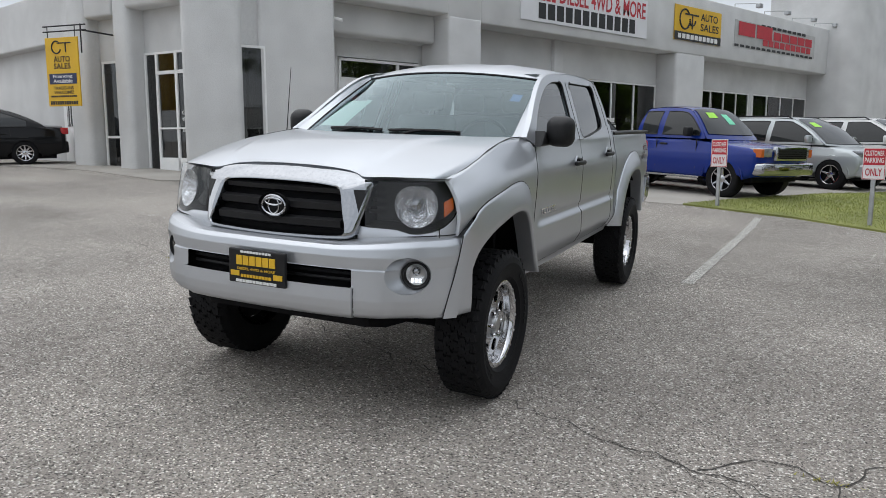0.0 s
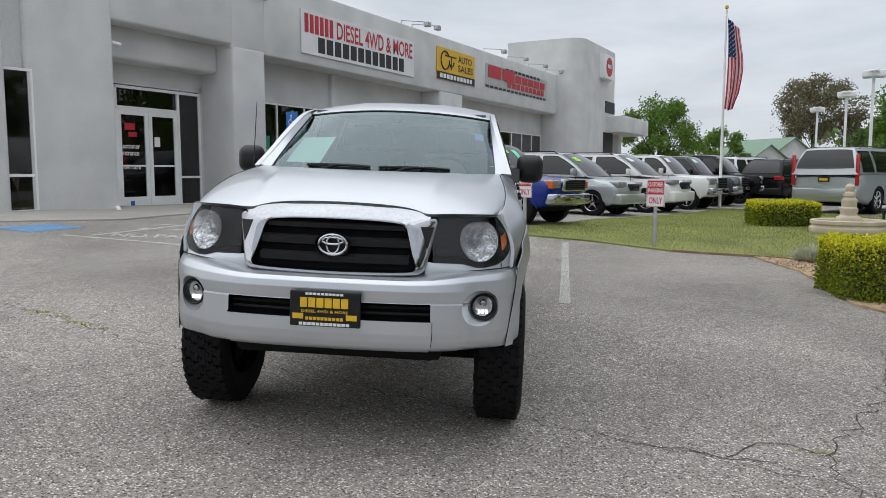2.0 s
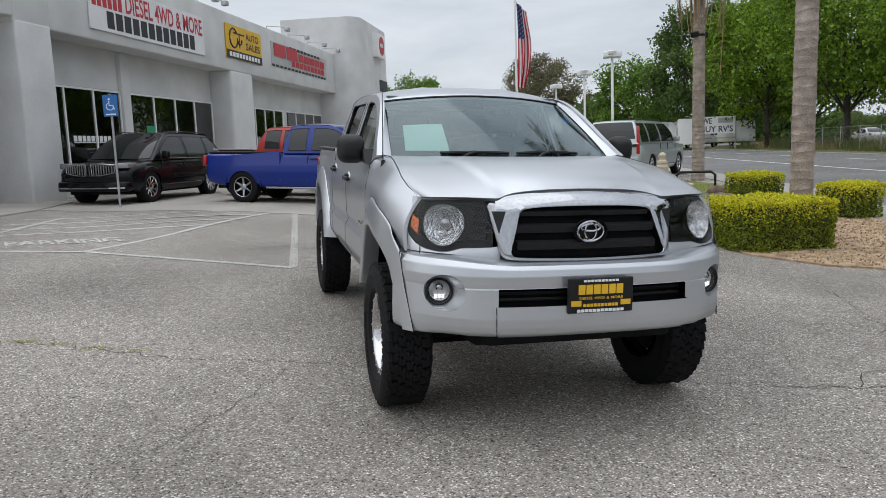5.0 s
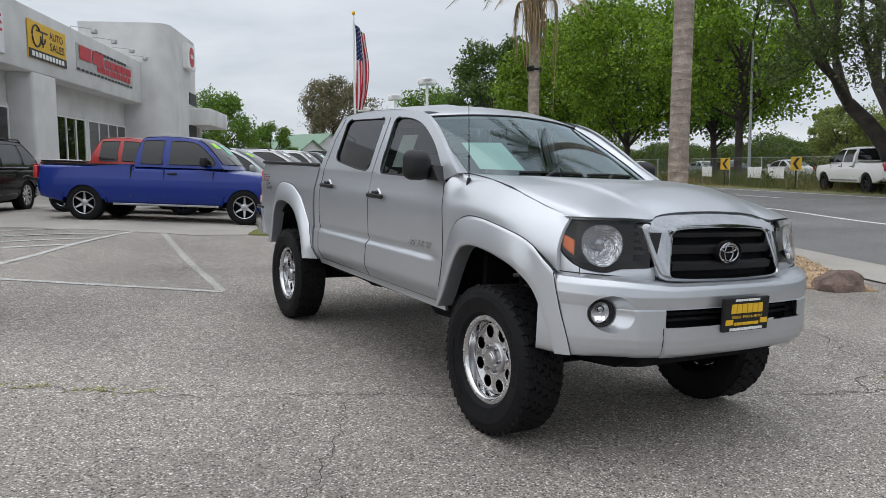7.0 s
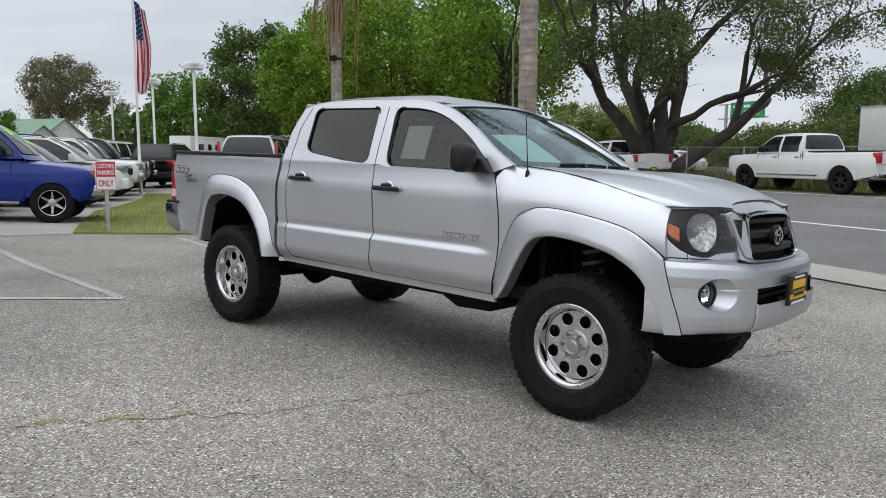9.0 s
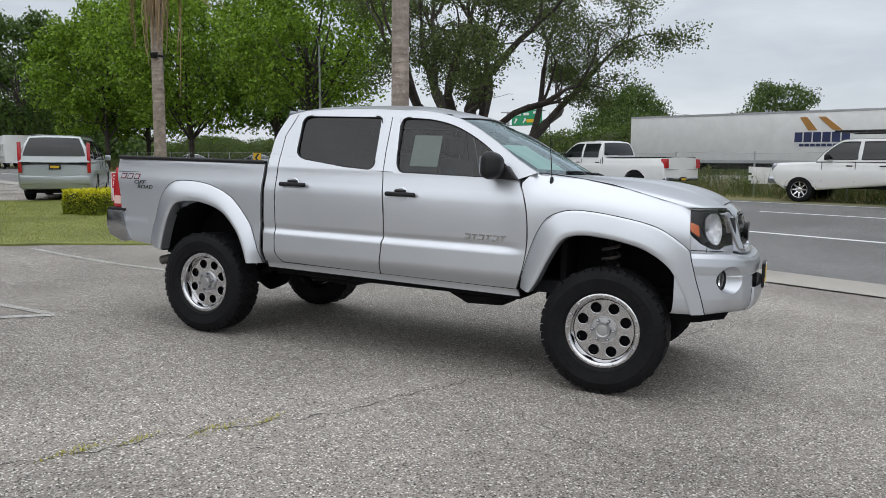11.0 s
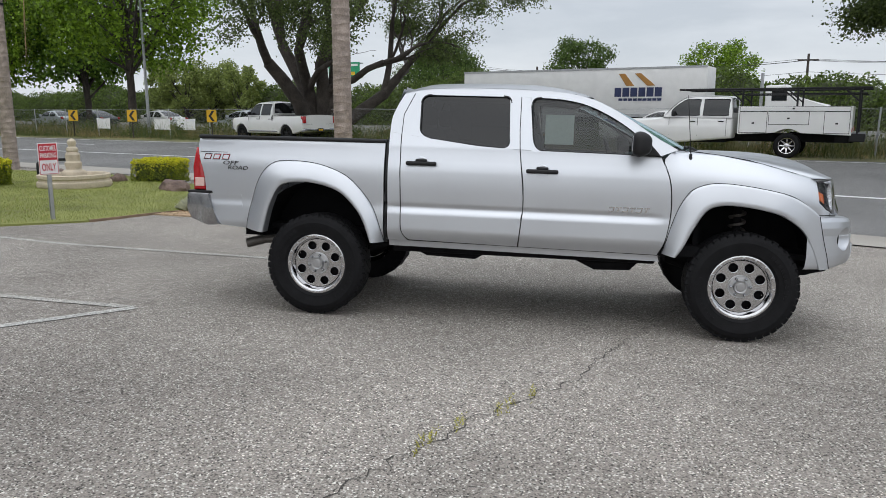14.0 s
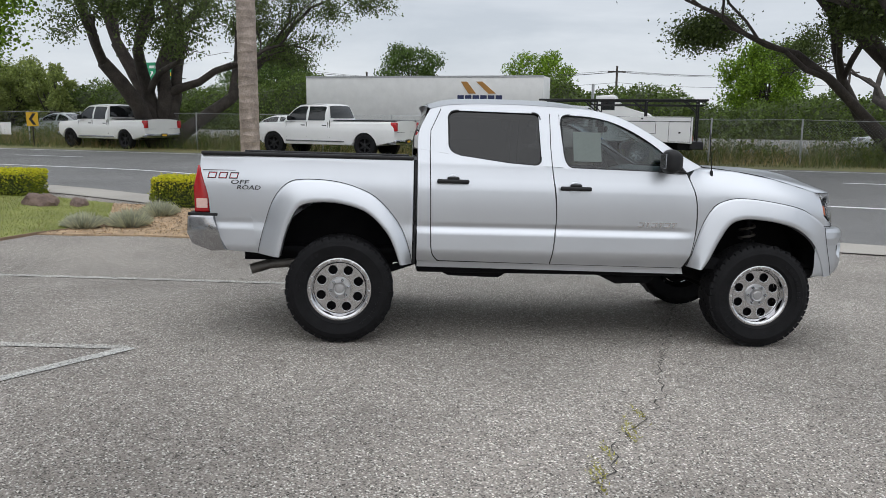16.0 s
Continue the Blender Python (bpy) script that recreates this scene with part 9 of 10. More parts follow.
def banner(l, wide, z0, z1, label):
    x, y = road_at(FC - 0.06, l)
    b = thing("fence_banner", label, "banner", "white banners on the fence", m=pose(x, y, 0, 0, 0, -math.degrees(math.atan2(RN.x, RN.y)) + 180))
    bm = bmesh.new()
    grid(bm, [[(wide * (i / 12 - 0.5), 0.02 * math.sin(i * 1.3 + j), lerp(z0, z1, j / 4) - 0.03 * math.sin(i / 12 * math.pi) * (j / 4)) for i in range(13)] for j in range(5)])
    part("sheet", bm, M_WHITE, b, smooth=True)


for l, w in ((38.1, 1.2), (33.1, 1.3), (31.2, 1.4), (7.6, 1.5)):
    banner(l, w, 0.75, 1.35, "plain white banner tied to the fence")

# verge plants
n = 64000
c, l = rng.uniform(19.6, 26.0, n) ** 1.0, rng.uniform(-45, 75, n)
patch = np.sin(l * 0.7) * np.sin(c * 1.9 + l * 0.23) + rng.normal(0, 0.35, n)
xy = np.column_stack([RN.x * c + RD.x * l, RN.y * c + RD.y * l])
tallish = np.clip((c - 20.2) / 1.6, 0.12, 1)
for name, sel, h, w, m, lab in (("weeds", patch > -0.15, 0.9, 0.02, M_WEEDLEAF, "tall green weeds along the fence"), ("straw", patch <= -0.15, 0.75, 0.014, M_STRAWLEAF, "dry straw along the fence")):
    p = xy[sel]
    h_ = tallish[sel]
    for lo, hi in ((0, 0.35), (0.35, 0.75), (0.75, 1.1)):
        k = (h_ > lo) & (h_ <= hi)
        blades(name, p[k], h * (lo + hi) / 2, w, m, lab, "weeds", 0.4)
pts = []
for k in range(150):
    ll, cc = rng.uniform(-40, 45), rng.uniform(21.6, 25.5)
    r, hh = rng.uniform(0.3, 0.8), rng.uniform(0.5, 1.25)
    q = rng.normal(0, 0.45, (110, 3)) * np.array([r, r, hh * 0.5]) + np.array([*road_at(cc, ll), 0.3 + hh * 0.5])
    pts.append(q)
leaf_cloud("verge_bushes", np.concatenate(pts), 0.13, M_WEEDLEAF, None)
tagged(bpy.data.objects["verge_bushes"], "leafy green weeds and low bushes behind the fence", "bushes", kind="stuff")


def chevron(x, y, z):
    s = thing("chevron_sign", "yellow road sign with a black chevron", "road sign", "chevron signs", m=at(x, y, -60))
    zz = z - land(x, y)
    part("post", boxes((-0.03, 0.03, 0.01, 0.05, -0.1, zz + 0.3)), M_BARK, s)
    b = part("board", boxes((-0.24, 0.24, -0.003, 0.003, zz - 0.31, zz + 0.31), bevel=0.001), M_YELLOW, s)
    bm = bmesh.new()
    for k in (-1, 1):
        vs = [bm.verts.new((px, -0.006, zz + k * pz)) for px, pz in ((-0.15, 0.0), (-0.02, 0.0), (0.15, 0.26), (0.02, 0.26))]
        bm.faces.new(vs)
    part("chevron", bm, M_INK, b)


for x, y in ((32.9, 29.5), (31.1, 24.7), (29.5, 19.3)):
    chevron(x, y, 1.5)
x, y = 34.4, 25.7
s = thing("street_lamp", "tall grey street lamp on the verge", "street lamp", m=at(x, y, 200))
part("pole", rod(bmesh.new(), (0, 0, -0.1), (0.25, 0, 8.2), 0.10, 0.06, 10), M_GREY_METAL, s, smooth=60)
part("arm", tube(bmesh.new(), [(0.25, 0, 8.15), (0.9, 0, 8.5), (1.9, 0, 8.55)], 0.035, 6), M_GREY_METAL, s)
part("lamp_head", boxes((1.7, 2.4, -0.12, 0.12, 8.5, 8.64), bevel=0.04), M_ALU, s)
x, y = 37.7, 43.9
single("litter_bin", lathe(bmesh.new(), [(0.0, 1.05), (0.3, 1.02), (0.42, 0.95), (0.40, 0.05), (0.36, 0.0)], 16), M_TRIM, "dark litter bin by the far kerb", "litter bin", m=at(x, y), smooth=40)

# green direction sign over the freeway, its words as bars
s = thing("direction_sign", "green overhead freeway sign on a steel gantry", "road sign", m=pose(96.7, 33.1, 0, 0, 0, 248))
part("post", rod(bmesh.new(), (-3.6, 0.4, 0), (-3.6, 0.4, 8.4), 0.22), M_GREY_METAL, s)
part("gantry", boxes((-4.8, 3.2, 0.2, 0.5, 6.35, 6.5), (-4.8, 3.2, 0.2, 0.5, 8.25, 8.4)), M_GREY_METAL, s)
b = part("board", boxes((-2.5, 3.0, -0.05, 0.05, 6.4, 8.5), bevel=0.02), M_GREEN, s)
part("sign_bar", boxes(*((x0, x1, -0.09, -0.05, z0, z1) for x0, x1, z0, z1 in ((-2.0, -1.2, 7.75, 8.1), (-1.1, -0.8, 7.75, 8.1), (-0.3, 0.7, 7.75, 8.1), (1.5, 2.7, 7.95, 8.25)))), M_WHITE, b)
part("exit_panel", boxes((0.3, 2.2, -0.09, -0.05, 6.75, 7.2)), M_YELLOW, b)
for x0 in (-2.0, -0.4):
    bm = prism(bmesh.new(), [(x0, 6.75), (x0 + 0.12, 6.65), (x0 + 0.45, 7.05), (x0 + 0.55, 6.95), (x0 + 0.55, 7.35), (x0 + 0.15, 7.35), (x0 + 0.3, 7.2)], -0.09, -0.05, "y")
    part("arrow", bm, M_WHITE, b)
# poles and wires beyond the freeway
poles = [(142.4, 28.8, 13.0), (114.0, 7.0, 8.6), (101.1, -28.9, 9.2), (94.4, -59.2, 9.2)]
for x, y, h in poles:
    s = thing("utility_pole", "weathered wooden utility pole", "pole", "utility poles", m=pose(x, y, 0.1))
    part("pole", rod(bmesh.new(), (0, 0, 0), (0, 0, h), 0.20, 0.15, 8), M_BARK, s)
    part("crossarm", boxes((-0.1, 0.1, -1.3, 1.3, h - 0.9, h - 0.7)), M_BARK, s)
for off, dz in ((-1.2, 0.6), (0.0, 0.75), (1.2, 0.6), (0.0, 2.2)):
    bm = bmesh.new()
    for (ax, ay, ah), (bx, by, bh) in zip(poles, poles[1:]):
        tube(bm, [(lerp(ax, bx, k / 14), lerp(ay, by, k / 14) + off, lerp(ah, bh, k / 14) - dz - 1.6 * (1 - (k / 7 - 1) ** 2) * 0.4) for k in range(15)], 0.022, 4)
    single("power_line", bm, M_INK, "thin dark power line between poles", "cable", "power lines")

# ---------------------------------------------------------------- palms
def palm_trunk(bm, h, r0, r1, lean=(0, 0), step=0.13):
    """Ringed with old leaf scars."""
    n = int(h / step)
    rows = []
    for k in range(n + 1):
        for d, g in ((0.0, 1.0), (0.78, 0.985), (0.86, 1.035)):
            t = min(1.0, (k + d) / n)
            r = lerp(r0, r1, t) * g * (1 + 0.18 * max(0, 0.05 - t) / 0.05)
            rows.append([(lean[0] * t * t + r * math.cos(a) * (1 + 0.015 * math.sin(3 * a + k)), lean[1] * t * t + r * math.sin(a), t * h + 0.03 * math.sin(a + k * 1.7) * (d > 0.5)) for a in (2 * math.pi * i / 20 for i in range(21))])
    grid(bm, rows)
    return bm


def frond(bm, base, az, rise, length, fall, leaflets, leaf_len, width=0.035, hang=0.5):
    """A feather frond: a rib that arches over, with leaflets down both sides."""
    d = Vector((math.cos(az), math.sin(az), 0))
    side = Vector((-d.y, d.x, 0))
    rib = [Vector(base) + d * (length * t * math.cos(rise) * (1 - 0.15 * t)) + Vector((0, 0, length * (t * math.sin(rise) - fall * t * t))) for t in (k / 12 for k in range(13))]
    tube(bm, [tuple(p) for p in rib], [lerp(0.03, 0.006, k / 12) for k in range(13)], 4)
    for k in range(leaflets):
        t = 0.12 + 0.86 * k / leaflets
        i = min(11, int(t * 12))
        p = rib[i].lerp(rib[i + 1], t * 12 - i)
        along = (rib[i + 1] - rib[i]).normalized()
        ll = leaf_len * math.sin(math.pi * (0.15 + 0.8 * t)) * random.uniform(0.8, 1.1)
        for s in (-1, 1):
            q = p + (side * s * 0.75 + along * 0.55 + Vector((0, 0, -hang * random.uniform(0.5, 1.2)))).normalized() * ll
            w = along * width / 2
            bm.faces.new([bm.verts.new(v) for v in (p - w, p + w, q)])


def hanging_frond(tree, az, zt, length, r):
    """A dead frond hanging close along the trunk, its leaflets shut."""
    bm = bmesh.new()
    d, side = Vector((math.cos(az), math.sin(az), 0)), Vector((-math.sin(az), math.cos(az), 0))
    rib = smooth_line([tuple(d * r + Vector((0, 0, zt))), tuple(d * (r + 0.42) + Vector((0, 0, zt + 0.05))), tuple(d * (r + 0.55) + Vector((0, 0, zt - 0.5))), tuple(d * (r + 0.45) + Vector((0, 0, zt - length)))], 6)
    tube(bm, rib, [lerp(0.04, 0.008, k / (len(rib) - 1)) for k in range(len(rib))], 5)
    for k in range(90):
        i = random.randrange(4, len(rib) - 1)
        p = Vector(rib[i]).lerp(Vector(rib[i + 1]), random.random())
        q = p + side * random.uniform(-0.16, 0.16) + d * random.uniform(-0.10, 0.10) + Vector((0, 0, -random.uniform(0.35, 0.8)))
        w = side * 0.016
        bm.faces.new([bm.verts.new(v) for v in (p - w, p + w, q)])
    part("dead_frond", bm, M_DEADFROND, tree)


def palm(name, x, y, h, r0, r1, label, skirt=None, lean=(0, 0)):
    tree = thing(name, label, "palm", m=at(x, y, 0, -0.03))
    part("trunk", palm_trunk(bmesh.new(), h, r0, r1, lean), M_PALMBARK, tree, "ringed grey-brown trunk", smooth=50)
    top = (lean[0], lean[1], h)
    for k in range(26):
        bm = bmesh.new()
        frond(bm, top, k * 2.4, lerp(1.25, -0.25, k / 25), random.uniform(2.7, 3.3), 0.34, 34, 0.5)
        part("frond", bm, M_FROND, tree)
    if skirt:
        z0, z1 = skirt
        for k in range(110):
            a, zt, ln = random.uniform(0, 6.3), random.uniform(z1 - 1.5, z1), random.choice((0.6, 0.8, 1.1, 1.5)) * random.uniform(0.7, 1.2)
            bm = bmesh.new()
            t = zt / h
            p0 = Vector((lean[0] * t * t + (r1 + 0.03) * math.cos(a), lean[1] * t * t + (r1 + 0.03) * math.sin(a), zt))
            rr = random.uniform(0.03, 0.20)
            pts = [p0, p0 + Vector((rr * math.cos(a), rr * math.sin(a), -0.2 * ln)), p0 + Vector((rr * 0.9 * math.cos(a), rr * 0.9 * math.sin(a), -0.6 * ln)), p0 + Vector((rr * 0.5 * math.cos(a), rr * 0.5 * math.sin(a), -ln))]
            w = Vector((-math.sin(a), math.cos(a), 0))
            line = smooth_line([tuple(q) for q in pts], 4)
            grid(bm, [[tuple(Vector(q) + w * s * 0.030 * (1 - 0.8 * i / len(line)) + Vector((math.cos(a), math.sin(a), 0)) * (0.02 if s == 0 else 0)) for s in (-1, 0, 1)] for i, q in enumerate(line)])
            part("dead_frond", bm, M_DEADFROND, tree, "dry brown hanging frond" if k == 0 else "")
        for az, zt, ln in ((-0.75, z1 - 0.9, 3.2), (-1.0, z1 - 0.8, 1.7), (2.0, z1 - 0.9, 1.5)):
            hanging_frond(tree, az, zt, ln, r1)
        for az, zt, ln in ((-0.9, z1 - 0.55, 1.9), (-1.3, z1 - 0.3, 2.6), (2.2, z1 - 0.2, 1.6), (0.9, z1 - 0.4, 1.8)):
            bm = bmesh.new()
            t = zt / h
            frond(bm, (lean[0] * t * t, lean[1] * t * t, zt), az, 0.1, ln, 0.62, 26, 0.42, 0.03, 1.6)
            part("dead_frond", bm, M_DEADFROND, tree)
    return tree


palm("palm_tree", 6.14, 5.16, 8.6, 0.16, 0.14, "tall palm with a ringed trunk beside the hedge", lean=(0.15, 0.05))
far_palm = palm("palm_tree", 11.6, 16.2, 7.6, 0.185, 0.16, "palm with a skirt of dry hanging fronds", skirt=(3.4, 7.3))
for k, a in enumerate((0.4, 3.6)):
    c = Vector((0.24 * math.cos(a), 0.24 * math.sin(a), 4.35))
    fl = part("floodlight", boxes((-0.1, 0.1, -0.07, 0.07, -0.08, 0.08), bevel=0.015), M_TRIM, far_palm, "small black floodlight strapped to the trunk", m=Matrix.Translation(c) @ pose(0, 0, 0, 20, 0, math.degrees(a) + 90))
part("strap", lathe(bmesh.new(), [(0.17, 4.30), (0.185, 4.31), (0.185, 4.36), (0.17, 4.37)], 20), M_TRIM, far_palm)

# ---------------------------------------------------------------- trees
branching_tree("oak_tree", "wide many-stemmed oak with feathery dark foliage", 28.2, 13.1,
               [((-0.30, 0.42, 1.0), 4.6, 0.42), ((-0.08, 0.16, 1.0), 5.0, 0.40), ((0.3, 0.1, 1.0), 5.0, 0.36), ((0.18, -0.26, 1.0), 5.0, 0.42), ((0.28, -0.55, 0.95), 5.0, 0.36), ((-0.4, -0.2, 1.0), 4.8, 0.34)],
               5, 0.12, 27, 0.31, M_OAK, 11, spread=0.50, shrink=0.70, droop=0.012, split=(2, 3))
x, y = 19.5, -16.0
branching_tree("leaning_tree", "leaning dark tree with an overhanging crown", x, y, [((-0.30, 0.95, 0.85), 7.2, 0.36), ((-0.35, 1.0, 0.62), 6.4, 0.22), ((-0.1, 0.55, 1.1), 6.0, 0.28), ((0.2, 0.8, 0.9), 5.5, 0.24), ((0.5, -0.3, 1.0), 5.0, 0.26)], 5, 0.12, 80, 0.42, M_OAK, 5, spread=0.5, shrink=0.62, bare=4.3, fringe=2)
SYC = "tall bright green broad-leaved tree by the road"
crown_tree("plane_tree", SYC, 39.8, 41.3, 15.0, 6.4, M_SYC, 1, 0.42, 13000, 0.20, lobes=26)
crown_tree("plane_tree", SYC, 35.4, 27.3, 13.5, 5.6, M_SYC, 2, 0.36, 12000, 0.30, lobes=24)
crown_tree("plane_tree", SYC, 42.1, 52.9, 14.5, 5.6, M_SYC, 3, 0.45, 10000, 0.16, lobes=22)
DARK = "large dark green tree beyond the parked cars"
crown_tree("shade_tree", DARK, 46.4, 69.8, 16.2, 6.0, M_DARKLEAF, 4, 0.5, 10000, 0.14, lobes=24)
crown_tree("shade_tree", DARK, 44.8, 80.3, 11.0, 5.6, M_ROUND, 5, 0.5, 8000, 0.1, lobes=20)
crown_tree("shade_tree", DARK, 57.0, 76.8, 15.5, 7.0, M_DARKLEAF, 6, 0.5, 9000, 0.1, lobes=22)
crown_tree("shade_tree", DARK, 46.9, 53.1, 17.0, 7.0, M_SYC, 7, 0.45, 12000, 0.16, lobes=26)
crown_tree("shade_tree", DARK, 42.5, 35.1, 13.0, 5.0, M_ROUND, 8, 0.42, 9000, 0.22, lobes=22)
for k, (x, y, h) in enumerate(((42.5, 86.1, 8.6), (45.7, 88.9, 9.4), (45.1, 84.8, 8.4), (42.9, 90.2, 7.4))):
    crown_tree("conifer", "slender dark green conifer tree", x, y, h, 1.3, M_DARKLEAF, 40 + k, 0.3, 2200, 0.06, lobes=14, trunk=0.14)
crown_tree("eucalyptus", "tall bronze-leaved eucalyptus with pale stems", 71.7, 182.3, 24.0, 9.6, M_BRONZE, 9, 0.75, 9000, 0.34, lobes=24)
crown_tree("eucalyptus", "smaller dusty bronze eucalyptus tree", 81.0, 178.4, 15.5, 5.5, M_BRONZE, 10, 0.7, 3500, 0.25)
crown_tree("round_tree", "round mid-green tree behind the showroom", 16.8, 78.9, 9.4, 4.1, M_ROUND, 11, 0.36, 9000, 0.16, lobes=22)
crown_tree("round_tree", "small round green tree", 26.7, 92.0, 6.9, 3.2, M_ROUND, 12, 0.36, 5000, 0.16)
crown_tree("round_tree", "round dark green tree beyond the freeway", 99.4, 0.6, 11.8, 4.8, M_DARKLEAF, 13, 0.42, 8000, 0.15, lobes=20)
crown_tree("round_tree", "spreading light green tree beyond the freeway", 116.4, -20.8, 12.2, 6.2, M_SYC, 14, 0.5, 5500, 0.3)
crown_tree("round_tree", "broad dark green tree beyond the freeway", 102.0, 19.8, 12.4, 5.4, M_DARKLEAF, 15, 0.42, 9000, 0.12, lobes=22)
crown_tree("round_tree", "broad dark green tree beyond the freeway", 105.3, 20.5, 10.5, 7.5, M_DARKLEAF, 16, 0.42, 9000, 0.12, lobes=22)
crown_tree("round_tree", "bright green tree beyond the freeway", 69.9, -34.5, 9.6, 4.0, M_SYC, 17, 0.4, 6000, 0.15)
crown_tree("round_tree", "bright green tree beyond the freeway", 69.7, -35.6, 10.0, 4.4, M_SYC, 18, 0.4, 6000, 0.15)
for k, (x, y, h, r) in enumerate(((77.5, 46.4, 7.2, 3.6), (77.5, 39.4, 7.0, 2.8), (83.3, 45.9, 8.2, 4.0), (80.0, 44.6, 7.0, 4.0), (84.8, 53.9, 8.5, 2.0), (80.5, 49.9, 8.5, 2.4), (81.8, 43.3, 6.5, 3.4))):
    crown_tree("light_bush_tree", "pale green bushy tree beyond the freeway", x, y, h, r, M_PALEBUSH, 60 + k, 0.4, 3600, 0.08)

# long oleander hedge beyond the freeway
bank = thing("oleander_bank", "long uneven dark green oleander hedge beyond the freeway", "hedge", kind="stuff")
bm = bmesh.new()
rows, crest = [], []
for k in range(171):
    l = -110 + 2.0 * k
    h = (4.3 if l > 9 else 3.6) + 0.7 * math.sin(l * 0.21) + 0.5 * math.sin(l * 0.53 + 1) + random.uniform(-0.4, 0.4)
    crest.append((l, h))
    rows.append([(*road_at(c_, l), z) for c_, z in ((62.0 + random.uniform(-0.5, 0.5), 0.2), (61.6 + random.uniform(-0.5, 0.5), h * 0.55), (63.2, h * 0.92), (66, h), (70, 0.2))])
# dark sheet behind the leaves, coloured as the bank's inner shade
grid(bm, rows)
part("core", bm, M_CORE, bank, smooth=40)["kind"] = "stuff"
n = 180000
k = rng.uniform(0, 169.9, n)
i = k.astype(int)
h = np.array([c[1] for c in crest])
hl = h[i] * (1 - (k - i)) + h[i + 1] * (k - i)
v = rng.uniform(0, 1.35, n)
z = np.where(v < 1, 0.3 + v * hl, hl) * (1 + 0.08 * np.sin(k * 4.1 + v * 9)) + rng.normal(0, 0.16, n)
c = np.where(v < 1, 61.6 + 1.4 * v ** 3, 63 + (v - 1) * 9) + rng.normal(0, 0.3, n) - 0.6 * np.abs(np.sin(k * 1.7 + 3 * v))
l = -110 + 2.0 * k
leaf_cloud("leaves", np.column_stack([RN.x * c + RD.x * l, RN.y * c + RD.y * l, z]), 0.23, M_OLEANDER, bank, ratio=0.7)
n = 12000      # far wooded skyline past the end of the road
a = rng.uniform(0, 1, n)
q0, q1 = np.array([56.2, 123.7]), np.array([96.1, 109.2])
xy = q0 + (q1 - q0) * a[:, None] + rng.normal(0, 2.5, (n, 2))
leaf_cloud("far_trees", np.column_stack([xy, rng.uniform(0, 1, n) ** 1.2 * (6.5 + 2.0 * np.sin(a * 25) + 1.2 * np.sin(a * 61))]), 1.0, M_DARKLEAF, None)
tagged(bpy.data.objects["far_trees"], "far line of dark trees", "trees", kind="stuff")

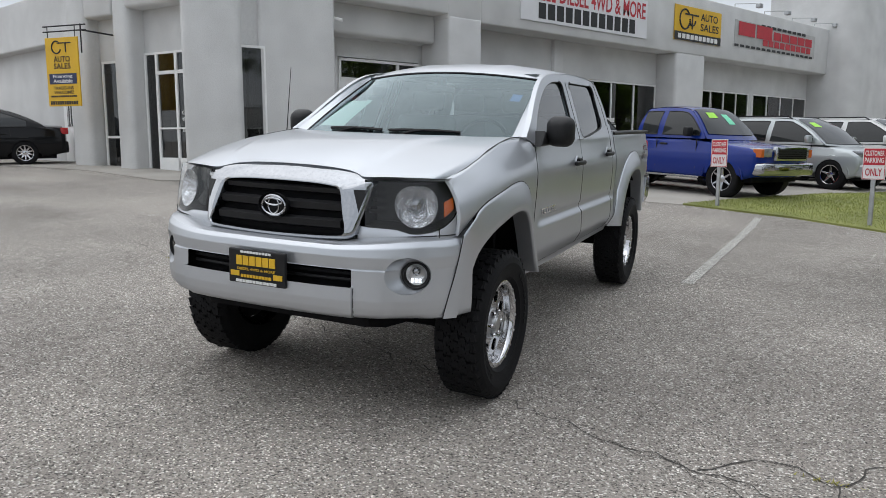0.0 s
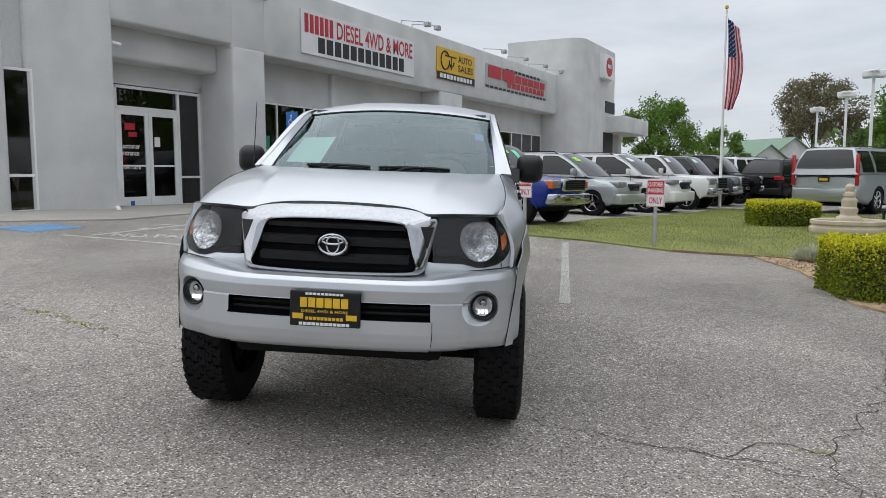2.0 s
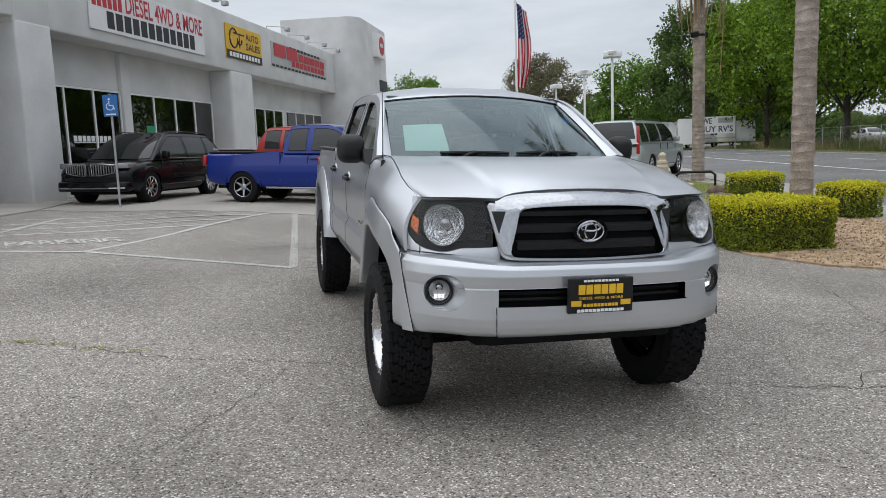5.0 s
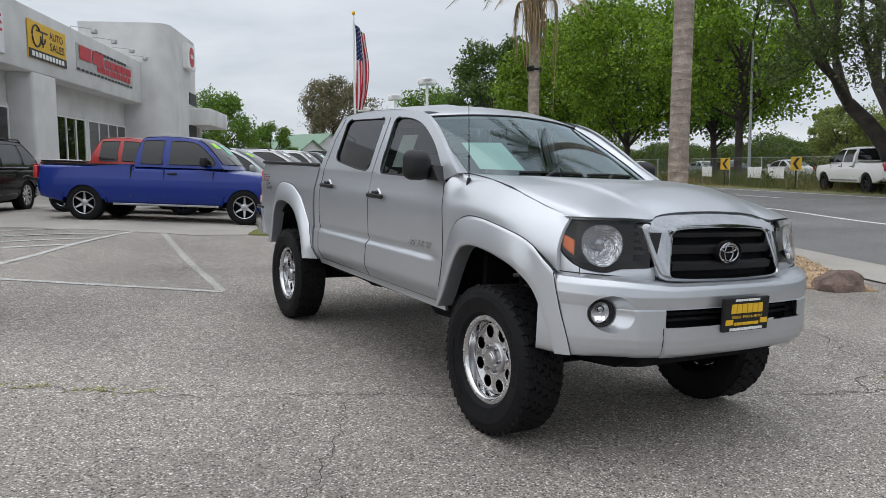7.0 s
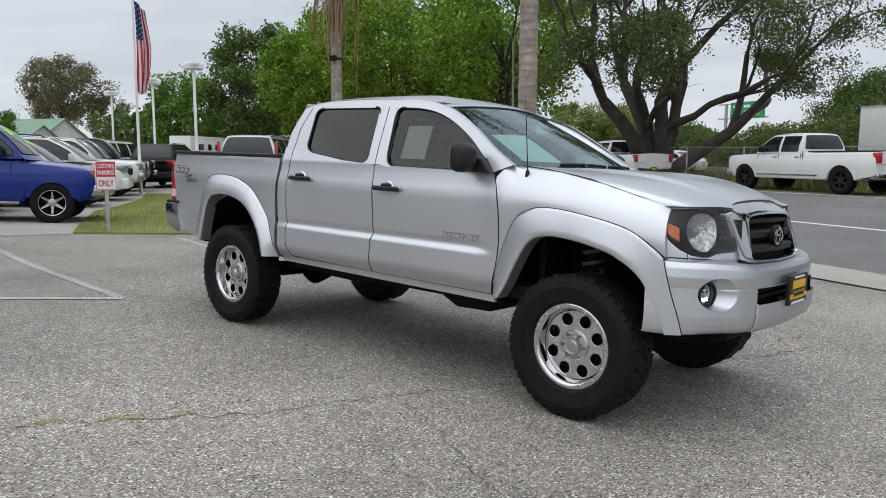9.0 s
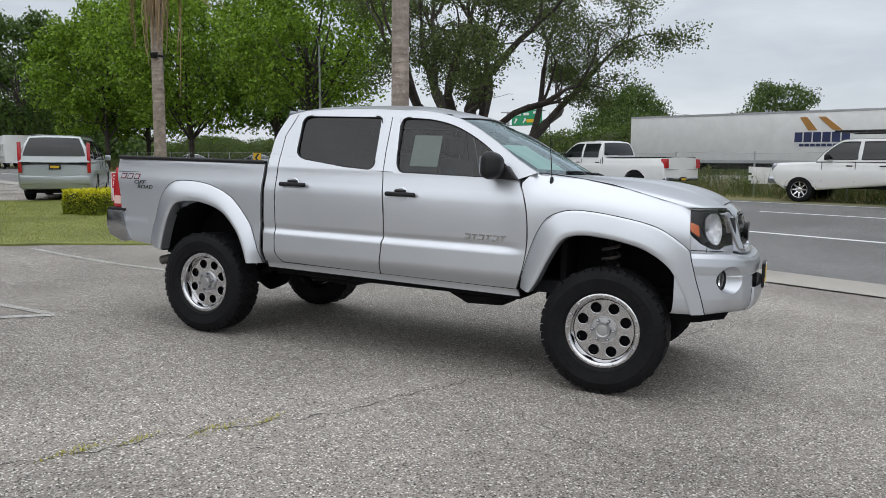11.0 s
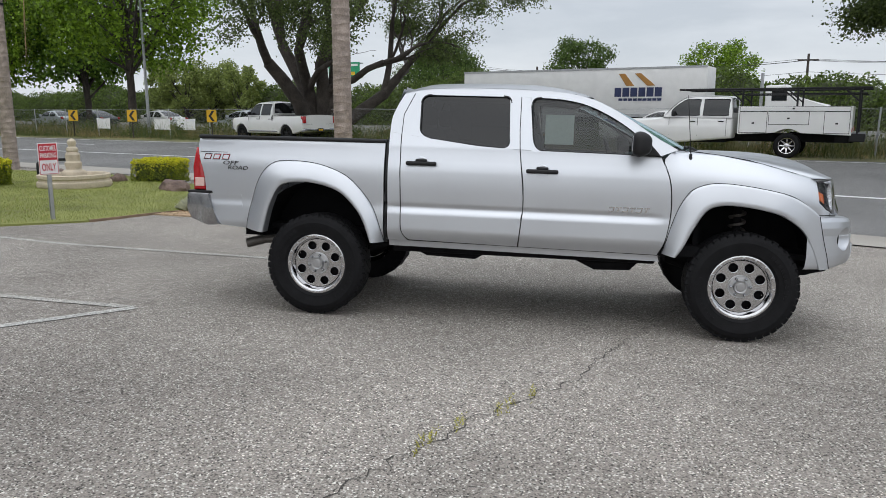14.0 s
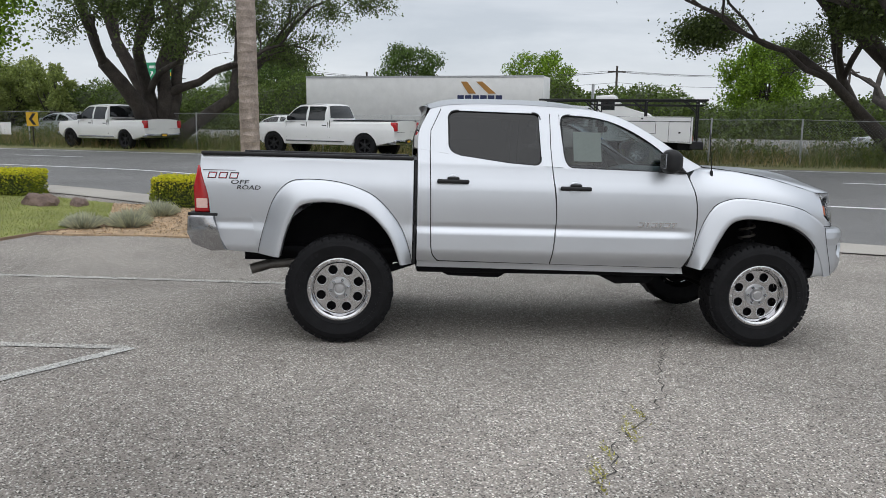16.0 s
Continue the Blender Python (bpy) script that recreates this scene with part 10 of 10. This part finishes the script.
# ---------------------------------------------------------------- far lot: caravans, a banner, low sheds
def motorhome(x, y, yaw, length, label):
    v = thing("motorhome", label, "motorhome", "motorhomes", m=pose(x, y, land(x, y), 0, 0, yaw))
    bm = prism(bmesh.new(), [(-1.9, 0.55), (-2.0, 1.1), (-1.2, 1.35), (-0.75, 1.9), (-1.3, 2.15), (-1.35, 2.75), (-0.9, 3.0), (length - 2, 3.05), (length - 1.9, 0.55)], -1.15, 1.15, "x", 0.08, 2)
    b = part("body", bm, P_WHITE, v, "white coach body", smooth=35)
    for s in (-1, 1):
        xs = sorted((s * 1.145, s * 1.16))
        part("stripe", boxes((*xs, -0.6, length - 2.2, 0.95, 1.15)), M_GREY_METAL, b)
        for y0, y1 in ((0.6, 1.6), (2.4, 3.1), (4.0, 5.0)):
            part("window", boxes((*xs, y0, y1, 1.65, 2.25), bevel=0.004), M_CARGLASS, b)
        part("cab_window", prism(bmesh.new(), [(-1.1, 1.4), (-0.2, 1.4), (-0.2, 1.95), (-0.75, 1.95)], *xs, "x"), M_CARGLASS, b)
        for yc in (-1.2, length - 3.9):
            road_wheel(v, s * 1.0, yc, 0.38, 0.25, 6, M_ALLOY, s)
    part("windscreen", prism(bmesh.new(), [(-1.22, 1.36), (-0.80, 1.88), (-0.83, 1.92), (-1.26, 1.40)], -1.0, 1.0, "x"), M_CARGLASS, b)
    return v


RV = "white motorhome parked in the far lot"
motorhome(40.4, 69.2, 120, 8.5, RV)
motorhome(43.5, 67.4, 150, 8.0, RV)
motorhome(58.7, 82.5, 165, 8.5, RV)
motorhome(51.1, 76.7, 120, 9.0, RV)
x, y = 39.2, 55.9
b = thing("sale_banner", "white banner with black words between two posts", "banner", m=pose(x, y, land(x, y), 0, 0, -28))
part("sheet", boxes((-1.5, 1.5, -0.01, 0.01, 1.5, 3.0)), M_WHITE, b)
part("lettering", shift(lettering("WE", 0.5, 0.8, 0.02), -0.85, 0, 2.62), M_NAVY, b)
part("lettering", shift(lettering("BUY RV'S", 0.55, 2.7, 0.02), 0, 0, 1.9), M_NAVY, b)
part("print_bars", boxes((0.1, 1.35, -0.02, -0.01, 2.42, 2.85)), M_GREY_METAL, b)
for s_ in (-1.55, 1.55):
    part("post", rod(bmesh.new(), (s_, 0, 0), (s_, 0, 3.05), 0.04), M_GREY_METAL, b)


def shed(x, y, yaw, w, d, eaves, ridge, label):
    h = thing("low_building", label, "building", m=pose(x, y, land(x, y), 0, 0, yaw))
    part("wall", prism(bmesh.new(), [(-w, 0), (w, 0), (w, eaves), (0, ridge), (-w, eaves)], -d, d, "y"), M_STUCCO, h)
    bm = bmesh.new()
    for s in (-1, 1):
        prism(bm, [(0, ridge + 0.12), (s * (w + 0.4), eaves - 0.15), (s * (w + 0.4), eaves - 0.3), (0, ridge)], -d - 0.4, d + 0.4, "y")
    part("roof", bm, mat("green_roof_metal", (0.16, 0.26, 0.18), 0.5, 0.2, var=0.08), h, "green metal gable roof")
    for s in (-0.5, 0.5):
        part("window", boxes((w * s - 0.8, w * s + 0.8, -d - 0.03, -d + 0.02, 1.0, 2.2)), M_CARGLASS, h)


shed(37.5, 109.5, 20, 4.2, 6, 3.2, 6.0, "pale low building with a green gable roof")
shed(32.7, 102.7, 20, 3.0, 5, 2.8, 4.8, "pale low building with a green gable roof")
